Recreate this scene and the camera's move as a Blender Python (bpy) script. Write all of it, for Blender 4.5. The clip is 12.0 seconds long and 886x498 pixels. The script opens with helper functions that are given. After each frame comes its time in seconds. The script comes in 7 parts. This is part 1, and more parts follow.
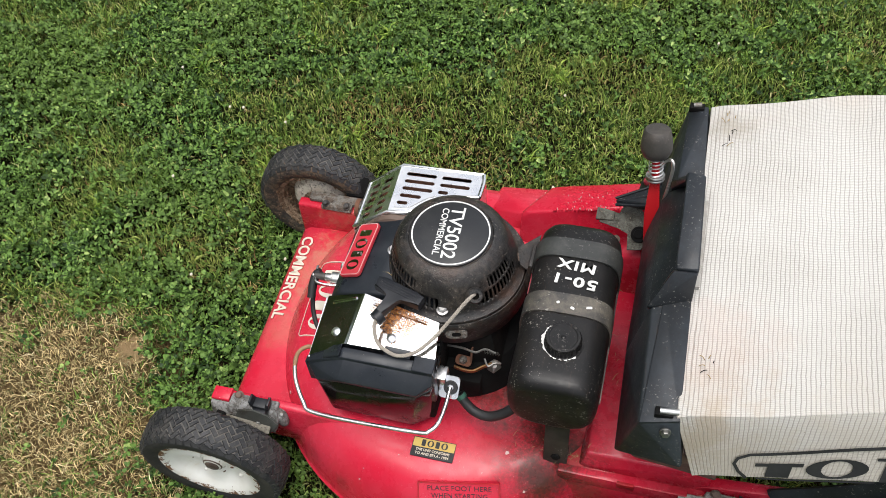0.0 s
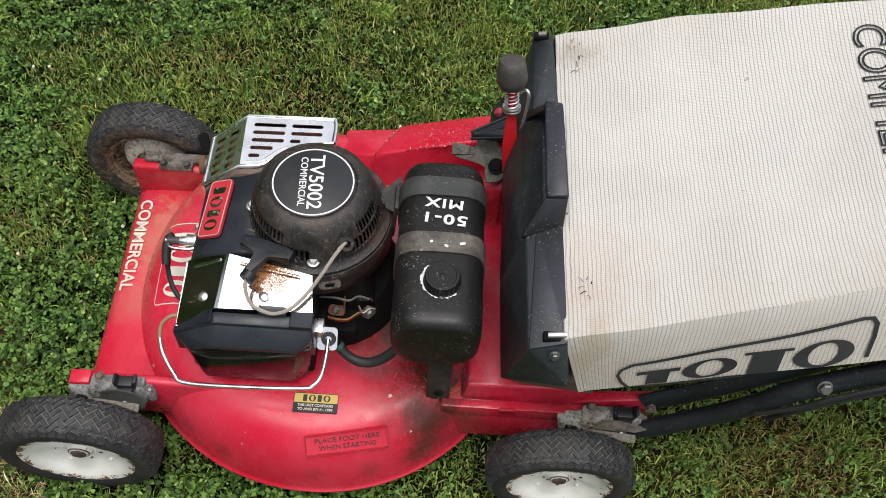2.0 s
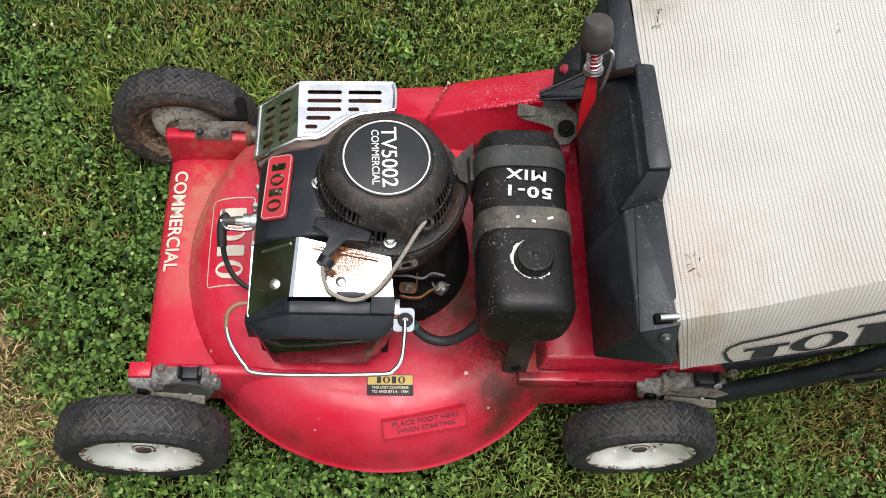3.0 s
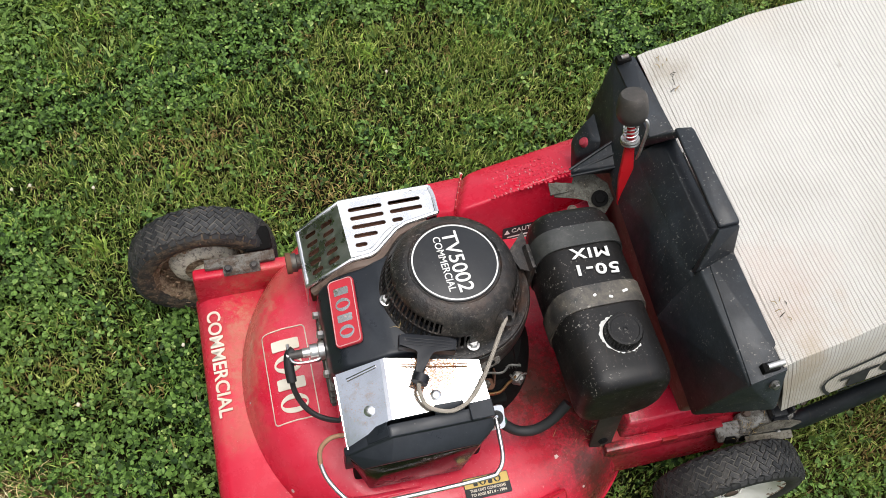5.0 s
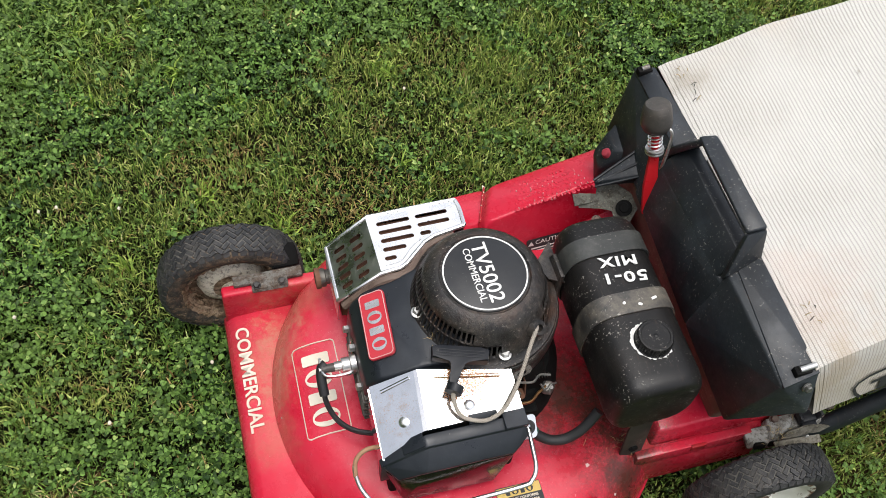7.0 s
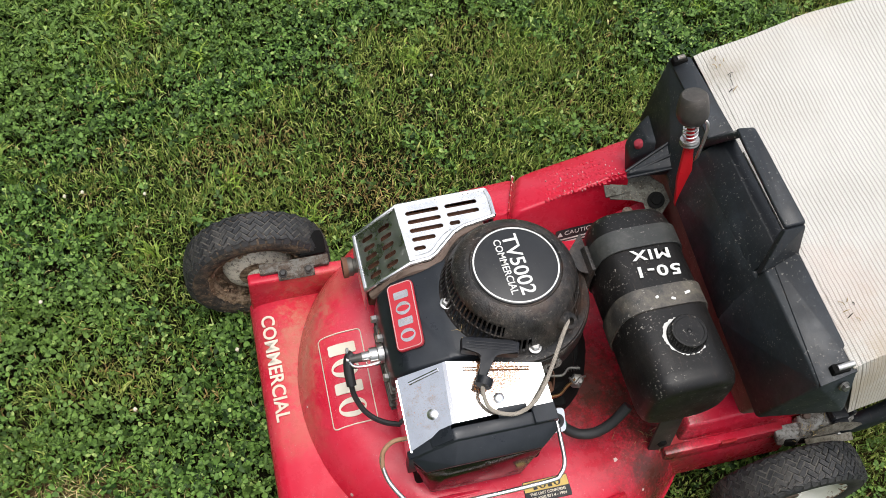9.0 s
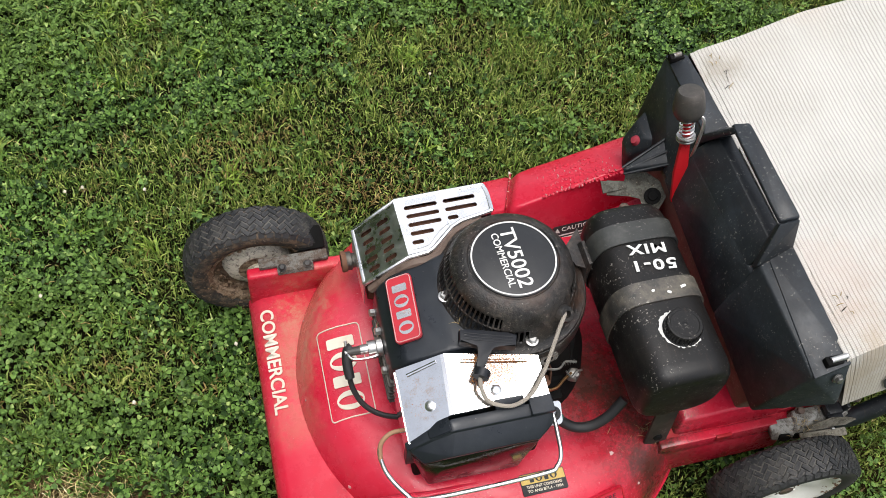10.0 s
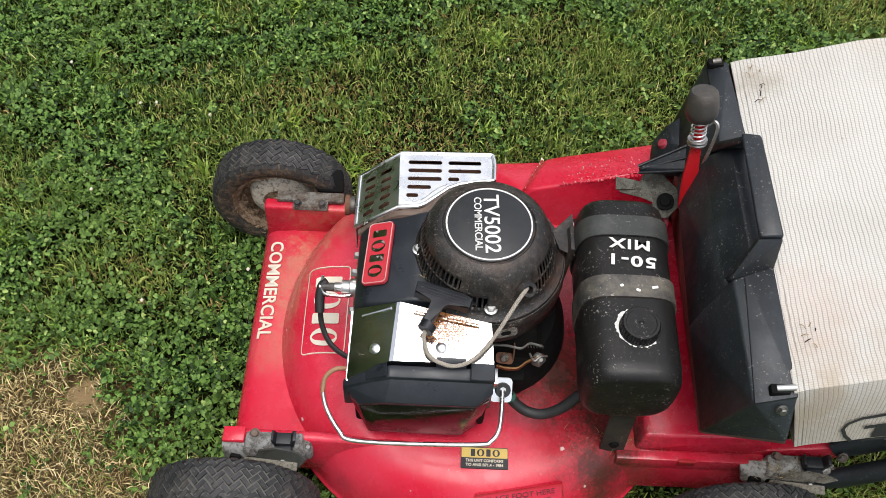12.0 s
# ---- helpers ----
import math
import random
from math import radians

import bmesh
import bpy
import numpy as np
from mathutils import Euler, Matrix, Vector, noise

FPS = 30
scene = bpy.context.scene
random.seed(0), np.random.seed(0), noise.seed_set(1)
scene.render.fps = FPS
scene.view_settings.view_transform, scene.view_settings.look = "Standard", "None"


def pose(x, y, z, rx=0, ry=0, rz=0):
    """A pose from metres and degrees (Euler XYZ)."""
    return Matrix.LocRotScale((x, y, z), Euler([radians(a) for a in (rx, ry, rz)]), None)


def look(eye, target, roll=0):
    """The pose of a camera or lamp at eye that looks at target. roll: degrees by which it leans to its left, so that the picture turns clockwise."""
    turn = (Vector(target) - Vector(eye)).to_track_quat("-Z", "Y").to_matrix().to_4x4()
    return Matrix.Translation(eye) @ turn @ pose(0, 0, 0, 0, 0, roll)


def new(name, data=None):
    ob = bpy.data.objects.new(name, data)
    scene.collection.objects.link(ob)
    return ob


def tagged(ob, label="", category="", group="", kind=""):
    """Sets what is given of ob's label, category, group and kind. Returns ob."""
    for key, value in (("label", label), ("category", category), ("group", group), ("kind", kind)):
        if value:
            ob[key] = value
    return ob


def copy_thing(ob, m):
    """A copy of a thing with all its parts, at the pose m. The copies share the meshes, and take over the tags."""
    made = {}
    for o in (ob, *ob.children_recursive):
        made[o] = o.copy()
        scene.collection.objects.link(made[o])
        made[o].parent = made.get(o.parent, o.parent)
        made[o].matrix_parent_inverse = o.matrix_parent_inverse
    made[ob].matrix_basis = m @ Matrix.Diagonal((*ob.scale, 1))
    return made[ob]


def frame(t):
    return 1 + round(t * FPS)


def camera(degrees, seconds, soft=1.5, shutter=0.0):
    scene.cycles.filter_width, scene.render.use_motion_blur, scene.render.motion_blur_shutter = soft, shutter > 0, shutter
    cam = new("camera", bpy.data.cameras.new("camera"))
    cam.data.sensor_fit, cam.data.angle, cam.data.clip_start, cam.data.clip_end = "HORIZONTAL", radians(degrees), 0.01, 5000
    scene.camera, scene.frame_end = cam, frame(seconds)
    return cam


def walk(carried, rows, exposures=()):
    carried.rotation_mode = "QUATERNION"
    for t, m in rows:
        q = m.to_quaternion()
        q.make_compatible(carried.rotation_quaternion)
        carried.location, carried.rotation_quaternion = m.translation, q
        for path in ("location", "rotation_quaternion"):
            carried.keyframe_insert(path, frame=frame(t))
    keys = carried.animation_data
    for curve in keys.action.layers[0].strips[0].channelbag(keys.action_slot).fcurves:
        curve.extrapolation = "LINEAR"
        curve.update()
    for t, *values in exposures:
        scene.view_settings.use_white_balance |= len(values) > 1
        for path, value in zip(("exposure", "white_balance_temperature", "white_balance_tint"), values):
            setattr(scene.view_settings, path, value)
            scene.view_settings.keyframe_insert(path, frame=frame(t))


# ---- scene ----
cam = camera(51.8, 12.0, 0.6)
PATH = [
    (0, (0.509, -0.636, 1.285), (0.12, 0.467, -0.338), -6.6),
    (0.5, (0.572, -0.622, 1.271), (0.103, 0.41, -0.376), -10.2),
    (1, (0.595, -0.613, 1.272), (0.207, 0.396, -0.411), -8.5),
    (1.5, (0.541, -0.628, 1.281), (0.371, 0.426, -0.411), -3.5),
    (2, (0.433, -0.635, 1.277), (0.473, 0.42, -0.422), 5.5),
    (2.5, (0.313, -0.605, 1.259), (0.483, 0.419, -0.45), 10.3),
    (3, (0.278, -0.548, 1.25), (0.432, 0.352, -0.53), 9.8),
    (3.5, (0.28, -0.477, 1.249), (0.324, 0.5, -0.495), 4.1),
    (3.7, (0.257, -0.471, 1.256), (0.333, 0.507, -0.487), 5.3),
    (5.3, (0.066, -0.482, 1.256), (0.484, 0.497, -0.437), 8.9),
    (5.5, (0.072, -0.477, 1.256), (0.478, 0.495, -0.444), 8.3),
    (6, (0.06, -0.487, 1.252), (0.475, 0.501, -0.436), 8.4),
    (6.5, (0.044, -0.493, 1.253), (0.464, 0.508, -0.426), 8.7),
    (7, (0.042, -0.486, 1.26), (0.436, 0.532, -0.416), 7.5),
    (7.5, (0.023, -0.479, 1.244), (0.438, 0.533, -0.431), 9.7),
    (7.7, (0.014, -0.478, 1.248), (0.417, 0.533, -0.43), 10.2),
    (9.3, (0.031, -0.47, 1.253), (0.382, 0.531, -0.443), 6.5),
    (9.5, (0.027, -0.472, 1.257), (0.391, 0.533, -0.434), 7.1),
    (10, (0.024, -0.486, 1.252), (0.387, 0.522, -0.437), 7.3),
    (10.5, (0.028, -0.502, 1.249), (0.395, 0.523, -0.429), 7.1),
    (11, (0.024, -0.527, 1.222), (0.387, 0.526, -0.439), 12.7),
    (11.5, (0.082, -0.546, 1.223), (0.333, 0.533, -0.442), 12.1),
    (12, (0.226, -0.58, 1.224), (0.253, 0.51, -0.453), 3.8),
]
walk(cam, [(t, look(eye, target, roll)) for t, eye, target, roll in PATH], [(0, 0.69), (0.5, 0.66), (1, 0.59), (1.5, 0.54), (2, 0.53), (2.5, 0.61), (3, 0.65), (3.5, 0.65), (5.5, 0.69), (7.5, 0.69), (9.5, 0.71), (10.5, 0.72), (11.5, 0.69), (12, 0.65)])

# ---------------------------------------------------------------- light
world = bpy.data.worlds.new("overcast_sky")
scene.world = world
world.use_nodes = True
wn, wl = world.node_tree.nodes, world.node_tree.links
sky = wn.new("ShaderNodeTexSky")
sky.sky_type = "NISHITA"
sky.sun_disc = False
sky.sun_elevation, sky.sun_rotation = radians(81), radians(152)
sky.dust_density, sky.air_density = 4.0, 1.0
pale = wn.new("ShaderNodeHueSaturation")
pale.inputs["Saturation"].default_value = 0.4
wl.new(sky.outputs[0], pale.inputs["Color"])
wl.new(pale.outputs[0], wn["Background"].inputs["Color"])
wn["Background"].inputs["Strength"].default_value = 0.15

sun_data = bpy.data.lights.new("sun", "SUN")
sun_data.energy, sun_data.angle, sun_data.color = 0.9, radians(40), (1.0, 0.985, 0.96)
sun = new("sun", sun_data)
sun.matrix_world = look((0.08, -0.31, 2.9), (0.3, 0.1, 0))


# ---------------------------------------------------------------- materials
class Nodes:
    """Short hand for one node material."""

    def __init__(self, name):
        self.mat = bpy.data.materials.new(name)
        self.mat.use_nodes = True
        self.n, self.l = self.mat.node_tree.nodes, self.mat.node_tree.links
        self.bsdf = self.n["Principled BSDF"]
        self.coord = self.n.new("ShaderNodeTexCoord").outputs["Object"]

    def put(self, socket, value):
        if hasattr(value, "links"):
            self.l.new(value, socket)
        else:
            socket.default_value = value

    def noise(self, scale, detail=4.0, rough=0.6, vector=None):
        t = self.n.new("ShaderNodeTexNoise")
        t.inputs["Scale"].default_value, t.inputs["Detail"].default_value = scale, detail
        t.inputs["Roughness"].default_value = rough
        self.l.new(vector or self.coord, t.inputs["Vector"])
        return t.outputs["Fac"]

    def ramp(self, value, lo, hi, a=0.0, b=1.0):
        t = self.n.new("ShaderNodeMapRange")
        t.interpolation_type = "SMOOTHSTEP"
        self.put(t.inputs["Value"], value)
        for key, v in (("From Min", lo), ("From Max", hi), ("To Min", a), ("To Max", b)):
            t.inputs[key].default_value = v
        return t.outputs["Result"]

    def mix(self, fac, a, b, mode="MIX"):
        t = self.n.new("ShaderNodeMix")
        t.data_type, t.blend_type = "RGBA", mode
        self.put(t.inputs[0], fac)
        for sock, v in ((t.inputs[6], a), (t.inputs[7], b)):
            self.put(sock, v if hasattr(v, "links") else (*v, 1))
        return t.outputs[2]

    def math(self, op, a, b=0.0):
        t = self.n.new("ShaderNodeMath")
        t.operation = op
        self.put(t.inputs[0], a)
        self.put(t.inputs[1], b)
        return t.outputs[0]

    def bump(self, height, strength, distance=0.001):
        t = self.n.new("ShaderNodeBump")
        t.inputs["Strength"].default_value, t.inputs["Distance"].default_value = strength, distance
        self.l.new(height, t.inputs["Height"])
        self.l.new(t.outputs[0], self.bsdf.inputs["Normal"])

    def done(self, colour, rough, metal=0.0, spec=0.5):
        b = self.bsdf.inputs
        self.put(b["Base Color"], colour if hasattr(colour, "links") else (*colour, 1))
        self.put(b["Roughness"], rough)
        self.put(b["Metallic"], metal)
        b["Specular IOR Level"].default_value = spec
        return self.mat


def painted(name, base, dull, grime, rough=0.34, grime_at=0.62, speck=0.0, stains_and_shade=(), dust=()):
    """Worn paint. Dark ragged patches at places (x, y, z, radius, strength) of the object's own space: dirt, and shade
    put into the paint.
    """
    m = Nodes(name)
    c = m.mix(m.ramp(m.noise(9, 5), 0.35, 0.7), base, dull)
    c = m.mix(m.ramp(m.noise(26, 8, 0.7), grime_at, grime_at + 0.14, 0, 0.75), c, grime)
    if speck:
        c = m.mix(m.ramp(m.noise(420, 2), 0.7, 0.74, 0, speck), c, (0.75, 0.66, 0.6))
    for x, y, z, radius, strength in stains_and_shade:
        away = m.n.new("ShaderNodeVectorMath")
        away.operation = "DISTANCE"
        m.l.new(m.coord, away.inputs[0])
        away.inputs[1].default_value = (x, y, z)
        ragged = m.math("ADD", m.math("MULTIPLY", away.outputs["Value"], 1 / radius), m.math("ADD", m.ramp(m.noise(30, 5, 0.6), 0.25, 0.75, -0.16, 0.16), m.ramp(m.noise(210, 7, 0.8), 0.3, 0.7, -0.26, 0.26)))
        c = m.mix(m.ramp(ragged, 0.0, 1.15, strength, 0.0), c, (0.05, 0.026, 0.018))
    for x, y, z, radius, strength in dust:
        away = m.n.new("ShaderNodeVectorMath")
        away.operation = "DISTANCE"
        m.l.new(m.coord, away.inputs[0])
        away.inputs[1].default_value = (x, y, z)
        ragged = m.math("ADD", m.math("MULTIPLY", away.outputs["Value"], 1 / radius), m.ramp(m.noise(80, 9, 0.8), 0.25, 0.75, -0.45, 0.45))
        c = m.mix(m.ramp(ragged, 0.1, 1.1, strength, 0.0), c, (0.48, 0.23, 0.15))
    r = m.ramp(m.noise(40, 6, 0.7), 0.3, 0.75, rough - 0.08, rough + 0.22)
    m.bump(m.noise(160, 4), 0.12, 0.0006)
    return m.done(c, r, 0.0, 0.36)


def plastic(name, base, dust, amount, rough=0.42, specks=0.5, grain=260, spec=0.42):
    m = Nodes(name)
    c = m.mix(m.ramp(m.noise(14, 6, 0.7), 0.42, 0.78, 0, amount), base, dust)
    c = m.mix(m.math("MULTIPLY", m.ramp(m.noise(330, 3, 0.6), 0.68, 0.74, 0, specks), m.ramp(m.noise(20, 3), 0.42, 0.62)), c, (0.3, 0.28, 0.25))
    r = m.ramp(m.noise(30, 5), 0.3, 0.7, rough - 0.1, rough + 0.15)
    m.bump(m.noise(grain, 3), 0.2, 0.0006)
    return m.done(c, r, 0.0, spec)


def metal(name, base, rough, spots, spot_amount, spot_scale=120, relief=0.08):
    m = Nodes(name)
    c = m.mix(m.ramp(m.noise(spot_scale, 6, 0.75), 0.56, 0.66, 0, spot_amount), base, spots)
    r = m.ramp(m.noise(25, 6), 0.3, 0.75, rough - 0.06, rough + 0.2)
    keep = m.ramp(m.noise(spot_scale, 6, 0.75), 0.56, 0.66, 1.0, 1.0 - spot_amount)
    m.bump(m.noise(140, 4), relief, 0.0004)
    return m.done(c, r, keep)


# scuffed and muddied lower edge of the housing with shade painted in, as (place, radius, strength) round its centre
RIM_MUD_AND_SHADE = tuple((0.001 + 0.264 * math.cos(radians(a)), 0.008 + 0.264 * math.sin(radians(a)), 0.082, r, k) for a, r, k in ((208, 0.022, 0.4), (219, 0.026, 0.45), (230, 0.022, 0.35), (243, 0.02, 0.4), (271, 0.02, 0.35), (287, 0.022, 0.35), (301, 0.028, 0.5)))
# dark places: tank-foot grime, and shade under hose and tank put into the paint
RED = painted("red_paint", (0.55, 0.0125, 0.037), (0.62, 0.038, 0.070), (0.16, 0.04, 0.03), 0.22, 0.64, 0.4, RIM_MUD_AND_SHADE + ((0.165, -0.130, 0.13, 0.075, 0.85), (0.100, -0.070, 0.15, 0.07, 0.8), (0.060, -0.088, 0.15, 0.06, 0.6), (0.130, -0.10, 0.15, 0.06, 0.75), (0.145, -0.185, 0.13, 0.06, 0.9), (0.160, -0.213, 0.095, 0.045, 0.75), (0.21, -0.180, 0.10, 0.05, 0.5), (0.09, -0.150, 0.148, 0.07, 0.3), (0.185, -0.148, 0.134, 0.03, 0.85), (0.09, -0.04, 0.15, 0.07, 0.7), (0.18, -0.02, 0.14, 0.08, 0.5), (-0.215, 0.165, 0.10, 0.05, 0.15), (0.11, 0.09, 0.15, 0.06, 0.6), (-0.31, 0.14, 0.09, 0.05, 0.22), (-0.30, 0.18, 0.13, 0.04, 0.2), (0.33, -0.17, 0.13, 0.05, 0.35)), ((-0.26, 0.10, 0.115, 0.07, 0.6), (-0.265, 0.04, 0.11, 0.05, 0.5), (-0.25, 0.145, 0.125, 0.05, 0.6), (-0.28, -0.02, 0.10, 0.05, 0.35), (-0.2, 0.15, 0.14, 0.05, 0.4)))
RED_GRIMY = painted("red_paint_grimy", (0.45, 0.012, 0.02), (0.34, 0.02, 0.025), (0.06, 0.035, 0.025), 0.45, 0.5, 0.2)
RED_LEVER = painted("red_lever_paint", (0.6, 0.012, 0.02), (0.5, 0.015, 0.02), (0.2, 0.04, 0.03), 0.3, 0.75)
BLACK = plastic("black_plastic", (0.008, 0.009, 0.012), (0.04, 0.042, 0.045), 0.4, 0.42, 0.35)
BLACK_COVER = plastic("black_cover_plastic", (0.014, 0.017, 0.022), (0.040, 0.045, 0.053), 0.6, 0.36, 0.35)
BOWL_GLOSS = plastic("glossy_black_bowl", (0.0045, 0.004, 0.004), (0.012, 0.010, 0.009), 0.5, 0.17, 0.25)


def dusty_cast():
    """Rough black casting, browned by heat in patches, with pale grit in its grain."""
    m = Nodes("shroud_textured_black")
    dust = m.math("MULTIPLY", m.ramp(m.noise(15, 6, 0.7), 0.44, 0.68), m.ramp(m.noise(190, 6, 0.8), 0.4, 0.66, 0.15, 1.0))
    c = m.mix(m.ramp(m.noise(90, 5, 0.7), 0.35, 0.65), (0.010, 0.0098, 0.0098), (0.030, 0.028, 0.027))
    c = m.mix(m.ramp(m.noise(9, 5, 0.7), 0.5, 0.68, 0, 0.7), c, (0.075, 0.038, 0.024))
    c = m.mix(dust, c, (0.10, 0.082, 0.067))
    c = m.mix(m.math("MULTIPLY", m.ramp(m.noise(240, 4, 0.75), 0.58, 0.68, 0, 0.8), m.ramp(m.noise(24, 3), 0.36, 0.58)), c, (0.28, 0.25, 0.215))
    m.bump(m.noise(330, 4), 0.8, 0.0012)
    return m.done(c, m.ramp(dust, 0.0, 1.0, 0.42, 0.8), 0.0, 0.4)


SHROUD = dusty_cast()
DISC = plastic("disc_black", (0.021, 0.022, 0.024), (0.05, 0.048, 0.046), 0.7, 0.42, 0.5)
# near-black: puts the shade of voids into colour; some dark small parts too
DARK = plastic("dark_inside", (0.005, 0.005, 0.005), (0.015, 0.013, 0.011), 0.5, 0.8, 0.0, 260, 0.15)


def worn_tank(name, base, dust, amount, fleck, gloss=0.34, spec=0.5):
    """Scuffed moulding: dull dust in patches, brown oil streaks, pale flecks and scratches."""
    m = Nodes(name)
    c = m.mix(m.ramp(m.noise(11, 7, 0.75), 0.4, 0.72, 0, amount), base, dust)
    stretch = m.n.new("ShaderNodeMapping")
    stretch.inputs["Scale"].default_value = (8.0, 1.0, 1.6)
    m.l.new(m.coord, stretch.inputs["Vector"])
    c = m.mix(m.ramp(m.noise(26, 7, 0.8, stretch.outputs[0]), 0.56, 0.72, 0, 0.45), c, (0.065, 0.042, 0.028))
    c = m.mix(m.math("MULTIPLY", m.ramp(m.noise(290, 3, 0.7), 0.60, 0.67, 0, fleck), m.ramp(m.noise(18, 4, 0.7), 0.44, 0.62)), c, (0.42, 0.39, 0.34))
    c = m.mix(m.ramp(m.noise(95, 9, 0.9, stretch.outputs[0]), 0.68, 0.72, 0, 0.5 * fleck), c, (0.3, 0.28, 0.25))
    m.bump(m.noise(150, 6, 0.7), 0.3, 0.001)
    return m.done(c, m.ramp(m.noise(16, 6, 0.7), 0.3, 0.7, gloss, gloss + 0.28), 0.0, spec)


# second tone of the frame plastic: light on the wall is put into it
FRAME_WALL = worn_tank("frame_wall_toned_plastic", (0.015, 0.019, 0.023), (0.043, 0.053, 0.062), 0.8, 0.5, 0.42)
BLACK_FRAME = worn_tank("black_frame_plastic", (0.010, 0.0125, 0.0155), (0.027, 0.034, 0.043), 0.9, 0.42, 0.34)
TANK = worn_tank("tank_black_plastic", (0.010, 0.0097, 0.0097), (0.024, 0.020, 0.017), 0.75, 0.7, 0.28, 0.3)
FOOT_STEEL = worn_tank("greasy_foot_steel", (0.016, 0.014, 0.012), (0.048, 0.038, 0.030), 0.9, 0.6, 0.45)
STRAP_DARK = worn_tank("dark_rubber_strap", (0.032, 0.034, 0.032), (0.10, 0.10, 0.09), 0.9, 0.5)
# door brown, made paler to stand in for skylight on its lip
DOOR_LIT_BROWN = worn_tank("skylit_brown_door", (0.14, 0.085, 0.068), (0.26, 0.17, 0.13), 0.9, 0.8, 0.5)
STRAP = worn_tank("worn_rubber_strap", (0.04, 0.039, 0.037), (0.22, 0.19, 0.145), 0.95, 1.0)
def worn_rubber():
    """Tread rubber: each block worn a little differently, dusty grain, pale grit."""
    m = Nodes("tyre_rubber")
    rnd = m.n.new("ShaderNodeNewGeometry").outputs["Random Per Island"]
    c = m.mix(rnd, (0.017, 0.018, 0.020), (0.038, 0.038, 0.039))
    c = m.mix(m.ramp(m.noise(38, 6, 0.7), 0.45, 0.72, 0, 0.7), c, (0.085, 0.078, 0.068))
    c = m.mix(m.ramp(m.noise(420, 3, 0.7), 0.66, 0.72, 0, 0.6), c, (0.26, 0.24, 0.2))
    m.bump(m.noise(520, 4, 0.7), 0.6, 0.0012)
    return m.done(c, m.ramp(m.noise(90, 5), 0.3, 0.7, 0.45, 0.75), 0.0, 0.4)


RUBBER = worn_rubber()
GROOVE = plastic("dusty_tyre_carcass", (0.022, 0.022, 0.022), (0.075, 0.066, 0.055), 0.7, 0.7, 0.3, 500)
KNOB = worn_tank("worn_knob_rubber", (0.04, 0.037, 0.033), (0.11, 0.092, 0.078), 0.9, 0.35)
TREAD_FLOOR = plastic("dusty_tread_floor", (0.11, 0.105, 0.095), (0.20, 0.18, 0.15), 0.9, 0.9, 0.3, 500)
HOSE_GREEN = plastic("faded_green_clip", (0.03, 0.10, 0.07), (0.08, 0.14, 0.11), 0.5, 0.5, 0.2)
HOSE = plastic("hose_rubber", (0.018, 0.018, 0.019), (0.05, 0.05, 0.05), 0.4, 0.5, 0.0)


def chipped_rim():
    """Cream wheel paint, rusting in ragged chips towards the flange."""
    m = Nodes("cream_rim_paint")
    split = m.n.new("ShaderNodeSeparateXYZ")
    m.l.new(m.coord, split.inputs[0])
    away = m.math("SQRT", m.math("ADD", m.math("MULTIPLY", split.outputs[0], split.outputs[0]), m.math("MULTIPLY", split.outputs[2], split.outputs[2])))
    edge = m.ramp(away, 0.056, 0.073, 0.0, 0.22)
    hub = m.ramp(away, 0.012, 0.022, 0.12, 0.0)
    rust = m.ramp(m.math("ADD", m.math("ADD", m.noise(75, 7, 0.75), edge), hub), 0.695, 0.73)
    c = m.mix(m.ramp(m.noise(22, 5), 0.35, 0.7), (0.80, 0.79, 0.74), (0.71, 0.69, 0.62))
    c = m.mix(m.ramp(m.noise(48, 6, 0.7), 0.55, 0.75, 0, 0.5), c, (0.6, 0.5, 0.38))
    c = m.mix(rust, c, (0.17, 0.085, 0.04))
    m.bump(m.noise(160, 4), 0.12, 0.0006)
    return m.done(c, m.ramp(rust, 0, 1, 0.35, 0.85))


RIM = chipped_rim()


def caked(name, pale, mud, dark, share, relief=0.9):
    """Steel caked with dried mud and clippings: coarse clods over fine grit."""
    m = Nodes(name)
    c = m.mix(m.ramp(m.noise(70, 7, 0.75), share - 0.08, share + 0.08), pale, mud)
    c = m.mix(m.ramp(m.noise(150, 6, 0.8), 0.5, 0.62, 0, 0.8), c, dark)
    c = m.mix(m.ramp(m.noise(420, 3, 0.7), 0.62, 0.7, 0, 0.6), c, (0.5, 0.42, 0.3))
    m.bump(m.noise(170, 8, 0.75), relief, 0.004)
    return m.done(c, 0.9, 0.0, 0.2)


RIM_SOILED = caked("soiled_rim", (0.40, 0.30, 0.205), (0.19, 0.125, 0.08), (0.05, 0.033, 0.022), 0.5)
RIM_HUB = caked("soiled_hub", (0.85, 0.79, 0.67), (0.42, 0.32, 0.22), (0.12, 0.08, 0.053), 0.6)
CARCASS_MUD = caked("muddy_tyre_wall", (0.06, 0.055, 0.05), (0.17, 0.125, 0.085), (0.04, 0.034, 0.03), 0.52)
CLODS = caked("dried_mud", (0.34, 0.24, 0.155), (0.2, 0.13, 0.08), (0.06, 0.04, 0.026), 0.48)
STRAP_STEEL = caked("grimy_strap_steel", (0.2, 0.19, 0.17), (0.12, 0.09, 0.07), (0.05, 0.038, 0.03), 0.5)
CHROME = metal("bright_plate", (0.93, 0.93, 0.93), 0.26, (0.45, 0.36, 0.28), 0.22, 160, 0.02)


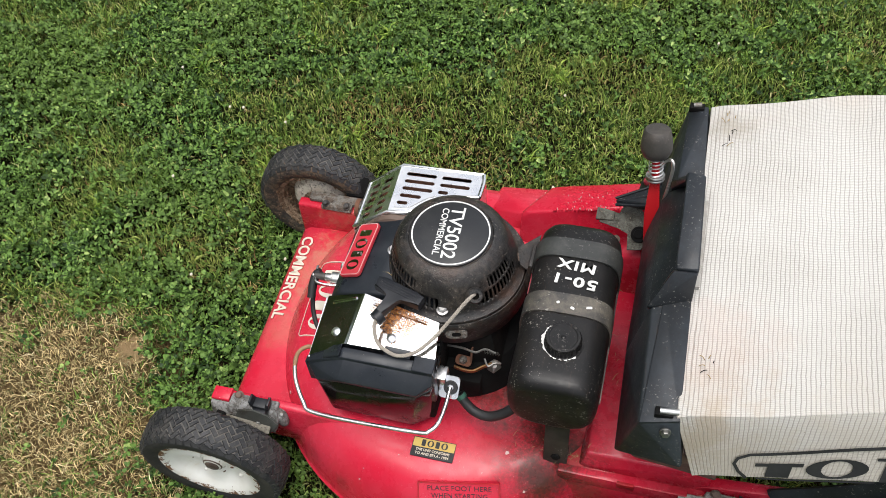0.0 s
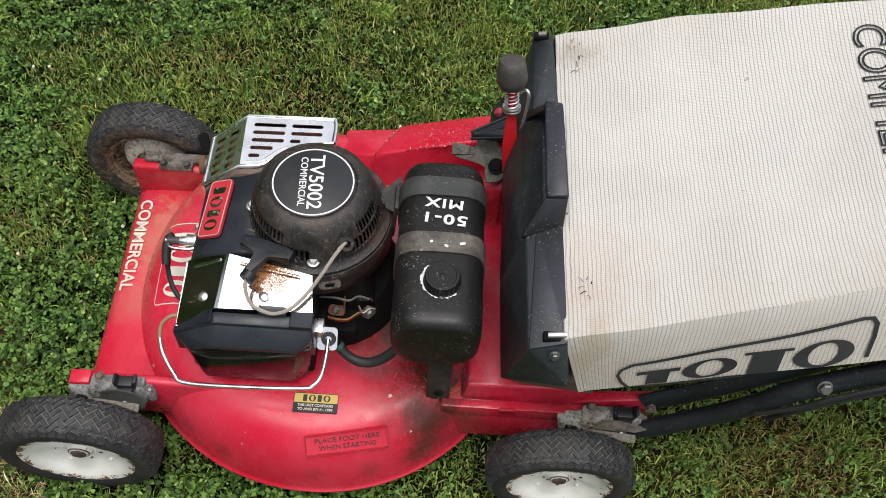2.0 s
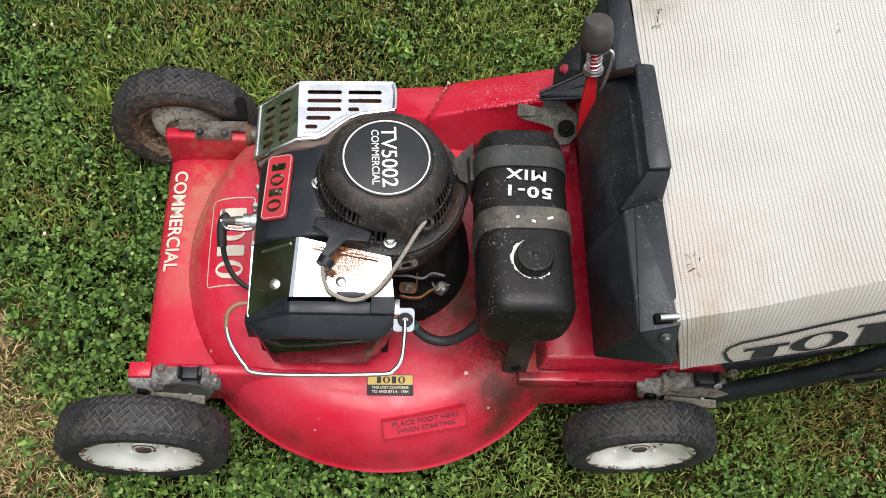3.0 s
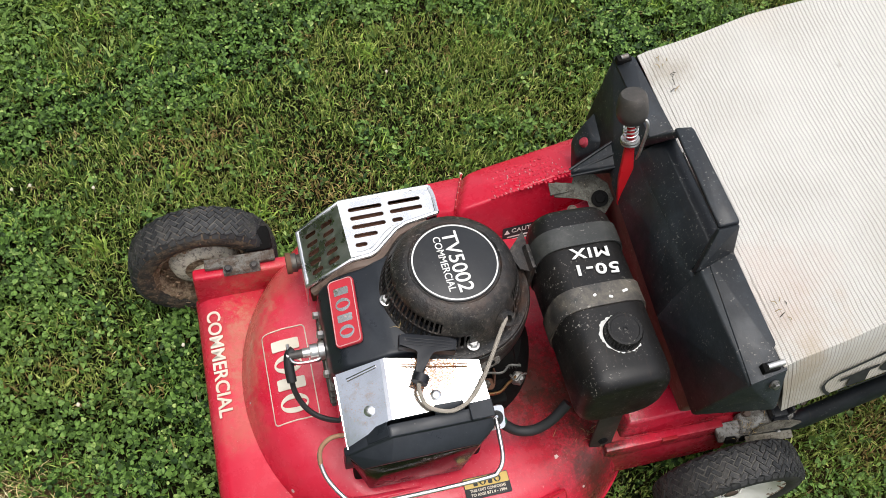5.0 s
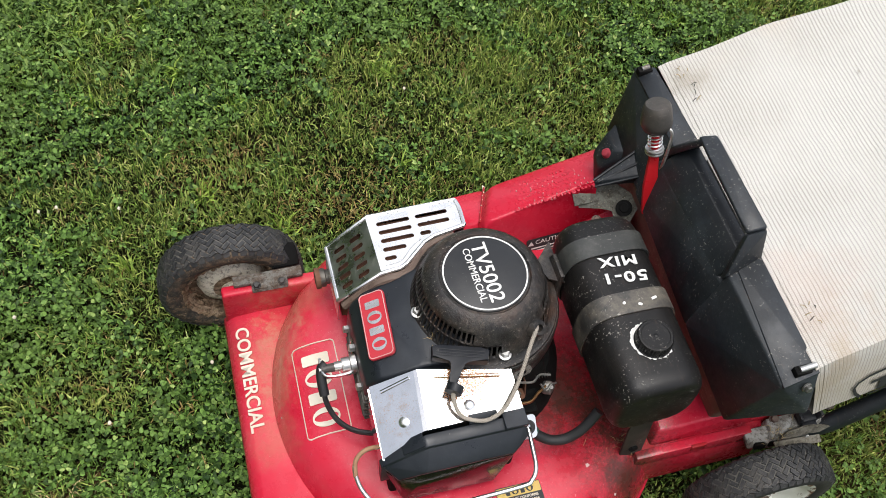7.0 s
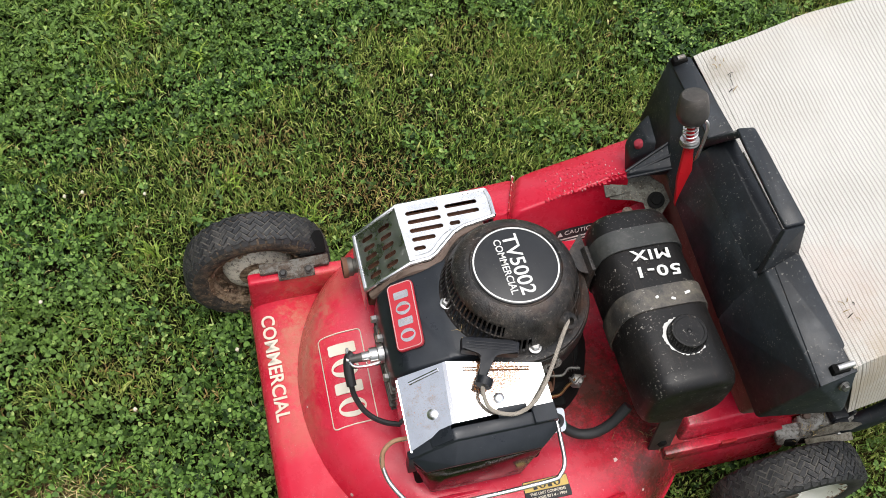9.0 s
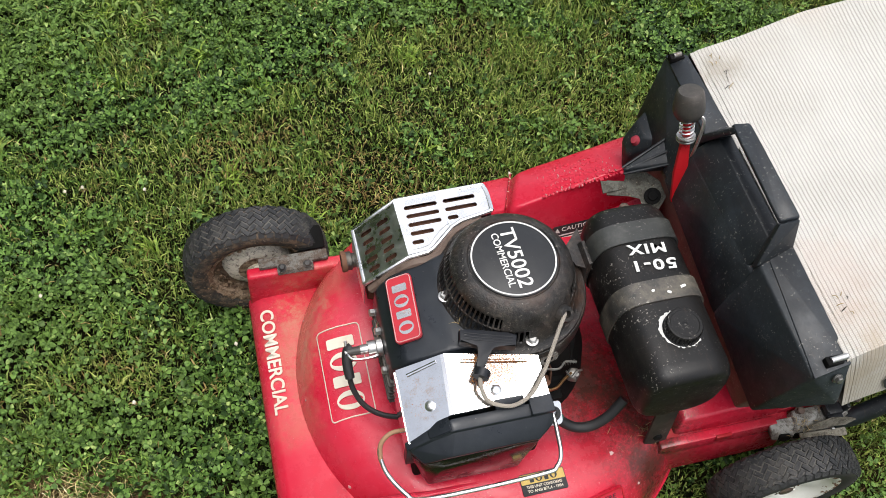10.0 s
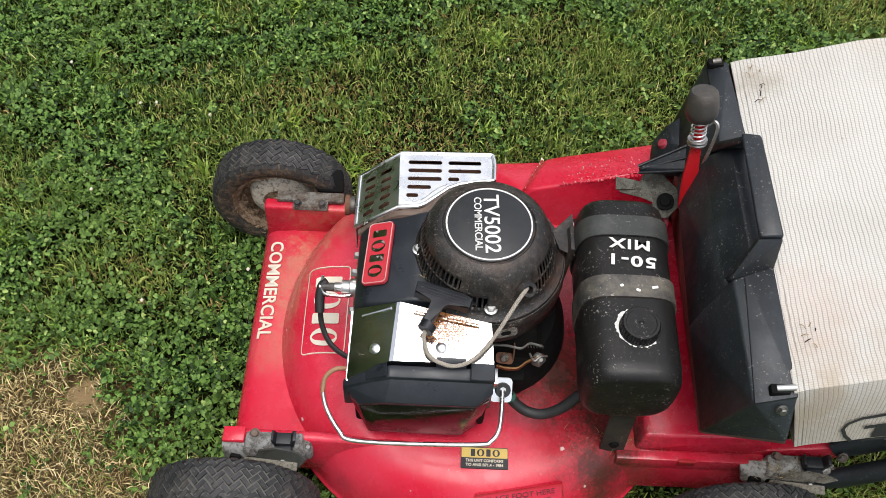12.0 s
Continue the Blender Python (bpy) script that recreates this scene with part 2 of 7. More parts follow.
def peppered():
    """Bright sheet with rust spots gathered under the starter grip."""
    m = Nodes("bright_plate_rusting")
    away = m.n.new("ShaderNodeVectorMath")
    away.operation = "DISTANCE"
    m.l.new(m.coord, away.inputs[0])
    away.inputs[1].default_value = (-0.052, -0.083, 0.31)
    near = m.ramp(away.outputs["Value"], 0.005, 0.078, 0.29, 0.0)
    far = m.n.new("ShaderNodeVectorMath")
    far.operation = "DISTANCE"
    m.l.new(m.coord, far.inputs[0])
    far.inputs[1].default_value = (-0.14, -0.10, 0.288)
    near = m.math("MAXIMUM", near, m.ramp(far.outputs["Value"], 0.01, 0.06, 0.115, 0.0))
    spots = m.ramp(m.math("ADD", m.noise(640, 4, 0.75), near), 0.70, 0.75)
    c = m.mix(m.ramp(m.noise(30, 4), 0.4, 0.7), (0.75, 0.755, 0.765), (0.67, 0.675, 0.685))
    c = m.mix(m.ramp(m.math("ADD", m.noise(60, 5, 0.7), near), 0.62, 0.85, 0, 0.5), c, (0.62, 0.42, 0.26))
    c = m.mix(spots, c, m.mix(m.ramp(m.noise(210, 2), 0.4, 0.6), (0.16, 0.055, 0.02), (0.42, 0.17, 0.05)))
    m.bump(m.noise(140, 4), 0.06, 0.0004)
    return m.done(c, m.ramp(m.noise(25, 6), 0.3, 0.75, 0.07, 0.16), m.math("SUBTRACT", 1.0, spots))


CHROME_RUST = peppered()
ZINC = metal("dull_zinc_steel", (0.26, 0.255, 0.24), 0.5, (0.14, 0.1, 0.07), 0.8, 60)
STEEL_GREY = metal("grimy_steel", (0.17, 0.16, 0.145), 0.55, (0.08, 0.06, 0.045), 0.9, 45)
BRASS_RUST = metal("rusty_linkage", (0.30, 0.17, 0.075), 0.5, (0.08, 0.035, 0.018), 0.9, 90)
PLATE_METAL = metal("bright_plate_lettering", (0.85, 0.80, 0.76), 0.10, (0.3, 0.12, 0.09), 0.5, 120)
CAKED_CAST = caked("dusty_pale_casting", (0.37, 0.37, 0.35), (0.18, 0.17, 0.15), (0.05, 0.042, 0.034), 0.5, 0.2)
PLATE_PALE = caked("dusty_tan_plate", (0.21, 0.195, 0.16), (0.13, 0.12, 0.095), (0.06, 0.05, 0.04), 0.5, 0.15)
CAST = caked("cast_grey_bracket", (0.28, 0.28, 0.275), (0.125, 0.12, 0.11), (0.042, 0.034, 0.028), 0.5, 0.2)
GREY_DULL = caked("dull_grey_steel", (0.135, 0.135, 0.115), (0.085, 0.08, 0.068), (0.04, 0.032, 0.025), 0.5, 0.12)
PLATE_GREY = painted("grey_green_plate", (0.075, 0.08, 0.072), (0.05, 0.052, 0.046), (0.03, 0.026, 0.02), 0.5, 0.5, 0.3)
PLATE_SILVER = painted("worn_silver_lettering", (0.62, 0.42, 0.4), (0.5, 0.26, 0.25), (0.4, 0.1, 0.1), 0.35, 0.6)
GASKET = painted("heat_browned_steel", (0.17, 0.12, 0.095), (0.10, 0.07, 0.055), (0.05, 0.035, 0.028), 0.55, 0.5)
ALUMINIUM = metal("cast_aluminium", (0.6, 0.59, 0.57), 0.4, (0.12, 0.1, 0.08), 0.7, 70)
WHITE_WIRE = metal("bright_wire", (0.92, 0.92, 0.92), 0.3, (0.4, 0.28, 0.18), 0.5, 90)
WIRE_RUST = painted("rusted_wire", (0.33, 0.17, 0.09), (0.42, 0.28, 0.18), (0.2, 0.09, 0.045), 0.7, 0.5)
RUST = painted("rust", (0.16, 0.075, 0.045), (0.09, 0.05, 0.035), (0.22, 0.12, 0.07), 0.85, 0.55)
WHITE = painted("white_ink", (0.78, 0.77, 0.74), (0.68, 0.67, 0.63), (0.4, 0.38, 0.34), 0.5, 0.68)
CREAM_INK = painted("cream_ink", (0.74, 0.69, 0.58), (0.62, 0.55, 0.44), (0.38, 0.22, 0.16), 0.5, 0.6)
BLACK_INK = painted("black_ink", (0.02, 0.02, 0.022), (0.04, 0.04, 0.042), (0.1, 0.09, 0.08), 0.55, 0.62)
GOLD = painted("gold_foil", (0.68, 0.5, 0.14), (0.6, 0.42, 0.12), (0.4, 0.3, 0.1), 0.35, 0.75)
LABEL_RED = painted("label_red", (0.5, 0.03, 0.045), (0.45, 0.05, 0.06), (0.3, 0.07, 0.06), 0.4, 0.66)
PINK = painted("worn_red_knob", (0.4, 0.05, 0.07), (0.3, 0.04, 0.06), (0.15, 0.03, 0.03), 0.45, 0.66)
ROPE = painted("grey_rope", (0.36, 0.32, 0.27), (0.27, 0.24, 0.2), (0.2, 0.17, 0.13), 0.85, 0.58)
STRAW_BITS = painted("dry_clippings", (0.4, 0.3, 0.14), (0.3, 0.22, 0.1), (0.2, 0.14, 0.06), 0.9, 0.6)
CHIP = painted("bare_primer", (0.62, 0.5, 0.46), (0.5, 0.35, 0.32), (0.3, 0.2, 0.18), 0.6, 0.6)


def canvas():
    """Woven bag cloth: ribs across the bag, fine threads along it, faint soiling, some shade toned into the near side.
    """
    m = Nodes("bag_canvas")
    uv = m.n.new("ShaderNodeUVMap")
    split = m.n.new("ShaderNodeSeparateXYZ")
    m.l.new(uv.outputs[0], split.inputs[0])
    along = m.math("ADD", split.outputs[0], m.ramp(m.noise(24, 5, 0.6), 0.2, 0.8, -0.0011, 0.0011))
    across = m.math("ADD", split.outputs[1], m.ramp(m.noise(55, 4, 0.6), 0.2, 0.8, -0.0009, 0.0009))
    rib = m.math("PINGPONG", m.math("MULTIPLY", along, 1 / 0.0046), 0.5)
    thread = m.math("PINGPONG", m.math("MULTIPLY", across, 1 / 0.0023), 0.5)
    gap = m.ramp(rib, 0.03, 0.2, 1.0, 0.0)
    cross = m.ramp(thread, 0.05, 0.25, 1.0, 0.0)
    c = m.mix(m.ramp(m.noise(5, 5), 0.35, 0.7), (0.61, 0.595, 0.56), (0.55, 0.53, 0.49))
    c = m.mix(m.ramp(m.noise(2.6, 4), 0.56, 0.74, 0, 0.35), c, (0.62, 0.52, 0.43))
    c = m.mix(m.math("MULTIPLY", gap, m.ramp(m.noise(9, 3), 0.3, 0.7, 0.45, 0.75)), c, (0.25, 0.235, 0.21))
    c = m.mix(m.math("MULTIPLY", cross, 0.3), c, (0.3, 0.27, 0.22))
    c = m.mix(m.ramp(m.noise(75, 2), 0.74, 0.78, 0, 0.6), c, (0.22, 0.19, 0.15))
    # soiled spots; the last three also paint in the shade of the near side
    for x, y, z, radius, tone, strength in ((0.03, -0.12, 0.12, 0.09, (0.52, 0.36, 0.29), 0.26), (0.045, -0.17, 0.12, 0.06, (0.42, 0.32, 0.23), 0.22), (0.30, 0.14, 0.2, 0.03, (0.36, 0.32, 0.27), 0.5), (0.03, 0.20, 0.12, 0.04, (0.3, 0.26, 0.2), 0.5), (0.02, -0.21, 0.08, 0.06, (0.34, 0.27, 0.18), 0.6), (0.08, -0.215, 0.05, 0.10, (0.46, 0.40, 0.31), 0.45), (0.2, -0.20, 0.08, 0.12, (0.5, 0.45, 0.37), 0.4), (0.34, -0.19, 0.11, 0.12, (0.5, 0.45, 0.37), 0.4)):
        away = m.n.new("ShaderNodeVectorMath")
        away.operation = "DISTANCE"
        m.l.new(m.coord, away.inputs[0])
        away.inputs[1].default_value = (x, y, z)
        ragged = m.math("ADD", m.math("MULTIPLY", away.outputs["Value"], 1 / radius), m.ramp(m.noise(28, 7, 0.7), 0.25, 0.75, -0.4, 0.4))
        c = m.mix(m.ramp(ragged, 0.1, 1.1, strength, 0.0), c, tone)
    h = m.math("ADD", m.math("MULTIPLY", gap, -1.0), m.math("MULTIPLY", cross, -0.4))
    m.bump(h, 0.5, 0.0008)
    return m.done(c, 0.9, 0.0, 0.2)


CANVAS = canvas()


def leafy(name, dark, light, tip, patch, translucent=0.35, tufts=0.65, rough=0.5, sheen=0.2):
    """Leaf material: each leaf has a tone of its own, patches of the lawn differ."""
    m = Nodes(name)
    geo = m.n.new("ShaderNodeNewGeometry")
    rnd = geo.outputs["Random Per Island"]
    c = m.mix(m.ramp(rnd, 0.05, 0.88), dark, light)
    c = m.mix(m.ramp(rnd, 0.93, 0.99), c, tip)
    c = m.mix(m.ramp(m.noise(3.2, 4), 0.4, 0.68, 0, 0.55), c, patch)
    # blotches a finger wide: shade between tufts is put into the leaf colour
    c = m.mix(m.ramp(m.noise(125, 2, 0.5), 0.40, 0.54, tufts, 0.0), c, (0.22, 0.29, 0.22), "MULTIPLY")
    t = m.n.new("ShaderNodeBsdfTranslucent")
    m.l.new(c, t.inputs["Color"])
    both = m.n.new("ShaderNodeMixShader")
    both.inputs[0].default_value = translucent
    m.l.new(m.bsdf.outputs[0], both.inputs[1])
    m.l.new(t.outputs[0], both.inputs[2])
    m.l.new(both.outputs[0], m.n["Material Output"].inputs["Surface"])
    return m.done(c, rough, 0.0, sheen)


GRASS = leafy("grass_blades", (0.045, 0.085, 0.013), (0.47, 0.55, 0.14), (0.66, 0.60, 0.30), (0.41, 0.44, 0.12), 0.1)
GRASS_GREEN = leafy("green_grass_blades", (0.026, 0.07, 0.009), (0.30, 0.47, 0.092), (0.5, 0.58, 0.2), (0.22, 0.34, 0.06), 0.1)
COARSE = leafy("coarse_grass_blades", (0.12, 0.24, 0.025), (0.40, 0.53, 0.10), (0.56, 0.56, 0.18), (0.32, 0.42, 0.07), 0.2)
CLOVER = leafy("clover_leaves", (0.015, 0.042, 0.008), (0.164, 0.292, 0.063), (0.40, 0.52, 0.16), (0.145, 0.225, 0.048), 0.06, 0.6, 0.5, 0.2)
BROAD = leafy("broad_grass_leaves", (0.05, 0.10, 0.016), (0.19, 0.28, 0.062), (0.36, 0.44, 0.14), (0.16, 0.25, 0.05), 0.1)
DRY = leafy("dry_grass", (0.19, 0.132, 0.052), (0.82, 0.645, 0.33), (0.87, 0.77, 0.49), (0.60, 0.44, 0.18), 0.1)
RUSSET = leafy("russet_dead_grass", (0.13, 0.075, 0.025), (0.46, 0.34, 0.13), (0.6, 0.48, 0.2), (0.28, 0.19, 0.06), 0.15)


TREE = leafy("tree_leaves", (0.05, 0.09, 0.02), (0.24, 0.32, 0.10), (0.4, 0.45, 0.2), (0.18, 0.24, 0.08), 0.3, 0.3)

SPOT_X, SPOT_Y = -0.257, -0.063


def soil():
    """Dark soil under the lawn, bare tan earth in the dead patch."""
    m = Nodes("lawn_soil")
    # near-black, so the shade of gaps between leaves is already in the soil
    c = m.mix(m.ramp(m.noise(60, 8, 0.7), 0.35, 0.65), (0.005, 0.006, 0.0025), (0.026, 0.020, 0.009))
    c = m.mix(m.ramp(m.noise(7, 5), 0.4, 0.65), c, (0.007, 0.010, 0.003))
    for x, y, radius, tone in ((-0.34, -0.20, 0.27, (0.15, 0.10, 0.048)), (0.90, -0.24, 0.36, (0.045, 0.034, 0.014)), (SPOT_X, SPOT_Y, 0.032, (0.42, 0.29, 0.155))):
        away = m.n.new("ShaderNodeVectorMath")
        away.operation = "DISTANCE"
        m.l.new(m.coord, away.inputs[0])
        away.inputs[1].default_value = (x, y, 0)
        ragged = m.math("ADD", m.math("MULTIPLY", away.outputs["Value"], 1 / radius), m.ramp(m.noise(30, 8, 0.8), 0.25, 0.75, -0.3, 0.3))
        c = m.mix(m.ramp(ragged, 0.7, 1.0, 1.0, 0.0), c, tone)
    # beyond the trodden lawn the ground is closed turf
    split = m.n.new("ShaderNodeSeparateXYZ")
    m.l.new(m.coord, split.inputs[0])
    out = m.math("MAXIMUM", m.math("MULTIPLY", m.math("ABSOLUTE", m.math("SUBTRACT", split.outputs[0], 0.15)), 1 / 1.3), m.math("MULTIPLY", m.math("ABSOLUTE", m.math("SUBTRACT", split.outputs[1], 0.3)), 1 / 0.92))
    turf = m.mix(m.ramp(m.noise(1.7, 6, 0.7), 0.35, 0.65), (0.045, 0.085, 0.018), (0.08, 0.115, 0.028))
    turf = m.mix(m.ramp(m.noise(55, 6, 0.8), 0.4, 0.62), turf, (0.03, 0.055, 0.012))
    c = m.mix(m.ramp(out, 0.99, 1.03), c, turf)
    m.bump(m.noise(220, 8, 0.7), 1.0, 0.01)
    return m.done(c, 0.95, 0.0, 0.05)


SOIL = soil()


# ---------------------------------------------------------------- building helpers
def part(name, bm, material, parent=None, label="", smooth=40, solid=0.0):
    """One mesh object from a bmesh, under a thing or a part."""
    mesh = bpy.data.meshes.new(name)
    bmesh.ops.recalc_face_normals(bm, faces=bm.faces)
    for f in bm.faces:
        f.smooth = True
    for e in bm.edges:
        if len(e.link_faces) == 2 and e.calc_face_angle(0) > radians(smooth):
            e.smooth = False
    bm.to_mesh(mesh)
    bm.free()
    mesh.materials.append(material)
    ob = new(name, mesh)
    while parent is not None and parent.parent is not None and parent.parent.parent is not None:
        parent = parent.parent
    ob.parent = parent
    if solid:
        s = ob.modifiers.new("thickness", "SOLIDIFY")
        s.thickness, s.offset = solid, -1
    if label:
        ob["label"] = label
    return ob


def thing(name, label, category, at=(0, 0, 0), group="", kind=""):
    ob = new(name)
    ob.location = at
    ob.empty_display_size = 0.02
    return tagged(ob, label, category, group, kind)


def hull(points, bevel=0.0, segments=2, bm=None):
    """Convex solid round the points, edges rounded."""
    one = bmesh.new()
    for p in points:
        one.verts.new(p)
    res = bmesh.ops.convex_hull(one, input=one.verts)
    bmesh.ops.delete(one, geom=list({v for v in res["geom_interior"] + res["geom_unused"] if isinstance(v, bmesh.types.BMVert)}), context="VERTS")
    bmesh.ops.dissolve_limit(one, angle_limit=radians(1), verts=one.verts, edges=one.edges)
    if bevel:
        bmesh.ops.bevel(one, geom=one.edges[:], offset=bevel, segments=segments, profile=0.5, affect="EDGES", clamp_overlap=True)
    return joined(bm, one)


def joined(bm, one):
    """Adds the mesh of one to bm."""
    if bm is None:
        return one
    keep = bpy.data.meshes.new("tmp")
    one.to_mesh(keep)
    bm.from_mesh(keep)
    bpy.data.meshes.remove(keep)
    one.free()
    return bm


def box(x0, x1, y0, y1, z0, z1, bevel=0.0, segments=2, bm=None, m=None):
    pts = [Vector((x, y, z)) for x in (x0, x1) for y in (y0, y1) for z in (z0, z1)]
    return hull([m @ p for p in pts] if m else pts, bevel, segments, bm)


def prism(outline, z0, z1, bevel=0.0, m=None, bm=None, segments=1):
    """Any outline in the plane, extruded from z0 to z1, then laid by m."""
    one = bmesh.new()
    low = [one.verts.new((x, y, z0)) for x, y in outline]
    top = [one.verts.new((x, y, z1)) for x, y in outline]
    n = len(outline)
    one.faces.new(low[::-1])
    one.faces.new(top)
    for i in range(n):
        one.faces.new((low[i], low[(i + 1) % n], top[(i + 1) % n], top[i]))
    if bevel:
        edges = [e for e in one.edges if all(v in top for v in e.verts)]
        bmesh.ops.bevel(one, geom=edges, offset=bevel, segments=segments, profile=0.5, affect="EDGES", clamp_overlap=True)
    if m:
        bmesh.ops.transform(one, matrix=m, verts=one.verts)
    return joined(bm, one)


def lathe(profile, segments=48, m=None, bm=None, shape=None, closed=False):
    """Turns (r, z) pairs round z. shape(angle, r, z) may move a point."""
    one = bmesh.new()
    rings = []
    for r, z in profile:
        if r < 1e-6:
            rings.append([one.verts.new((0, 0, z))])
            continue
        ring = []
        for i in range(segments):
            a = 2 * math.pi * i / segments
            rr, zz = shape(a, r, z) if shape else (r, z)
            ring.append(one.verts.new((rr * math.cos(a), rr * math.sin(a), zz)))
        rings.append(ring)
    pairs = list(zip(rings, rings[1:])) + ([(rings[-1], rings[0])] if closed else [])
    for a, b in pairs:
        for i in range(segments):
            j = (i + 1) % segments
            if len(a) == 1:
                one.faces.new((a[0], b[i], b[j]))
            elif len(b) == 1:
                one.faces.new((a[i], b[0], a[j]))
            else:
                one.faces.new((a[i], b[i], b[j], a[j]))
    if m:
        bmesh.ops.transform(one, matrix=m, verts=one.verts)
    return joined(bm, one)


def smooth_path(points, steps=8):
    """A Catmull-Rom line through the points."""
    p = [Vector(q) for q in points]
    p = [2 * p[0] - p[1]] + p + [2 * p[-1] - p[-2]]
    out = []
    for i in range(1, len(p) - 2):
        for s in range(steps):
            t = s / steps
            a, b, c, d = p[i - 1 : i + 3]
            out.append(0.5 * (2 * b + (c - a) * t + (2 * a - 5 * b + 4 * c - d) * t * t + (3 * b - a - 3 * c + d) * t ** 3))
    out.append(p[-2])
    return out


def tube(points, radius, sides=10, bm=None, steps=8, flat=1.0, curved=True):
    """A round rod along a line; flat squeezes it across."""
    path = smooth_path(points, steps) if curved and len(points) > 2 else [Vector(q) for q in points]
    one = bmesh.new()
    up = Vector((0, 0, 1)) if abs((path[1] - path[0]).normalized().z) < 0.9 else Vector((0, 1, 0))
    rings = []
    for i, p in enumerate(path):
        d = (path[min(i + 1, len(path) - 1)] - path[max(i - 1, 0)]).normalized()
        side = d.cross(up).normalized()
        up = side.cross(d).normalized()
        r = radius(i / (len(path) - 1)) if callable(radius) else radius
        rings.append([one.verts.new(p + r * (math.cos(a) * side * flat + math.sin(a) * up)) for a in (2 * math.pi * k / sides for k in range(sides))])
    for a, b in zip(rings, rings[1:]):
        for k in range(sides):
            one.faces.new((a[k], a[(k + 1) % sides], b[(k + 1) % sides], b[k]))
    one.faces.new(rings[0][::-1])
    one.faces.new(rings[-1])
    return joined(bm, one)


def frame_of(origin, right, up):
    """The pose whose x runs to the right of a writing and whose y runs up it."""
    r = Vector(right).normalized()
    n = r.cross(Vector(up)).normalized()
    u = n.cross(r)
    return Matrix((( r.x, u.x, n.x, origin[0]), (r.y, u.y, n.y, origin[1]), (r.z, u.z, n.z, origin[2]), (0, 0, 0, 1)))


def lettering(text, size, m, width=None, depth=0.0004, bold=0.0, bm=None, outline=0.0, spacing=1.0):
    """Letters as a mesh, centred on m, scaled to width. outline: drawn as lines that thick."""
    curve = bpy.data.curves.new("writing", "FONT")
    curve.body, curve.size, curve.align_x, curve.align_y = text, size, "CENTER", "CENTER"
    curve.space_character = spacing
    curve.offset = bold
    curve.resolution_u = 4
    if outline:
        curve.fill_mode, curve.bevel_depth, curve.bevel_resolution = "NONE", outline, 0
    else:
        curve.extrude = depth
    ob = bpy.data.objects.new("writing", curve)
    scene.collection.objects.link(ob)
    bpy.context.view_layer.update()
    mesh = bpy.data.meshes.new_from_object(ob.evaluated_get(bpy.context.evaluated_depsgraph_get()))
    one = bmesh.new()
    one.from_mesh(mesh)
    bmesh.ops.remove_doubles(one, verts=one.verts, dist=0.000002)
    bpy.data.objects.remove(ob)
    bpy.data.curves.remove(curve)
    bpy.data.meshes.remove(mesh)
    xs = [v.co.x for v in one.verts]
    if width:
        bmesh.ops.scale(one, vec=(width / (max(xs) - min(xs)), 1, 1), verts=one.verts)
    bmesh.ops.transform(one, matrix=m, verts=one.verts)
    return joined(bm, one)


def islands(bm):
    """Splits a mesh into its separate pieces."""
    left, out = set(bm.verts), []
    while left:
        todo, piece = [left.pop()], set()
        while todo:
            v = todo.pop()
            piece.add(v)
            for e in v.link_edges:
                o = e.other_vert(v)
                if o in left:
                    left.discard(o)
                    todo.append(o)
        one, seen = bmesh.new(), {}
        for v in piece:
            seen[v] = one.verts.new(v.co)
        for f in {f for v in piece for f in v.link_faces}:
            one.faces.new([seen[v] for v in f.verts])
        out.append(one)
    bm.free()
    return out


def rounded(w, h, r, n=5):
    """Outline of a rounded rectangle round the origin."""
    out = []
    for cx, cy, a0 in ((w / 2 - r, h / 2 - r, 0), (-w / 2 + r, h / 2 - r, 90), (-w / 2 + r, -h / 2 + r, 180), (w / 2 - r, -h / 2 + r, 270)):
        for i in range(n + 1):
            a = radians(a0 + 90 * i / n)
            out.append((cx + r * math.cos(a), cy + r * math.sin(a)))
    return out


def outline_band(w, h, r, line, z0, z1, m, bm=None):
    """A thin line along a rounded rectangle."""
    one = bmesh.new()
    a, b = rounded(w, h, r), rounded(w - 2 * line, h - 2 * line, max(r - line, 0.0005))
    rings = [[one.verts.new((x, y, z)) for x, y in ring] for ring, z in ((a, z0), (a, z1), (b, z1), (b, z0))]
    n = len(a)
    for p, q in zip(rings, rings[1:] + rings[:1]):
        for i in range(n):
            one.faces.new((p[i], p[(i + 1) % n], q[(i + 1) % n], q[i]))
    bmesh.ops.transform(one, matrix=m, verts=one.verts)
    return joined(bm, one)


def oval_ring(w, h, thick, z0, z1, m, bm=None, n=28):
    """An upright oval ring, heavy at its sides."""
    one = bmesh.new()
    ang = [2 * math.pi * i / n for i in range(n)]
    a = [(w / 2 * math.cos(t), h / 2 * math.sin(t)) for t in ang]
    b = [((w / 2 - thick) * math.cos(t), (h / 2 - thick * 0.35) * math.sin(t)) for t in ang]
    rings = [[one.verts.new((x, y, z)) for x, y in ring] for ring, z in ((a, z0), (a, z1), (b, z1), (b, z0))]
    for p, q in zip(rings, rings[1:] + rings[:1]):
        for i in range(n):
            one.faces.new((p[i], p[(i + 1) % n], q[(i + 1) % n], q[i]))
    bmesh.ops.transform(one, matrix=m, verts=one.verts)
    return joined(bm, one)


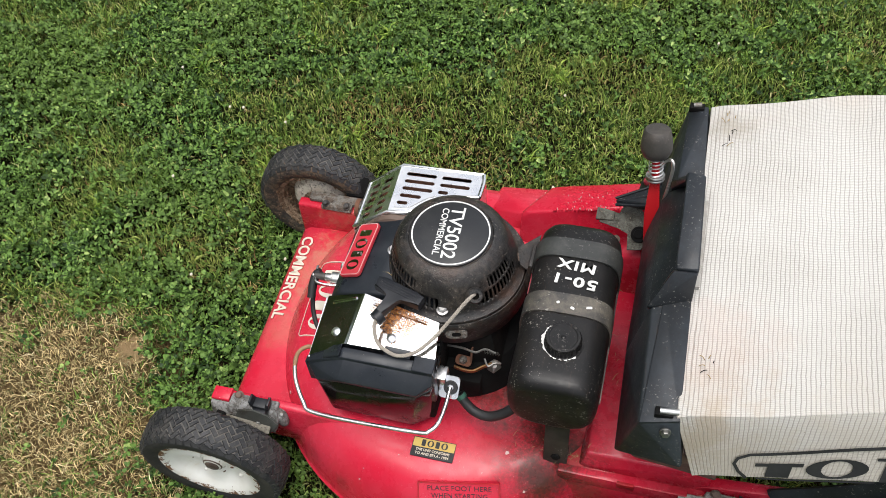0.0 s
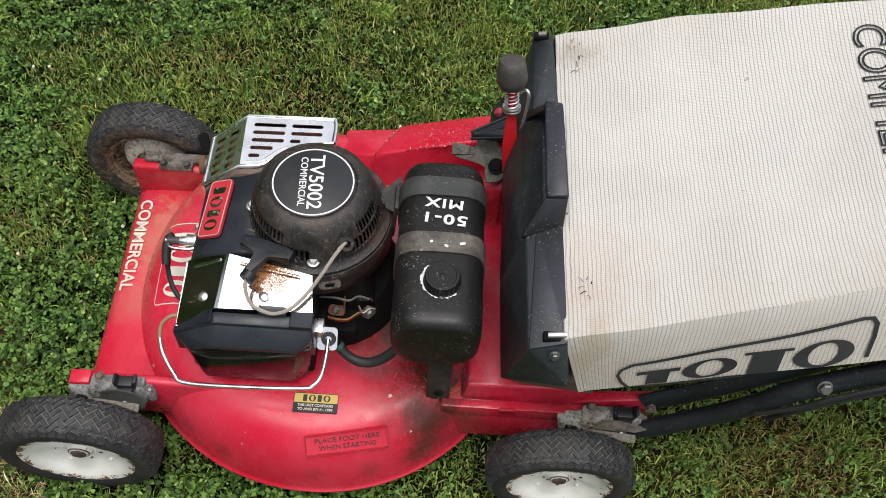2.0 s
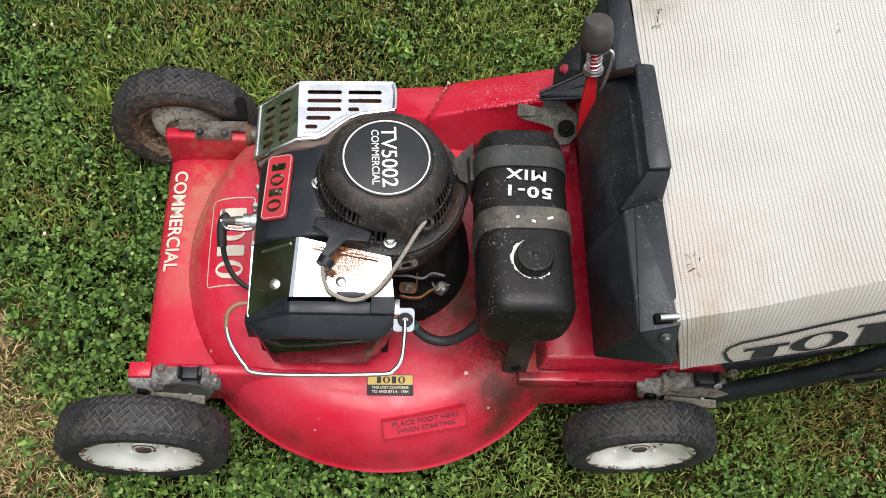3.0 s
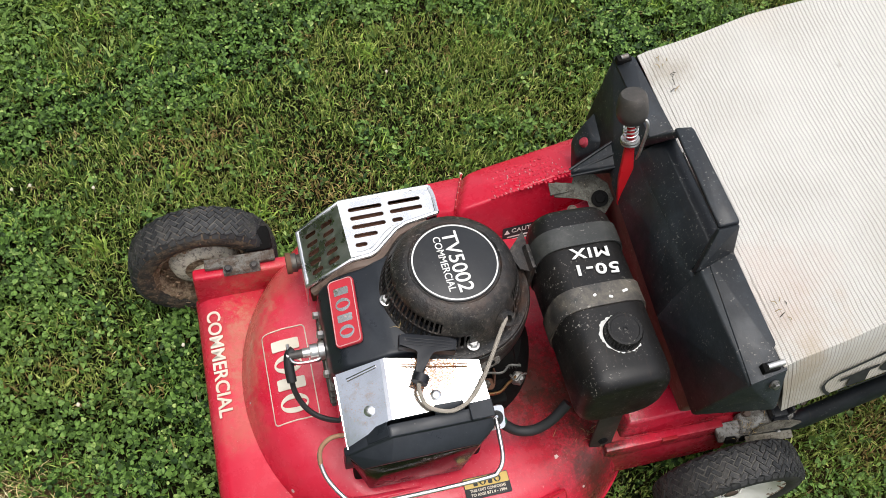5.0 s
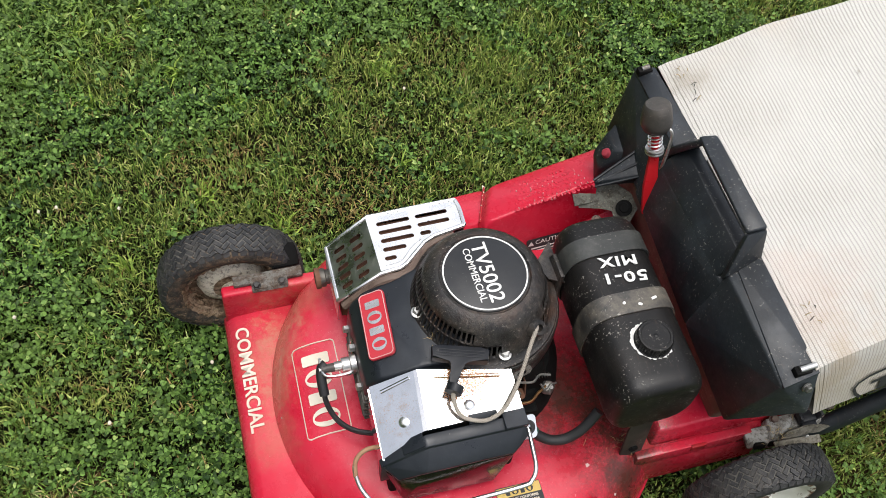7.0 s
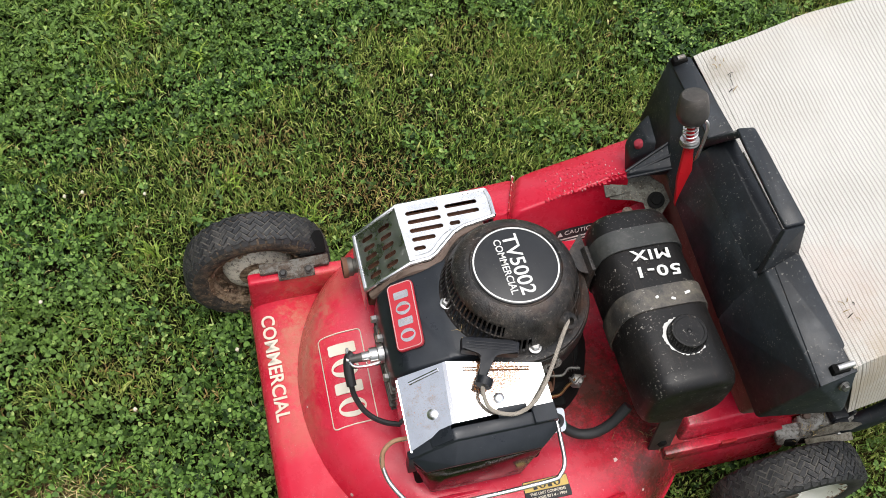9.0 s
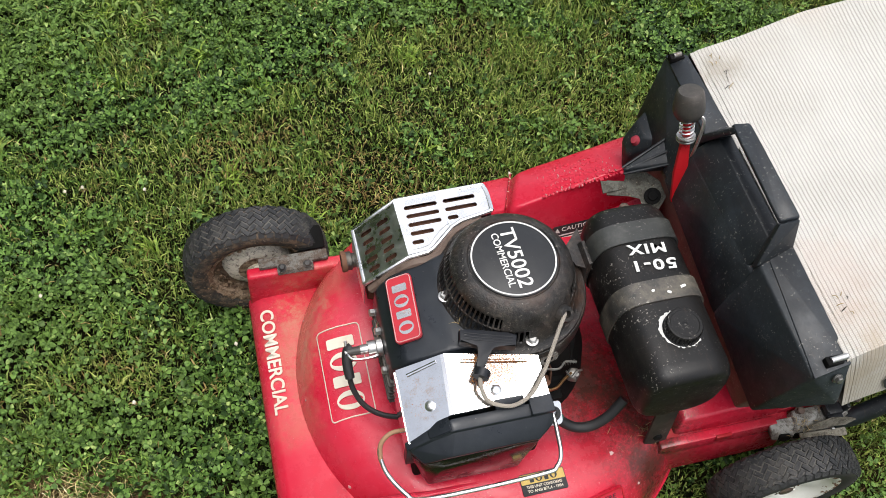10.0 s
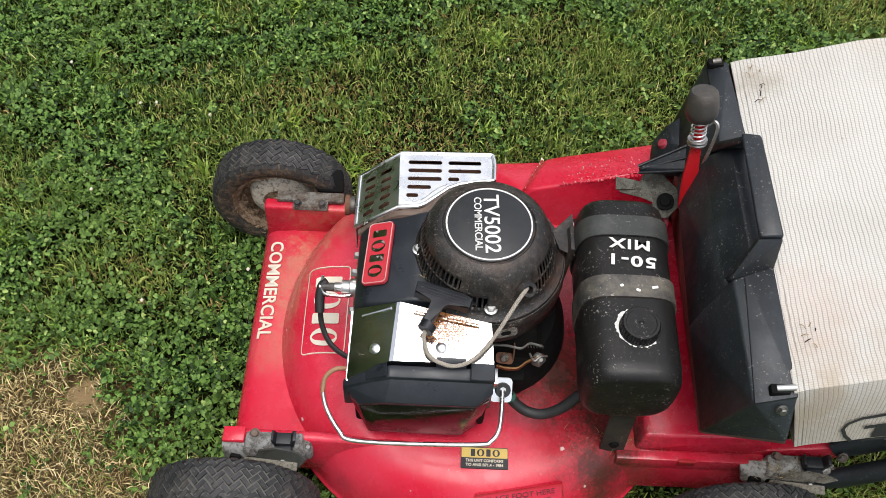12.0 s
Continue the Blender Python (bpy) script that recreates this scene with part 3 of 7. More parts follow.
def maker_mark(w, h, m, depth=0.0005, bm=None):
    """The maker's mark as plain shapes: block, oval, block, oval."""
    cell = w / 4
    for i in range(4):
        mm = m @ Matrix.Translation((-w / 2 + cell * (i + 0.5), 0, 0))
        if i % 2:
            bm = oval_ring(cell * 0.96, h, cell * 0.26, 0, depth, mm, bm)
        else:
            bm = prism(rounded(cell * 0.56, h, cell * 0.08, 2), 0, depth, 0, mm, bm)
    return bm


def bolt(name, at, axis, r, h, material, parent, label="", washer=0.0):
    """A hexagon head with a rounded top, on a washer."""
    q = Vector(axis).normalized().to_track_quat("Z", "Y").to_matrix().to_4x4()
    m = Matrix.Translation(at) @ q
    bm = prism([(r * math.cos(math.pi * i / 3), r * math.sin(math.pi * i / 3)) for i in range(6)], 0, h, r * 0.2, m)
    if washer:
        bm = lathe([(0, -0.001), (washer, -0.001), (washer, 0.0006), (washer * 0.9, 0.001), (0, 0.001)], 20, m, bm)
    return part(name, bm, material, parent, label, 30)


# ---------------------------------------------------------------- ground
def lawn_ground():
    one = bmesh.new()
    size = [-60, -8, -2.5, -1.2, -0.6, -0.2, 0.2, 0.6, 1.0, 1.5, 2.5, 8, 60]
    grid = [[one.verts.new((x, y, 0.006 * noise.noise((x * 2, y * 2, 0)))) for y in size] for x in size]
    for i in range(len(size) - 1):
        for j in range(len(size) - 1):
            one.faces.new((grid[i][j], grid[i + 1][j], grid[i + 1][j + 1], grid[i][j + 1]))
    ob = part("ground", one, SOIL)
    return tagged(ob, "dark lawn soil under clover and grass", "ground", kind="structure")


lawn_ground()

# ---------------------------------------------------------------- lawn mower
MOWER = thing("lawn_mower", "worn red walk-behind lawn mower with black engine, standing on a lawn", "lawn mower", (0.3, 0.0, 0.0))


def on_mower(name, bm, material, parent=None, label="", smooth=40, solid=0.0):
    """A part of the mower, given in the place's own metres."""
    bmesh.ops.translate(bm, vec=(-0.3, 0, 0), verts=bm.verts)
    return part(name, bm, material, parent or MOWER, label, smooth, solid)


def mower_bolt(name, at, axis, r, h, material, parent, label="", washer=0.0):
    ob = bolt(name, (at[0] - 0.3, at[1], at[2]), axis, r, h, material, parent, label, washer)
    return ob


DOME_X, DOME_Y = 0.301, 0.008
DOME = [(0.0, 0.150), (0.10, 0.150), (0.185, 0.149), (0.212, 0.147), (0.228, 0.142), (0.242, 0.132), (0.254, 0.116), (0.263, 0.096), (0.270, 0.074), (0.274, 0.055), (0.2755, 0.049), (0.278, 0.047), (0.278, 0.044), (0.272, 0.043)]


def dome_shape(a, r, z):
    """The housing rises and widens towards its far side, where the tunnel begins."""
    k = max(0.0, math.sin(a - 0.25)) ** 1.5
    front = max(0.0, -math.cos(a)) ** 2 if r > 0.2 else 0.0
    return r * (1 + 0.02 * k + 0.034 * front), z + 0.03 * k * (1 if z > 0.06 else 0.4)


def dome_height(x, y):
    """Height of the housing's skin over a place in the plan."""
    dx, dy = x - DOME_X, y - DOME_Y
    a, r = math.atan2(dy, dx), math.hypot(dx, dy)
    for (r0, z0), (r1, z1) in zip(DOME, DOME[1:]):
        p0, p1 = dome_shape(a, max(r0, 1e-5), z0), dome_shape(a, r1, z1)
        if p0[0] <= r <= p1[0]:
            return p0[1] + (p1[1] - p0[1]) * (r - p0[0]) / max(p1[0] - p0[0], 1e-6)
    return 0.05


def drape(bm):
    """Lays flat marks onto the housing's skin."""
    long = [e for e in bm.edges if e.calc_length() > 0.008]
    bmesh.ops.subdivide_edges(bm, edges=long, cuts=9, use_grid_fill=True)
    for v in bm.verts:
        v.co.z += dome_height(v.co.x, v.co.y)
    return bm


def deck():
    bm = lathe(DOME, 120, Matrix.Translation((DOME_X, DOME_Y, 0)), None, dome_shape)
    # low front apron with a rolled edge
    apron = [(-0.020, 0.056), (-0.023, 0.062), (-0.021, 0.072), (-0.014, 0.084), (-0.004, 0.090), (0.02, 0.093), (0.12, 0.095), (0.12, 0.085), (0.0, 0.080), (-0.012, 0.074), (-0.015, 0.062), (-0.016, 0.056)]
    bm = prism([(x, z) for x, z in apron], -0.186, 0.172, 0, Matrix(((1, 0, 0, 0), (0, 0, -1, 0), (0, 1, 0, 0), (0, 0, 0, 1))), bm)
    # front side rails
    bm = hull([(-0.016, 0.176, 0.150), (-0.016, 0.194, 0.150), (-0.019, 0.176, 0.06), (-0.019, 0.194, 0.06), (0.16, 0.176, 0.146), (0.16, 0.194, 0.146), (0.16, 0.176, 0.06), (0.16, 0.194, 0.06)], 0.004, 2, bm)
    bm = hull([(-0.016, -0.172, 0.156), (-0.016, -0.160, 0.156), (-0.019, -0.174, 0.06), (-0.019, -0.160, 0.06), (0.10, -0.173, 0.155), (0.10, -0.160, 0.155), (0.20, -0.172, 0.142), (0.20, -0.164, 0.142), (0.13, -0.178, 0.06), (0.13, -0.16, 0.06)], 0.004, 2, bm)
    bm = hull([(-0.017, -0.179, 0.159), (-0.017, -0.160, 0.159), (0.010, -0.179, 0.160), (0.010, -0.160, 0.160), (-0.017, -0.180, 0.154), (-0.017, -0.160, 0.15), (0.010, -0.180, 0.154), (0.010, -0.160, 0.15)], 0.0015, 2, bm)
    # straight shoulder line that runs along the near side into the rear rail
    bm = hull([(0.1, -0.172, 0.15), (0.1, -0.164, 0.15), (0.30, -0.170, 0.1475), (0.30, -0.166, 0.1475), (0.1, -0.172, 0.12), (0.30, -0.166, 0.12)], 0.001, 1, bm)
    # flat rear body with its side wall and rail
    bm = hull([(0.40, -0.172, 0.132), (0.66, -0.172, 0.134), (0.66, 0.2, 0.134), (0.40, 0.2, 0.132), (0.40, -0.182, 0.06), (0.66, -0.182, 0.06), (0.66, 0.2, 0.06), (0.40, 0.2, 0.06)], 0.006, 2, bm)
    return on_mower("deck", bm, RED, None, "red painted deck, scratched and grimy, with some shade painted in", 50)


DECK = deck()


def rear_body():
    bm = box(0.468, 0.634, -0.1745, -0.1625, 0.1, 0.1425, 0.002)
    on_mower("rear_rail", bm, RED, DECK)
    bm = hull([(0.492, -0.159, 0.130), (0.492, 0.145, 0.130), (0.66, -0.159, 0.130), (0.66, 0.145, 0.130), (0.502, -0.151, 0.163), (0.502, 0.14, 0.166), (0.66, -0.151, 0.168), (0.66, 0.14, 0.172)], 0.004, 3)
    on_mower("rear_housing", bm, RED, DECK)
    # dirty floor beside the tank foot
    on_mower("floor_ledge", box(0.468, 0.500, -0.1625, -0.120, 0.126, 0.1355, 0.001), RED_GRIMY, DECK)
    # notch pin on the rail
    bm = box(0.545, 0.567, -0.1765, -0.172, 0.131, 0.1435, 0.001)
    on_mower("rail_clip", bm, RED_GRIMY, DECK)


rear_body()


def ramp_z(x, y):
    return 0.203 + 0.25 * (x - 0.399) - 0.45 * (y - 0.25)


def tunnel():
    top = [(0.352, 0.170), (0.56, 0.190), (0.56, 0.259), (0.399, 0.250), (0.385, 0.246)]
    pts = [(x, y, ramp_z(x, y)) for x, y in top]
    low = [(0.350, 0.15, 0.13), (0.56, 0.15, 0.13), (0.56, 0.28, 0.09), (0.40, 0.285, 0.09), (0.35, 0.272, 0.09)]
    bm = hull(pts + low, 0.006, 3)
    on_mower("discharge_tunnel", bm, RED, DECK, "raised red tunnel with worn embossed lettering", 40)
    bm = hull([(0.384, 0.263, 0.174), (0.352, 0.187, 0.204), (0.30, 0.266, 0.160), (0.30, 0.205, 0.180), (0.384, 0.272, 0.09), (0.37, 0.16, 0.10), (0.30, 0.285, 0.09), (0.30, 0.16, 0.10)], 0.004, 2)
    on_mower("tunnel_shoulder", bm, RED, DECK)
    # worn embossed writing on the sloping roof: small bars
    rng = random.Random(5)
    slope = frame_of((0.455, 0.205, ramp_z(0.455, 0.205)), (-1, 0.0, -0.25), (0, -1, 0.45))
    bm = None
    for row in range(6):
        x = -0.060 + 0.006 * row
        while x < 0.056 - 0.004 * row:
            w = rng.uniform(0.002, 0.006)
            bm = prism(rounded(w, rng.uniform(0.004, 0.0072), 0.0008, 2), -0.001, rng.uniform(0.0003, 0.0012), 0.0003, slope @ Matrix.Translation((x + w / 2, 0.030 - 0.0116 * row + rng.uniform(-0.0012, 0.0012), 0)) @ Matrix.Rotation(rng.uniform(-0.25, 0.25), 4, "Z"), bm)
            x += w + rng.uniform(0.0016, 0.003)
    on_mower("embossed_writing", bm, RED, DECK, "unreadable embossed warning worn on red paint")
    # pale specks: wear, and highlights of the raised letters put into colour
    specks = None
    for i in range(40):
        q = slope @ Matrix.Translation((rng.uniform(-0.055, 0.055), rng.uniform(-0.028, 0.036), 0))
        w = rng.uniform(0.0005, 0.0013)
        specks = prism([(w * math.cos(a * 1.26) * rng.uniform(0.5, 1), 0.8 * w * math.sin(a * 1.26)) for a in range(5)], -0.0005, 0.0019, 0, q, specks)
    on_mower("wear_and_glint_specks", specks, PLATE_SILVER, DECK, "pale specks of wear and painted highlights on the embossed letters")
    # seam between housing and tunnel
    seam = [(0.384, 0.264, 0.176), (0.374, 0.240, 0.187), (0.363, 0.213, 0.197), (0.352, 0.186, 0.206)]
    on_mower("seam", tube(seam, 0.0017, 6), RED_GRIMY, DECK, "grimy crack along a seam")
    for p, r in ((seam[0], 0.0034), ((0.356, 0.190, 0.205), 0.003), ((0.371, 0.233, 0.1905), 0.0016), ((0.379, 0.252, 0.1835), 0.0018), ((0.366, 0.221, 0.1955), 0.0013), ((0.360, 0.205, 0.2005), 0.0020), ((0.375, 0.243, 0.1875), 0.0012)):
        on_mower("paint_chip", hull([Vector(p) + Vector((rng.uniform(-1, 1), rng.uniform(-1.6, 1.6), rng.uniform(-0.3, 0.6))) * r for _ in range(9)], 0.0002, 1), CREAM_INK, DECK)
    # caution label on the wall that faces the tank
    m = frame_of((0.452, 0.1535, 0.160), (1, 0.08, 0), (0, 0.30, 1))
    lab = on_mower("caution_label", prism(rounded(0.07, 0.045, 0.003, 3), 0, 0.0005, 0, m), BLACK_INK, DECK, "black caution label with white writing")
    bm = lettering("CAUTION", 0.0105, m @ Matrix.Translation((0.004, 0.015, 0.0006)), 0.05, 0.0002)
    bm = prism([(-0.0045, -0.004), (0.0045, -0.004), (0, 0.004)], 0.0004, 0.0008, 0, m @ Matrix.Translation((-0.028, 0.0145, 0)), bm)
    for i in range(5):
        bm = prism(rounded(0.056 - 0.004 * (i % 2), 0.0022, 0.0005, 1), 0.0004, 0.0008, 0, m @ Matrix.Translation((0, 0.0045 - 0.0052 * i, 0)), bm)
    on_mower("caution_writing", bm, WHITE, lab)


tunnel()


# ---- writing and labels on the deck
def deck_marks():
    m = frame_of((0.0, 0.075, 0.0925), (0, -1, 0), (1, 0, 0.12))
    for one in islands(lettering("COMMERCIAL", 0.026, m, 0.160, 0.0006, 0.0005)):
        on_mower("letter", one, CREAM_INK, DECK, "cream raised letter on red paint", 60)
    # framed maker's plate on the front slope
    m = frame_of((0.0905, 0.012, 0.0012), (0, -1, 0), (1, 0, 0))
    bm = outline_band(0.126, 0.058, 0.006, 0.0013, -0.001, 0.001, m)
    bm = drape(maker_mark(0.106, 0.036, m, 0.001, bm))
    on_mower("front_plate", bm, CREAM_INK, DECK, "cream framed maker's mark on red paint", 60)
    # conformity sticker
    m = frame_of((0.3035, -0.184, dome_height(0.3035, -0.184) + 0.0012), (1, 0.0, 0), (0.0, 1, 0.0))
    st = on_mower("sticker", prism(rounded(0.058, 0.027, 0.0015, 3), -0.0015, 0.0004, 0, m), BLACK_INK, DECK, "black and gold conformity sticker")
    on_mower("gold_panel", prism(rounded(0.0565, 0.0125, 0.001, 3), 0.0003, 0.0007, 0, m @ Matrix.Translation((0, 0.0062, 0))), GOLD, st)
    on_mower("sticker_mark", maker_mark(0.038, 0.0092, m @ Matrix.Translation((0, 0.0062, 0.0006)), 0.0004), BLACK_INK, st)
    bm = lettering("THIS UNIT CONFORMS", 0.0048, m @ Matrix.Translation((0, -0.0038, 0.0005)), 0.046, 0.0002, 0.00012)
    bm = lettering("TO ANSI B71.4 - 1984", 0.0048, m @ Matrix.Translation((0, -0.0092, 0.0005)), 0.046, 0.0002, 0.00012, bm)
    on_mower("sticker_writing", bm, CREAM_INK, st)
    # raised foot plate
    tilt = (dome_height(0.35, -0.215) - dome_height(0.35, -0.245)) / 0.03
    m = frame_of((0.348, -0.228, dome_height(0.348, -0.228) + 0.0005), (1, 0.17, 0.05), (-0.1, 1, tilt))
    fp = on_mower("foot_plate", prism(rounded(0.108, 0.029, 0.002, 3), -0.004, 0.0014, 0.0006, m), RED, DECK, "raised red foot plate with printed words")
    on_mower("foot_plate_rim", outline_band(0.108, 0.029, 0.002, 0.0016, 0.001, 0.0026, m), RED_GRIMY, fp)
    bm = lettering("PLACE FOOT HERE", 0.0098, m @ Matrix.Translation((0.001, 0.0055, 0.0016)), 0.084, 0.0002)
    bm = lettering("WHEN STARTING", 0.0098, m @ Matrix.Translation((0.001, -0.0052, 0.0016)), 0.074, 0.0002, 0, bm)
    on_mower("foot_plate_writing", bm, BLACK_INK, fp)
    # chipped paint
    rng = random.Random(3)
    for x, y, s in ((0.400, -0.167, 0.0036), (0.07, -0.125, 0.003), (0.045, -0.09, 0.002), (0.21, -0.232, 0.0016), (0.215, -0.222, 0.0014), (0.43, -0.205, 0.0022), (0.036, -0.06, 0.0018), (0.034, 0.0, 0.0018), (0.26, -0.2, 0.0012), (0.05, 0.12, 0.0025)):
        out = [(s * rng.uniform(0.5, 1) * math.cos(k * 0.7), s * rng.uniform(0.5, 1) * math.sin(k * 0.7)) for k in range(9)]
        e = 0.004
        nx, ny = (dome_height(x - e, y) - dome_height(x + e, y)) / (2 * e), (dome_height(x, y - e) - dome_height(x, y + e)) / (2 * e)
        m = Matrix.Translation((x, y, dome_height(x, y) + 0.0003)) @ Vector((nx, ny, 1)).to_track_quat("Z", "Y").to_matrix().to_4x4()
        on_mower("paint_chip", prism(out, -0.0005, 0.0004, 0, m), CHIP, DECK)


deck_marks()


# ---------------------------------------------------------------- wheels
def wheel(at, material, rim_material, face, label, size=1.0):
    """Tyre with staggered tread blocks, dished rim, hub. face: -1 when the outside looks to -y."""
    w = new("wheel")
    w.parent = MOWER
    w.location = (at[0] - 0.3, at[1], at[2])
    w.scale = (size, size, size)
    w["label"] = label
    turn = Matrix.Rotation(radians(-90 if face > 0 else 90), 4, "X")
    half = 0.027
    prof = [(0.070, -0.021), (0.074, -0.0245), (0.083, -half), (0.093, -half), (0.0985, -0.0235), (0.1015, -0.016), (0.1022, 0), (0.1015, 0.016), (0.0985, 0.0235), (0.093, half), (0.083, half), (0.074, 0.0245), (0.070, 0.021), (0.066, 0.012), (0.066, -0.012)]
    bm = lathe(prof, 72, turn, None, None, True)
    count = 54

    def lie(a, z, lift):
        r = (0.1022 - 0.0021 * min(abs(z) / 0.02, 1.2) ** 2.2) + lift
        return turn @ Vector((r * math.cos(a), r * math.sin(a), z))

    # two-to-one blocks laid in a herringbone round the tread
    side = 2 * math.pi / 32 / math.sqrt(8)
    wear = random.Random(int(1000 * (at[0] + 2 * abs(at[1]))))
    blocks = bmesh.new()
    for q in range(-68, 12):
        for p in range(-12, 72):
            kind = (p - q) % 4
            if kind not in (0, 3):
                continue
            long, tall = (2, 1) if kind == 0 else (1, 2)
            turned, across = ((p + long / 2) - (q + tall / 2)) / math.sqrt(2) * side, ((p + long / 2) + (q + tall / 2)) / math.sqrt(2) * side * 0.103
            if abs(across) > 0.0235 or not 0 <= turned < 2 * math.pi - 1e-6:
                continue
            ring, worn = [], wear.uniform(-0.0007, 0.0004)
            for inset, lift in ((0.06, -0.001), (0.15, 0.0023 + worn)):
                quad = []
                for cx, cy in ((p + inset, q + inset), (p + long - inset, q + inset), (p + long - inset, q + tall - inset), (p + inset, q + tall - inset)):
                    cx, cy = cx + wear.uniform(-0.08, 0.08), cy + wear.uniform(-0.08, 0.08)
                    z = (cx + cy) / math.sqrt(2) * side * 0.103
                    quad.append(blocks.verts.new(lie((cx - cy) / math.sqrt(2) * side, max(-0.0238, min(0.0238, z)), lift)))
                ring.append(quad)
            lo, hi = ring
            blocks.faces.new(hi)
            for j in range(4):
                blocks.faces.new((lo[j], lo[(j + 1) % 4], hi[(j + 1) % 4], hi[j]))
    # shoulder lugs on both edges of the tread
    for s in (-1, 1):
        for i in range(count):
            a0 = 2 * math.pi * (i + 0.2) / count
            quad = [(a0, 0.0213), (a0 + 0.095, 0.0213), (a0 + 0.085, 0.0262), (a0 + 0.01, 0.0262)]
            hi, lo = [], []
            for n, (a, z) in enumerate(quad):
                r = 0.1012 if n < 2 else 0.0955
                hi.append(blocks.verts.new(turn @ Vector((r * math.cos(a), r * math.sin(a), s * (z + 0.0008)))))
                lo.append(blocks.verts.new(turn @ Vector(((r - 0.004) * math.cos(a), (r - 0.004) * math.sin(a), s * (z - 0.001)))))
            blocks.faces.new(hi)
            for j in range(4):
                blocks.faces.new((lo[j], lo[(j + 1) % 4], hi[(j + 1) % 4], hi[j]))
    tyre = part("tyre", bm, GROOVE if face < 0 else CARCASS_MUD, w, "dusty black rubber tyre")
    floor_line = [(0.1009 - 0.0020 * (abs(z) / 0.02) ** 2.2 + 0.0016, z) for z in (-0.020, -0.0175, -0.015, -0.01, -0.005, 0, 0.005, 0.01, 0.015, 0.0175, 0.020)]
    part("groove_floor", lathe(floor_line, 72, turn), TREAD_FLOOR, tyre, "pale dust in the tread grooves")
    part("tread", blocks, material, tyre, "worn black tread blocks", 20)
    # outer disc: flange, dish, raised hub; inner side: open drum with web
    outer = [(0.0, 0.0135), (0.012, 0.0135), (0.014, 0.012), (0.017, 0.006), (0.024, 0.004), (0.040, 0.005), (0.054, 0.010), (0.060, 0.0155), (0.064, 0.021), (0.069, 0.0238), (0.0735, 0.0245), (0.075, 0.022), (0.070, 0.018), (0.066, 0.010), (0.066, -0.020), (0.0715, -0.0235), (0.0715, -0.0215), (0.063, -0.016), (0.061, 0.002), (0.045, 0.0), (0.03, -0.004), (0.028, -0.016), (0.016, -0.017), (0.0, -0.017)]
    bm = lathe(outer, 56, turn, None, lambda a, r, z: (r, z + (0.0044 * max(-0.5, math.cos(4 * a + 0.6)) if 0.02 < r < 0.058 and z > 0 else 0)))
    rim = part("rim", bm, rim_material, w, "cream painted steel rim with rust specks" if face < 0 else "soiled inner side of a rim")
    if face > 0:
        bm = lathe([(0, -0.026), (0.012, -0.026), (0.013, -0.018), (0.020, -0.016), (0.034, -0.015), (0.045, -0.010), (0.050, 0.0)], 40, turn)
        part("inner_hub", bm, RIM_HUB, w, "cream hub flecked with soil")
        # dried mud in lumps round the drum, thicker towards the ground, and smeared on the tyre wall
        rng = random.Random(17)
        mud = bmesh.new()
        for i in range(230):
            low = rng.gauss(0.0, 0.75)
            place = [turn @ Vector((math.cos(a), math.sin(a), 0)) - turn @ Vector((0, 0, 0)) for a in (0.0, math.pi / 2)]
            down = math.atan2(-place[1].z, -place[0].z)
            a = down + low if i % 3 else rng.uniform(0, 2 * math.pi)
            if i % 2:
                r, z = rng.uniform(0.053, 0.0615), rng.uniform(-0.018, 0.002)
            else:
                r, z = rng.uniform(0.0655, 0.0745), -0.0225
            size = rng.uniform(0.0012, 0.0048)
            if i > 150:
                r, z, size = rng.uniform(0.075, 0.092), -0.0268, rng.uniform(0.0006, 0.0019)
            lump = bmesh.ops.create_icosphere(mud, subdivisions=1, radius=1.0)["verts"]
            centre = turn @ Vector((r * math.cos(a), r * math.sin(a), z))
            for v in lump:
                v.co = centre + Vector((v.co.x * size * rng.uniform(0.7, 1.5), v.co.y * size * 0.6, v.co.z * size * rng.uniform(0.6, 1.3)))
        part("mud", mud, CLODS, w, "lumps of dried brown mud", 60)
    # axle bolt, ring and hub holes
    if face < 0:
        part("hub_ring", lathe([(0.0165, 0.004), (0.0168, 0.0085), (0.0185, 0.009), (0.0200, 0.008), (0.0205, 0.004)], 36, turn), rim_material, rim)
    bm = lathe([(0, 0.0165), (0.0085, 0.0165), (0.0098, 0.0155), (0.0098, 0.0128), (0.0138, 0.0132), (0.0142, 0.0124), (0.0142, 0.010), (0, 0.010)], 24, turn, None, lambda a, r, z: (r * (1 - 0.05 * math.cos(6 * a)) if 0.008 < r < 0.01 else r, z))
    part("axle_nut", bm, GASKET, rim, "rusty brown axle nut on a washer")
    for i in range(5):
        a = 2 * math.pi * i / 5 + 0.4
        m = turn @ Matrix.Translation((0.047 * math.cos(a), 0.047 * math.sin(a), 0.0075))
        part("rim_stud", lathe([(0, 0.0022), (0.0022, 0.0018), (0.003, 0), (0.003, -0.002)], 12, m), rim_material, rim)
    for i in range(9):
        a, r = wear.uniform(0, 2 * math.pi), wear.uniform(0.022, 0.040)
        m = turn @ Matrix.Translation((r * math.cos(a), r * math.sin(a), 0.0046 + 0.0044 * max(-0.5, math.cos(4 * a + 0.6)))) @ Matrix.Rotation(wear.uniform(0, 3), 4, "Z")
        part("paint_knock", prism(rounded(wear.uniform(0.002, 0.007), wear.uniform(0.0010, 0.002), 0.0005, 1), -0.003, 0.0012, 0, m), RUST if i % 3 else DARK, rim)
    bm = None
    for i in range(4):
        a = 0.35 * i + 0.9
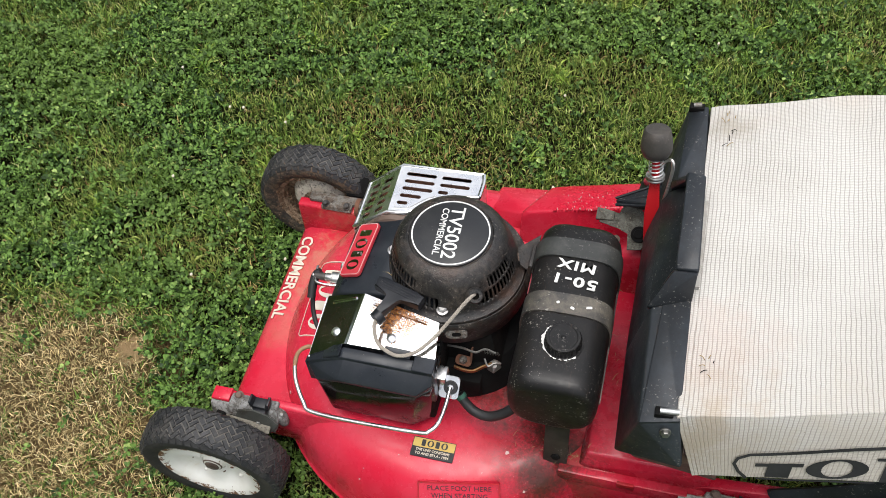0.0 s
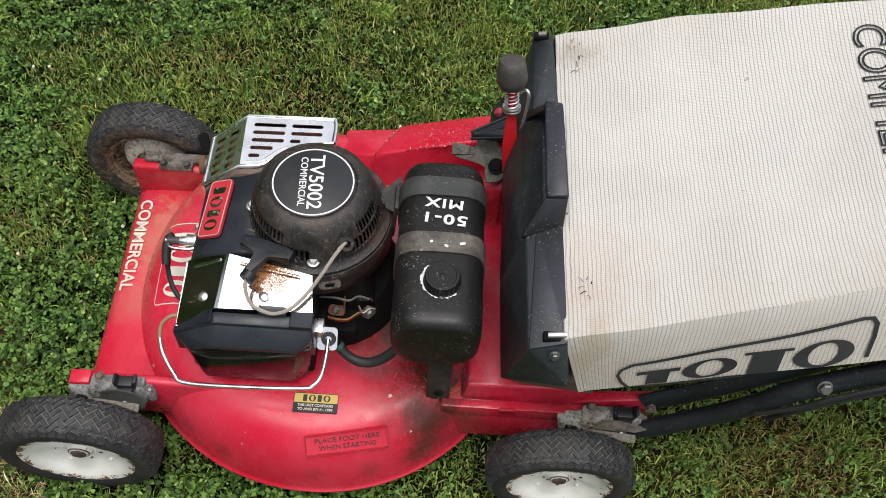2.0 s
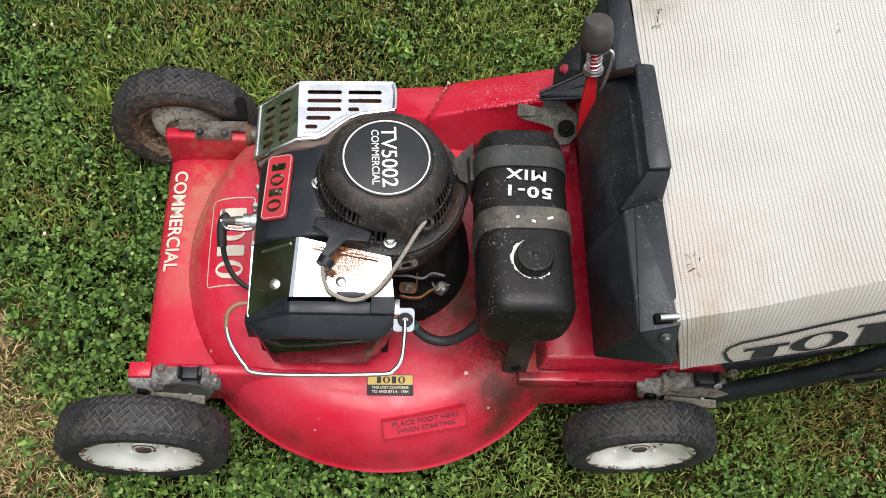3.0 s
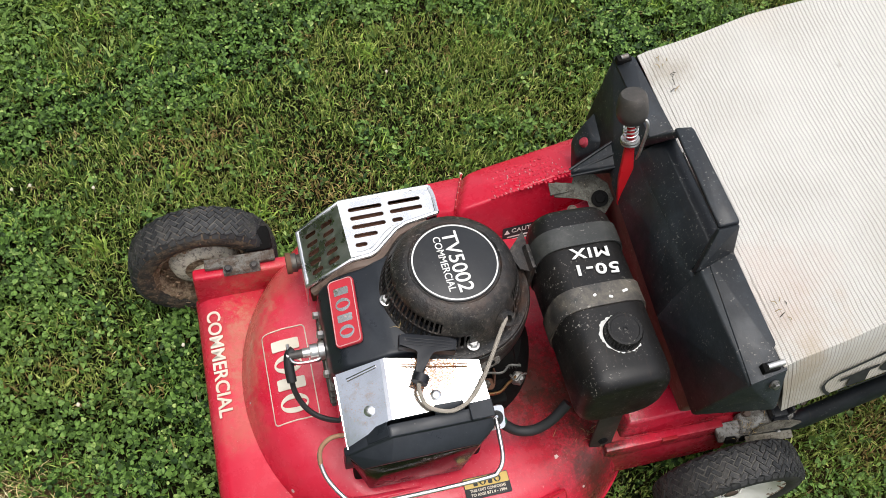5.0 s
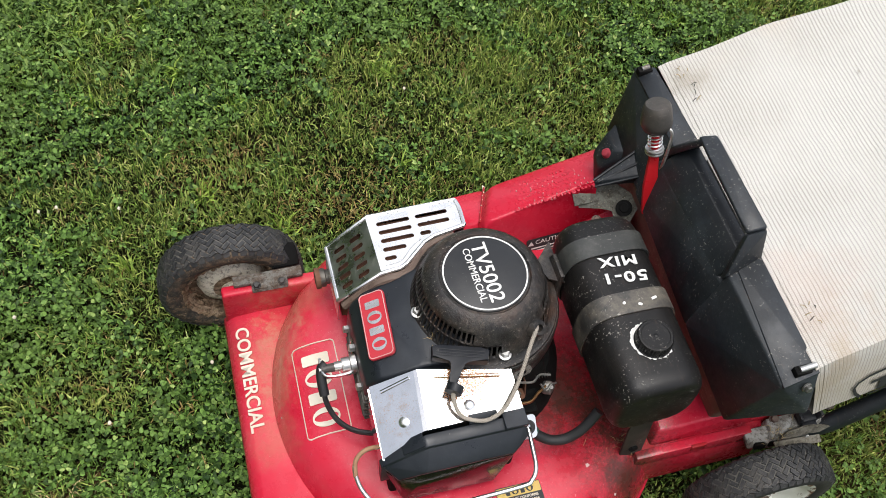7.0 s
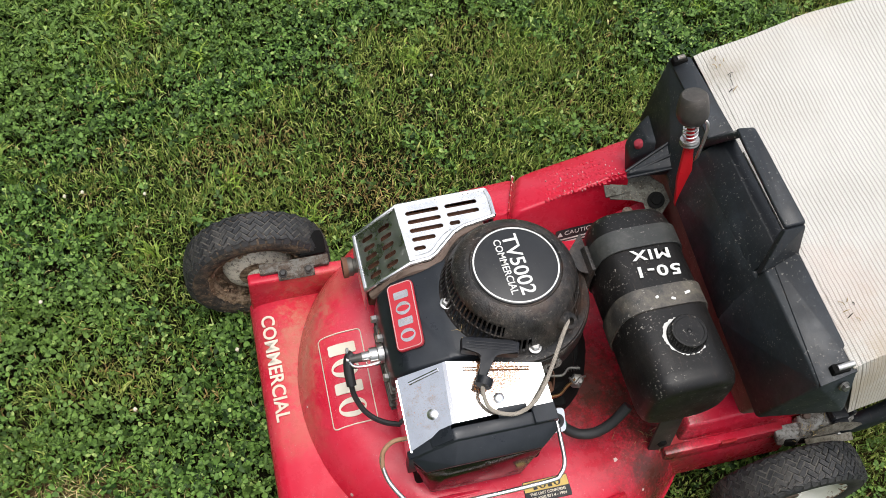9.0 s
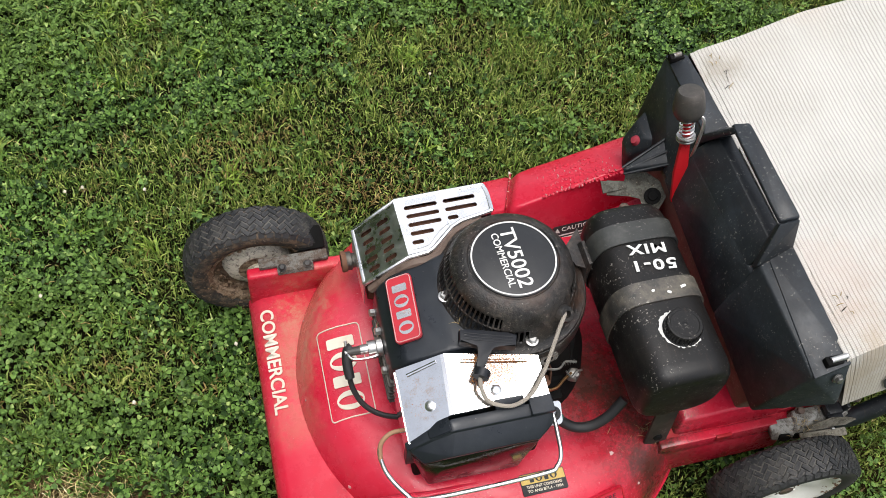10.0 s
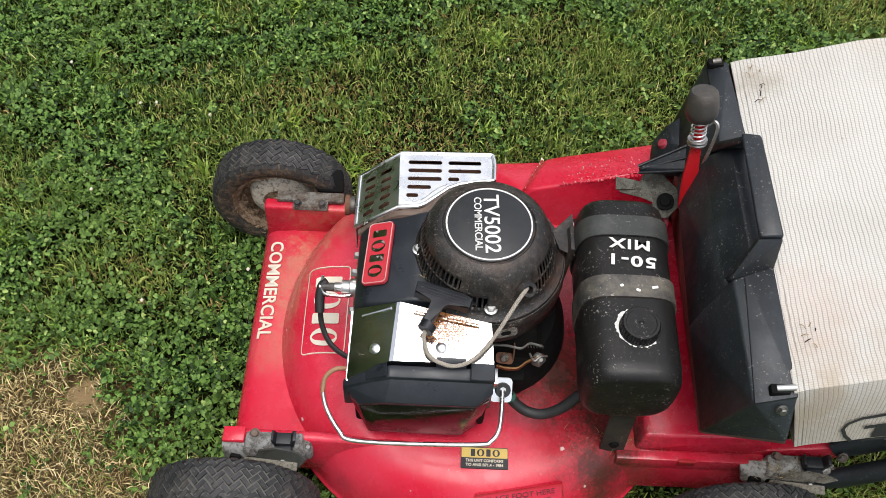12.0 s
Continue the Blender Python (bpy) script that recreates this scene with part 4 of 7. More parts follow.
        m = turn @ Matrix.Translation((0.026 * math.cos(a), 0.026 * math.sin(a), 0.0052))
        bm = prism(rounded(0.0042, 0.0018, 0.0006, 2), -0.001, 0.0006, 0, m @ Matrix.Rotation(a, 4, "Z"), bm)
    part("embossed_bars", bm, BLACK_INK, rim)
    return w


wheel((0.0, -0.241, 0.103), RUBBER, RIM, -1, "front wheel with cream rim and worn black tyre")
wheel((0.631, -0.2365, 0.092), RUBBER, RIM, -1, "rear wheel with cream rim and worn black tyre", 0.95)
wheel((0.0, 0.234, 0.104), RUBBER, RIM_SOILED, 1, "front wheel, its inner side caked with soil")
wheel((0.634, 0.234, 0.092), RUBBER, RIM_SOILED, 1, "rear wheel, its inner side caked with soil", 0.95)


# ---------------------------------------------------------------- height adjusters
def adjuster(x, y, z, s, stretch=1.0, casting=CAST, plate=PLATE_GREY, hang=1.0):
    """Cast bracket over a wheel: body, dark plate, black latch, bolts, pale spring leaf. s: -1 on the near side."""
    a = new("height_adjuster")
    a.parent = MOWER
    a.location = (x - 0.3, y, z)
    a.scale = (stretch, 1, 1)
    a["label"] = "grimy grey cast height adjuster over a wheel"
    bm = hull([(0.026, 0, 0.002), (0.094, 0, 0.002), (0.024, 0, -0.02), (0.096, 0, -0.03), (0.026, s * 0.016, 0.003), (0.094, s * 0.016, 0.002), (0.022, s * 0.024, -0.008), (0.098, s * 0.022, -0.012), (0.03, s * 0.03, -0.03), (0.09, s * 0.03, -0.04)], 0.0014)
    part("bracket_body", bm, casting, a, "grey cast bracket body")
    bm = hull([(-0.004, s * 0.006, -0.005), (0.03, s * 0.006, -0.002), (-0.004, s * 0.018, -0.006), (0.034, s * 0.020, -0.002), (-0.002, s * 0.026, -0.022), (0.036, s * 0.028, -0.016), (0.002, s * 0.024, -0.03), (0.036, s * 0.030, -0.034), (0.004, s * 0.008, -0.034), (0.036, s * 0.008, -0.036)], 0.0016)
    part("bracket_nose", bm, casting, a)
    # near-black plates stand in for the shade inside two cast hollows
    for px, pz, pw in ((0.013, -0.018, 0.014), (0.031, -0.019, 0.012)):
        part("pocket_shade", prism(rounded(pw, 0.011, 0.003, 3), -0.004, 0.0006, 0, frame_of((px, s * 0.0285, pz), (1, s * 0.12, 0), (0, -s * 0.2, 1))), DARK, a)
    out = [(0.036, -0.022), (0.044, 0.006), (0.066, 0.011), (0.086, 0.006), (0.101, -0.012), (0.088, -0.048), (0.074, -0.034), (0.066, -0.033), (0.0645, -0.037), (0.05, -0.034)]
    bm = prism([(px, pz * hang if pz < 0 else pz) for px, pz in out], -0.0012, 0.0012, 0, frame_of((0.0, s * 0.027, 0.0), (1, 0, 0), (0, -s * 0.3, 1)))
    part("pawl_plate", bm, plate, a, "flat steel pawl plate")
    bm = hull([(0.026, s * 0.030, -0.004), (0.090, s * 0.032, -0.013), (0.026, s * 0.040, -0.007), (0.090, s * 0.043, -0.017), (0.026, s * 0.030, -0.008), (0.090, s * 0.032, -0.017)], 0.0008)
    part("spring_leaf", bm, PLATE_PALE, a, "pale worn spring leaf")
    bm = box(0.061, 0.086, s * 0.019, s * 0.004, 0.002, 0.013, 0.002)
    bm = hull([(0.060, s * 0.019, 0.010), (0.066, s * 0.019, 0.010), (0.060, s * 0.004, 0.010), (0.066, s * 0.004, 0.010), (0.059, s * 0.018, 0.021), (0.062, s * 0.018, 0.021), (0.059, s * 0.005, 0.021), (0.062, s * 0.005, 0.021)], 0.001, 2, bm)
    bm = hull([(0.081, s * 0.019, 0.010), (0.087, s * 0.019, 0.010), (0.081, s * 0.004, 0.010), (0.087, s * 0.004, 0.010), (0.085, s * 0.018, 0.022), (0.089, s * 0.018, 0.022), (0.085, s * 0.005, 0.022), (0.089, s * 0.005, 0.022)], 0.001, 2, bm)
    bm = box(0.064, 0.083, s * 0.026, s * 0.018, -0.002, 0.007, 0.0015, 2, bm)
    part("latch", bm, BLACK, a, "black plastic latch")
    bm = hull([(0.09, s * 0.004, -0.002), (0.104, s * 0.004, -0.006), (0.092, s * 0.02, -0.004), (0.106, s * 0.018, -0.01), (0.092, s * 0.006, -0.036), (0.106, s * 0.006, -0.04), (0.094, s * 0.022, -0.034), (0.105, s * 0.02, -0.038)], 0.004)
    part("pivot_lug", bm, casting, a)
    bolt("bolt", (0.036, s * 0.003, 0.002), (0, s * 0.2, 1), 0.0052, 0.005, GASKET, a, "", 0.0065)
    bolt("bolt", (0.101, s * 0.014, -0.006), (0.3, s * 0.5, 1), 0.0035, 0.002, ZINC, a)
    bolt("bolt", (0.072, s * 0.0305, -0.012), (0, s, 0.3), 0.0036, 0.003, ALUMINIUM, a)
    bm = hull([(0.05, s * 0.03, -0.03), (0.085, s * 0.03, -0.034), (0.024, s * 0.034, -0.064), (-0.002, s * 0.034, -0.064), (0.05, s * 0.034, -0.03), (0.085, s * 0.034, -0.034), (0.024, s * 0.038, -0.064), (-0.002, s * 0.038, -0.064)], 0.001)
    part("axle_arm", bm, STEEL_GREY, a)
    return a


adjuster(-0.014, -0.166, 0.158, -1, 1.0, CAST, PLATE_GREY, 0.62)
adjuster(0.627, -0.163, 0.146, -1, 1.12, CAKED_CAST, PLATE_PALE, 0.2)


def far_adjuster():
    a = new("height_adjuster")
    a.parent = MOWER
    a.location = (-0.3, 0, 0)
    a["label"] = "flat grey steel strap bolted to the rail"
    bm = hull([(0.002, 0.186, 0.150), (0.098, 0.186, 0.150), (0.002, 0.201, 0.150), (0.098, 0.201, 0.150), (0.002, 0.186, 0.157), (0.098, 0.186, 0.157), (0.002, 0.201, 0.158), (0.098, 0.201, 0.158)], 0.0015)
    bm = hull([(0.026, 0.1735, 0.149), (0.076, 0.1735, 0.149), (0.026, 0.1755, 0.149), (0.076, 0.1755, 0.149), (0.026, 0.176, 0.157), (0.076, 0.176, 0.157), (0.026, 0.188, 0.157), (0.076, 0.188, 0.157), (0.026, 0.188, 0.153), (0.076, 0.188, 0.153)], 0.001, 1, bm)
    part("strap_plate", bm, STRAP_STEEL, a)
    for x in (0.033, 0.068):
        bolt("bolt", (x, 0.1805, 0.1575), (0, -0.25, 1), 0.0048, 0.005, SHROUD, a, "", 0.006)
    bm = hull([(0.058, 0.204, 0.155), (0.096, 0.204, 0.155), (0.074, 0.216, 0.163), (0.084, 0.230, 0.178), (0.095, 0.230, 0.176), (0.097, 0.222, 0.165), (0.056, 0.207, 0.15), (0.097, 0.207, 0.15)], 0.002)
    part("lever_blade", bm, DARK, a)
    bm = hull([(-0.01, 0.206, 0.12), (0.07, 0.206, 0.155), (-0.01, 0.211, 0.09), (0.07, 0.211, 0.14), (0.02, 0.212, 0.09)], 0.002)
    part("axle_arm", bm, GREY_DULL, a)


far_adjuster()


# ---------------------------------------------------------------- engine
CX, CY = 0.292, 0.016


def on_engine(name, bm, material, parent=None, label="", smooth=40, solid=0.0):
    return on_mower(name, bm, material, parent or MOWER, label, smooth, solid)


def starter_cover():
    """Round pressed cover with rows of louvre slots cut into its shoulder."""
    at = Matrix.Translation((CX, CY, 0))
    top = [(0.0, 0.3618), (0.0528, 0.3618), (0.0545, 0.3635), (0.058, 0.3628), (0.066, 0.358), (0.0715, 0.351), (0.0735, 0.347), (0.0785, 0.3325), (0.0792, 0.3300), (0.0832, 0.313), (0.0845, 0.309), (0.0875, 0.305), (0.0945, 0.303), (0.0962, 0.297)]
    seg = 234
    one = bmesh.new()
    rings = []
    for r, z in top:
        rings.append([one.verts.new((0, 0, z))] if r == 0 else [one.verts.new((r * math.cos(2 * math.pi * i / seg), r * math.sin(2 * math.pi * i / seg), z)) for i in range(seg)])

    def slotted(i, k):
        a = 360 * (i + 0.5) / seg
        inside = any(lo < a < hi for lo, hi in (((150, 246), (320, 352)) if k == 6 else ((140, 272), (306, 360), (60, 110))))
        return inside and i % 3 < 2

    for k, (a, b) in enumerate(zip(rings, rings[1:])):
        for i in range(seg):
            j = (i + 1) % seg
            if len(a) == 1:
                one.faces.new((a[0], b[i], b[j]))
            elif not (k in (6, 8) and slotted(i, k)):
                one.faces.new((a[i], b[i], b[j], a[j]))
    bmesh.ops.transform(one, matrix=at, verts=one.verts)
    cov = on_engine("starter_cover", one, SHROUD, None, "textured black starter cover, dusty and browned", 40, 0.0022)
    # added near-black liner gives the louvre slots their inner shade
    inner = lathe([(0.0, 0.340), (0.050, 0.338), (0.058, 0.325), (0.062, 0.300), (0.062, 0.29)], 40, at)
    on_engine("dark_liner", inner, DARK, cov)
    # centre disc with ring and lettering
    turn = at @ Matrix.Translation((0, 0, 0.364)) @ Matrix.Rotation(radians(-90 + 2.2), 4, "Z") @ Matrix.Translation((0, 0, 0))
    disc = on_engine("name_disc", lathe([(0.0, 0.0012), (0.0500, 0.0012), (0.0512, 0.0006), (0.0512, -0.0024)], 64, turn), DISC, cov, "black centre disc with white ring")
    on_engine("white_ring", lathe([(0.0483, 0.001), (0.0483, 0.0017), (0.0501, 0.0017), (0.0501, 0.001)], 72, turn, None, None, True), WHITE, disc)
    bm = lettering("TV5002", 0.0252, turn @ Matrix.Translation((0, 0.0022, 0.0014)), 0.081, 0.0003, 0.00025)
    for one in islands(bm):
        on_engine("letter", one, WHITE, cov)
    bm = lettering("COMMERCIAL", 0.0122, turn @ Matrix.Translation((0, -0.0132, 0.0014)), 0.0735, 0.0003, 0.0001)
    for one in islands(bm):
        on_engine("letter", one, WHITE, cov)
    # bolts
    for x, y, z, tone in ((0.212, 0.010, 0.313, ALUMINIUM), (0.298, -0.066, 0.312, ALUMINIUM), (0.372, 0.035, 0.308, GASKET)):
        mower_bolt("cover_bolt", (x, y, z), (0, 0, 1), 0.0058, 0.0055 if tone == ALUMINIUM else 0.003, tone, cov, "bright hexagon bolt", 0.0078)
    # rope guide boss
    m = Matrix.Translation((0.336, -0.050, 0.334)) @ Vector((0.45, -0.75, 0.9)).to_track_quat("Z", "Y").to_matrix().to_4x4()
    on_engine("rope_guide", lathe([(0.0045, 0.010), (0.0085, 0.010), (0.0105, 0.007), (0.0125, -0.006), (0.0045, -0.006)], 20, m, None, None, True), SHROUD, cov)
    # drum below
    bm = lathe([(0.085, 0.300), (0.0965, 0.299), (0.0985, 0.295), (0.099, 0.272), (0.097, 0.268), (0.097, 0.256), (0.094, 0.252), (0.05, 0.250)], 72, at)
    drum = on_engine("fan_housing", bm, SHROUD, None, "dusty black fan housing")
    m = frame_of((0.318, -0.0805, 0.283), (1, 0.22, 0), (-0.07, 0.35, 1))
    tab = on_engine("eyelet", prism(rounded(0.028, 0.0135, 0.006, 4), -0.004, 0.001, 0.0004, m), STRAP_STEEL, drum, "dull steel eyelet tab")
    # slot is not cut: a near-black plate carries its shade
    on_engine("eyelet_slot_shade", prism(rounded(0.012, 0.0058, 0.0028, 4), 0.0006, 0.0014, 0, m), DARK, tab)
    return cov


starter_cover()


def cylinder_cover():
    """Black moulded cover from the fan to the front, with a red plate on its sloping top."""
    pts = [(0.137, -0.052, 0.270), (0.137, 0.058, 0.270), (0.152, -0.056, 0.290), (0.152, 0.063, 0.290), (0.205, -0.058, 0.309), (0.212, 0.066, 0.309), (0.285, -0.062, 0.309), (0.285, 0.088, 0.309), (0.135, -0.05, 0.225), (0.135, 0.062, 0.225), (0.285, -0.066, 0.225), (0.285, 0.092, 0.225)]
    cov = on_engine("cylinder_cover", hull(pts, 0.011, 4), BLACK_COVER, None, "smooth black plastic cylinder cover")
    m = frame_of((0.163, 0.012, 0.2985), (-0.05, -1, 0), (1, -0.05, 0.42))
    plate = on_engine("red_plate", prism(rounded(0.088, 0.033, 0.006, 4), -0.003, 0.0012, 0.0005, m), LABEL_RED, cov, "red plate with silver rim and maker's mark")
    on_engine("plate_rim", outline_band(0.086, 0.031, 0.0055, 0.0009, 0.0008, 0.002, m), PLATE_SILVER, plate)
    on_engine("plate_mark", maker_mark(0.071, 0.0185, m @ Matrix.Translation((0, 0, 0.0013)), 0.0006), PLATE_METAL, plate)
    # cylinder head with cooling fins
    for i in range(7):
        z = 0.178 + 0.0095 * i
        on_engine("cooling_fin", box(0.1345 - 0.002 * (i % 2), 0.25, -0.054, 0.05, z, z + 0.0024, 0.0008, 1), STEEL_GREY)
    on_engine("cylinder", box(0.14, 0.26, -0.045, 0.055, 0.145, 0.24, 0.008), STEEL_GREY)
    # crankcase coloured near-black to carry the shade of its recess
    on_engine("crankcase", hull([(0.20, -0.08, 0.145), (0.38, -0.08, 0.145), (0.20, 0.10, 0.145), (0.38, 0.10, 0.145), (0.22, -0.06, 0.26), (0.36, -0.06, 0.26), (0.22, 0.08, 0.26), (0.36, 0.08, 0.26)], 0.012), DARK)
    on_engine("engine_base", lathe([(0, 0.200), (0.085, 0.200), (0.098, 0.185), (0.104, 0.148), (0.104, 0.14)], 40, Matrix.Translation((0.305, 0.0, 0))), DARK, None, "near-black engine base")
    # spark plug: hex body, insulator, wire clip, boot and lead
    along = Matrix.Translation((0.135, -0.002, 0.236)) @ Matrix.Rotation(radians(-90), 4, "Y")
    plug = on_engine("spark_plug", lathe([(0, 0.046), (0.0035, 0.046), (0.004, 0.03), (0.0062, 0.026), (0.0062, 0.018), (0.0095, 0.0175), (0.0095, 0.008), (0.012, 0.007), (0.012, 0.0), (0, 0.0)], 12, along), ALUMINIUM, None, "bright spark plug")
    clip = [(0.1365, 0.026, 0.246), (0.1345, 0.019, 0.238), (0.134, 0.006, 0.237), (0.132, -0.008, 0.2365), (0.124, -0.0145, 0.236), (0.100, -0.0135, 0.2355), (0.0925, -0.005, 0.236), (0.092, 0.012, 0.238)]
    on_engine("plug_guard", tube(clip, 0.0034, 8, None, 8, 0.6), CHROME, plug, "bright bent wire guard")
    on_engine("insulator", lathe([(0.0, 0.044), (0.0052, 0.043), (0.0058, 0.022), (0.0, 0.021)], 14, along), KNOB, plug, "dull grey insulator")
    on_engine("plug_boot", tube([(0.099, 0.004, 0.237), (0.0925, 0.0, 0.234), (0.090, -0.012, 0.226), (0.0905, -0.027, 0.215)], lambda t: 0.0066 - 0.0006 * t, 12), HOSE, plug, "black rubber plug boot")
    for ny, nz in ((0.012, 0.249), (-0.033, 0.232), (0.046, 0.235)):
        mower_bolt("head_bolt", (0.1375, ny, nz), (-1, 0, 0.15), 0.0052, 0.009, ALUMINIUM, plug, "bright head bolt", 0.007)
    lead = [(0.090, -0.020, 0.213), (0.093, -0.036, 0.198), (0.104, -0.055, 0.187), (0.125, -0.070, 0.182), (0.16, -0.082, 0.185)]
    on_engine("plug_lead", tube(lead, 0.0034, 8), HOSE, plug, "black plug lead")
    return cov


cylinder_cover()


def slotted_plate(outline, slots, m):
    """A sheet with real, round-ended slots cut through it. slots: (x0, x1, y0, y1)."""
    one = bmesh.new()
    loops = [outline]
    for x0, x1, y0, y1 in slots:
        loops.append([(x + (x0 + x1) / 2, y + (y0 + y1) / 2) for x, y in rounded(x1 - x0, y1 - y0, (y1 - y0) / 2 - 1e-4, 4)])
    edges = []
    for loop in loops:
        vs = [one.verts.new((x, y, 0)) for x, y in loop]
        edges += [one.edges.new((vs[i], vs[(i + 1) % len(vs)])) for i in range(len(vs))]
    bmesh.ops.triangle_fill(one, use_beauty=True, use_dissolve=False, edges=edges, normal=(0, 0, 1))
    bmesh.ops.solidify(one, geom=one.faces[:], thickness=0.0014)
    bmesh.ops.transform(one, matrix=m, verts=one.verts)
    return one


def muffler():
    guard = new("muffler_guard")
    guard.parent = MOWER
    guard["label"] = "bright slotted metal muffler guard"
    # top sheet, cut away on the side of the fan
    edge = [(0.0, 0.003), (0.024, 0.004), (0.033, 0.008), (0.0418, 0.0160), (0.0515, 0.0255), (0.0615, 0.0325), (0.076, 0.0395), (0.118, 0.046), (0.118, 0.087), (0.0, 0.087)]
    rows = ((0.0720, 0.011, 0.054), (0.0720, 0.062, 0.104), (0.0590, 0.011, 0.0537), (0.0590, 0.0617, 0.1037), (0.0460, 0.0105, 0.0533), (0.0460, 0.0615, 0.0755), (0.0330, 0.010, 0.040), (0.0200, 0.009, 0.024))
    m = frame_of((0.184, 0.074, 0.3062), (1, 0.03, 0), (0, 1, 0))
    on_mower("top_sheet", slotted_plate(edge, [(a, b, y - 0.0030, y + 0.0030) for y, a, b in rows], m), CHROME, guard, "bright slotted top sheet")
    bead = [m @ Vector((x, y, 0.0004)) for x, y in ((0.0074, 0.0110), (0.022, 0.0118), (0.030, 0.0155), (0.040, 0.0250), (0.049, 0.0325), (0.0600, 0.0385))]
    on_mower("pressed_bead", tube(bead, 0.0013, 6, None, 5), CHROME, guard)
    # sloping front sheet
    slots = [(x, x + 0.019, 0.010 + 0.0134 * i, 0.0165 + 0.0134 * i) for i in range(5) for x in (0.010, 0.038)]
    m = frame_of((0.129, 0.076, 0.2575), (0.055, 0, 0.0487), (0, 1, 0))
    on_mower("front_sheet", slotted_plate([(0, 0), (0.0735, 0), (0.0735, 0.082), (0, 0.082)], slots, m), CHROME, guard, "bright slotted front sheet")
    # rolled edges and side sheet
    bm = tube([(0.130, 0.159, 0.257), (0.184, 0.1615, 0.3055), (0.300, 0.1645, 0.3055)], 0.0026, 8, None, 8, 1.0, False)
    on_mower("rolled_edge", bm, CHROME, guard)
    on_mower("rolled_edge", tube([(0.128, 0.076, 0.2572), (0.184, 0.0755, 0.3060), (0.208, 0.0778, 0.3060), (0.2165, 0.0822, 0.3060), (0.226, 0.0908, 0.3060), (0.2455, 0.1080, 0.3060), (0.260, 0.1150, 0.3060), (0.302, 0.1230, 0.3060)], 0.0029, 8, None, 8, 1.0, False), CHROME, guard)
    on_mower("rolled_edge", tube([(0.300, 0.1640, 0.3050), (0.3025, 0.150, 0.3052), (0.302, 0.1235, 0.3055)], 0.0032, 8, None, 4), CHROME, guard)
    on_mower("rolled_edge", tube([(0.129, 0.076, 0.2565), (0.129, 0.158, 0.2565)], 0.0028, 8, None, 2), CHROME, guard)
    bm = prism([(0.130, 0.20), (0.130, 0.256), (0.184, 0.305), (0.301, 0.305), (0.301, 0.20)], -0.0008, 0.0008, 0, frame_of((0, 0.1605, 0), (1, 0.014, 0), (0, 0, 1)))
    on_mower("side_sheet", bm, CHROME, guard)
    bm = prism([(0.075, 0.21), (0.075, 0.256), (0.158, 0.256), (0.158, 0.21)], -0.0008, 0.0008, 0, frame_of((0.1285, 0, 0), (0, 1, 0), (0, 0, 1)))
    on_mower("front_lip", bm, CHROME, guard)
    bm = prism([(0.124, 0.21), (0.124, 0.305), (0.163, 0.305), (0.163, 0.21)], -0.0008, 0.0008, 0, frame_of((0.302, 0, 0), (0, 1, 0), (0, 0, 1)))
    on_mower("rear_lip", bm, CHROME, guard)
    # rusty muffler inside, and the pale heat ring below the guard
    on_mower("muffler_can", hull([(0.134, 0.080, 0.2), (0.295, 0.135, 0.2), (0.134, 0.156, 0.2), (0.295, 0.156, 0.2), (0.134, 0.080, 0.250), (0.19, 0.082, 0.296), (0.215, 0.085, 0.296), (0.295, 0.135, 0.296), (0.134, 0.156, 0.250), (0.19, 0.156, 0.296), (0.295, 0.156, 0.296)], 0.004), RUST, guard, "rusty muffler can")
    bm = tube([(0.136, 0.071, 0.252), (0.180, 0.069, 0.296), (0.208, 0.070, 0.3005), (0.222, 0.078, 0.3005), (0.246, 0.103, 0.3005), (0.285, 0.12, 0.298)], 0.0062, 8, None, 6)
    on_mower("gasket", bm, GASKET, guard, "heat-browned gasket")
    # exhaust pipe stub in front
    along = Matrix.Translation((0.110, 0.135, 0.222)) @ Matrix.Rotation(radians(90), 4, "Y")
    on_mower("exhaust_stub", lathe([(0.0085, 0.0), (0.0125, 0.0), (0.0125, 0.012), (0.010, 0.013), (0.010, 0.034), (0.0085, 0.034)], 20, along, None, None, True), STEEL_GREY, guard, "steel exhaust stub")
    on_mower("stub_ring", lathe([(0.0088, -0.001), (0.0138, -0.001), (0.0142, 0.001), (0.0138, 0.0055), (0.0125, 0.0055)], 24, along), RUST, guard, "rusty dark end ring")


muffler()


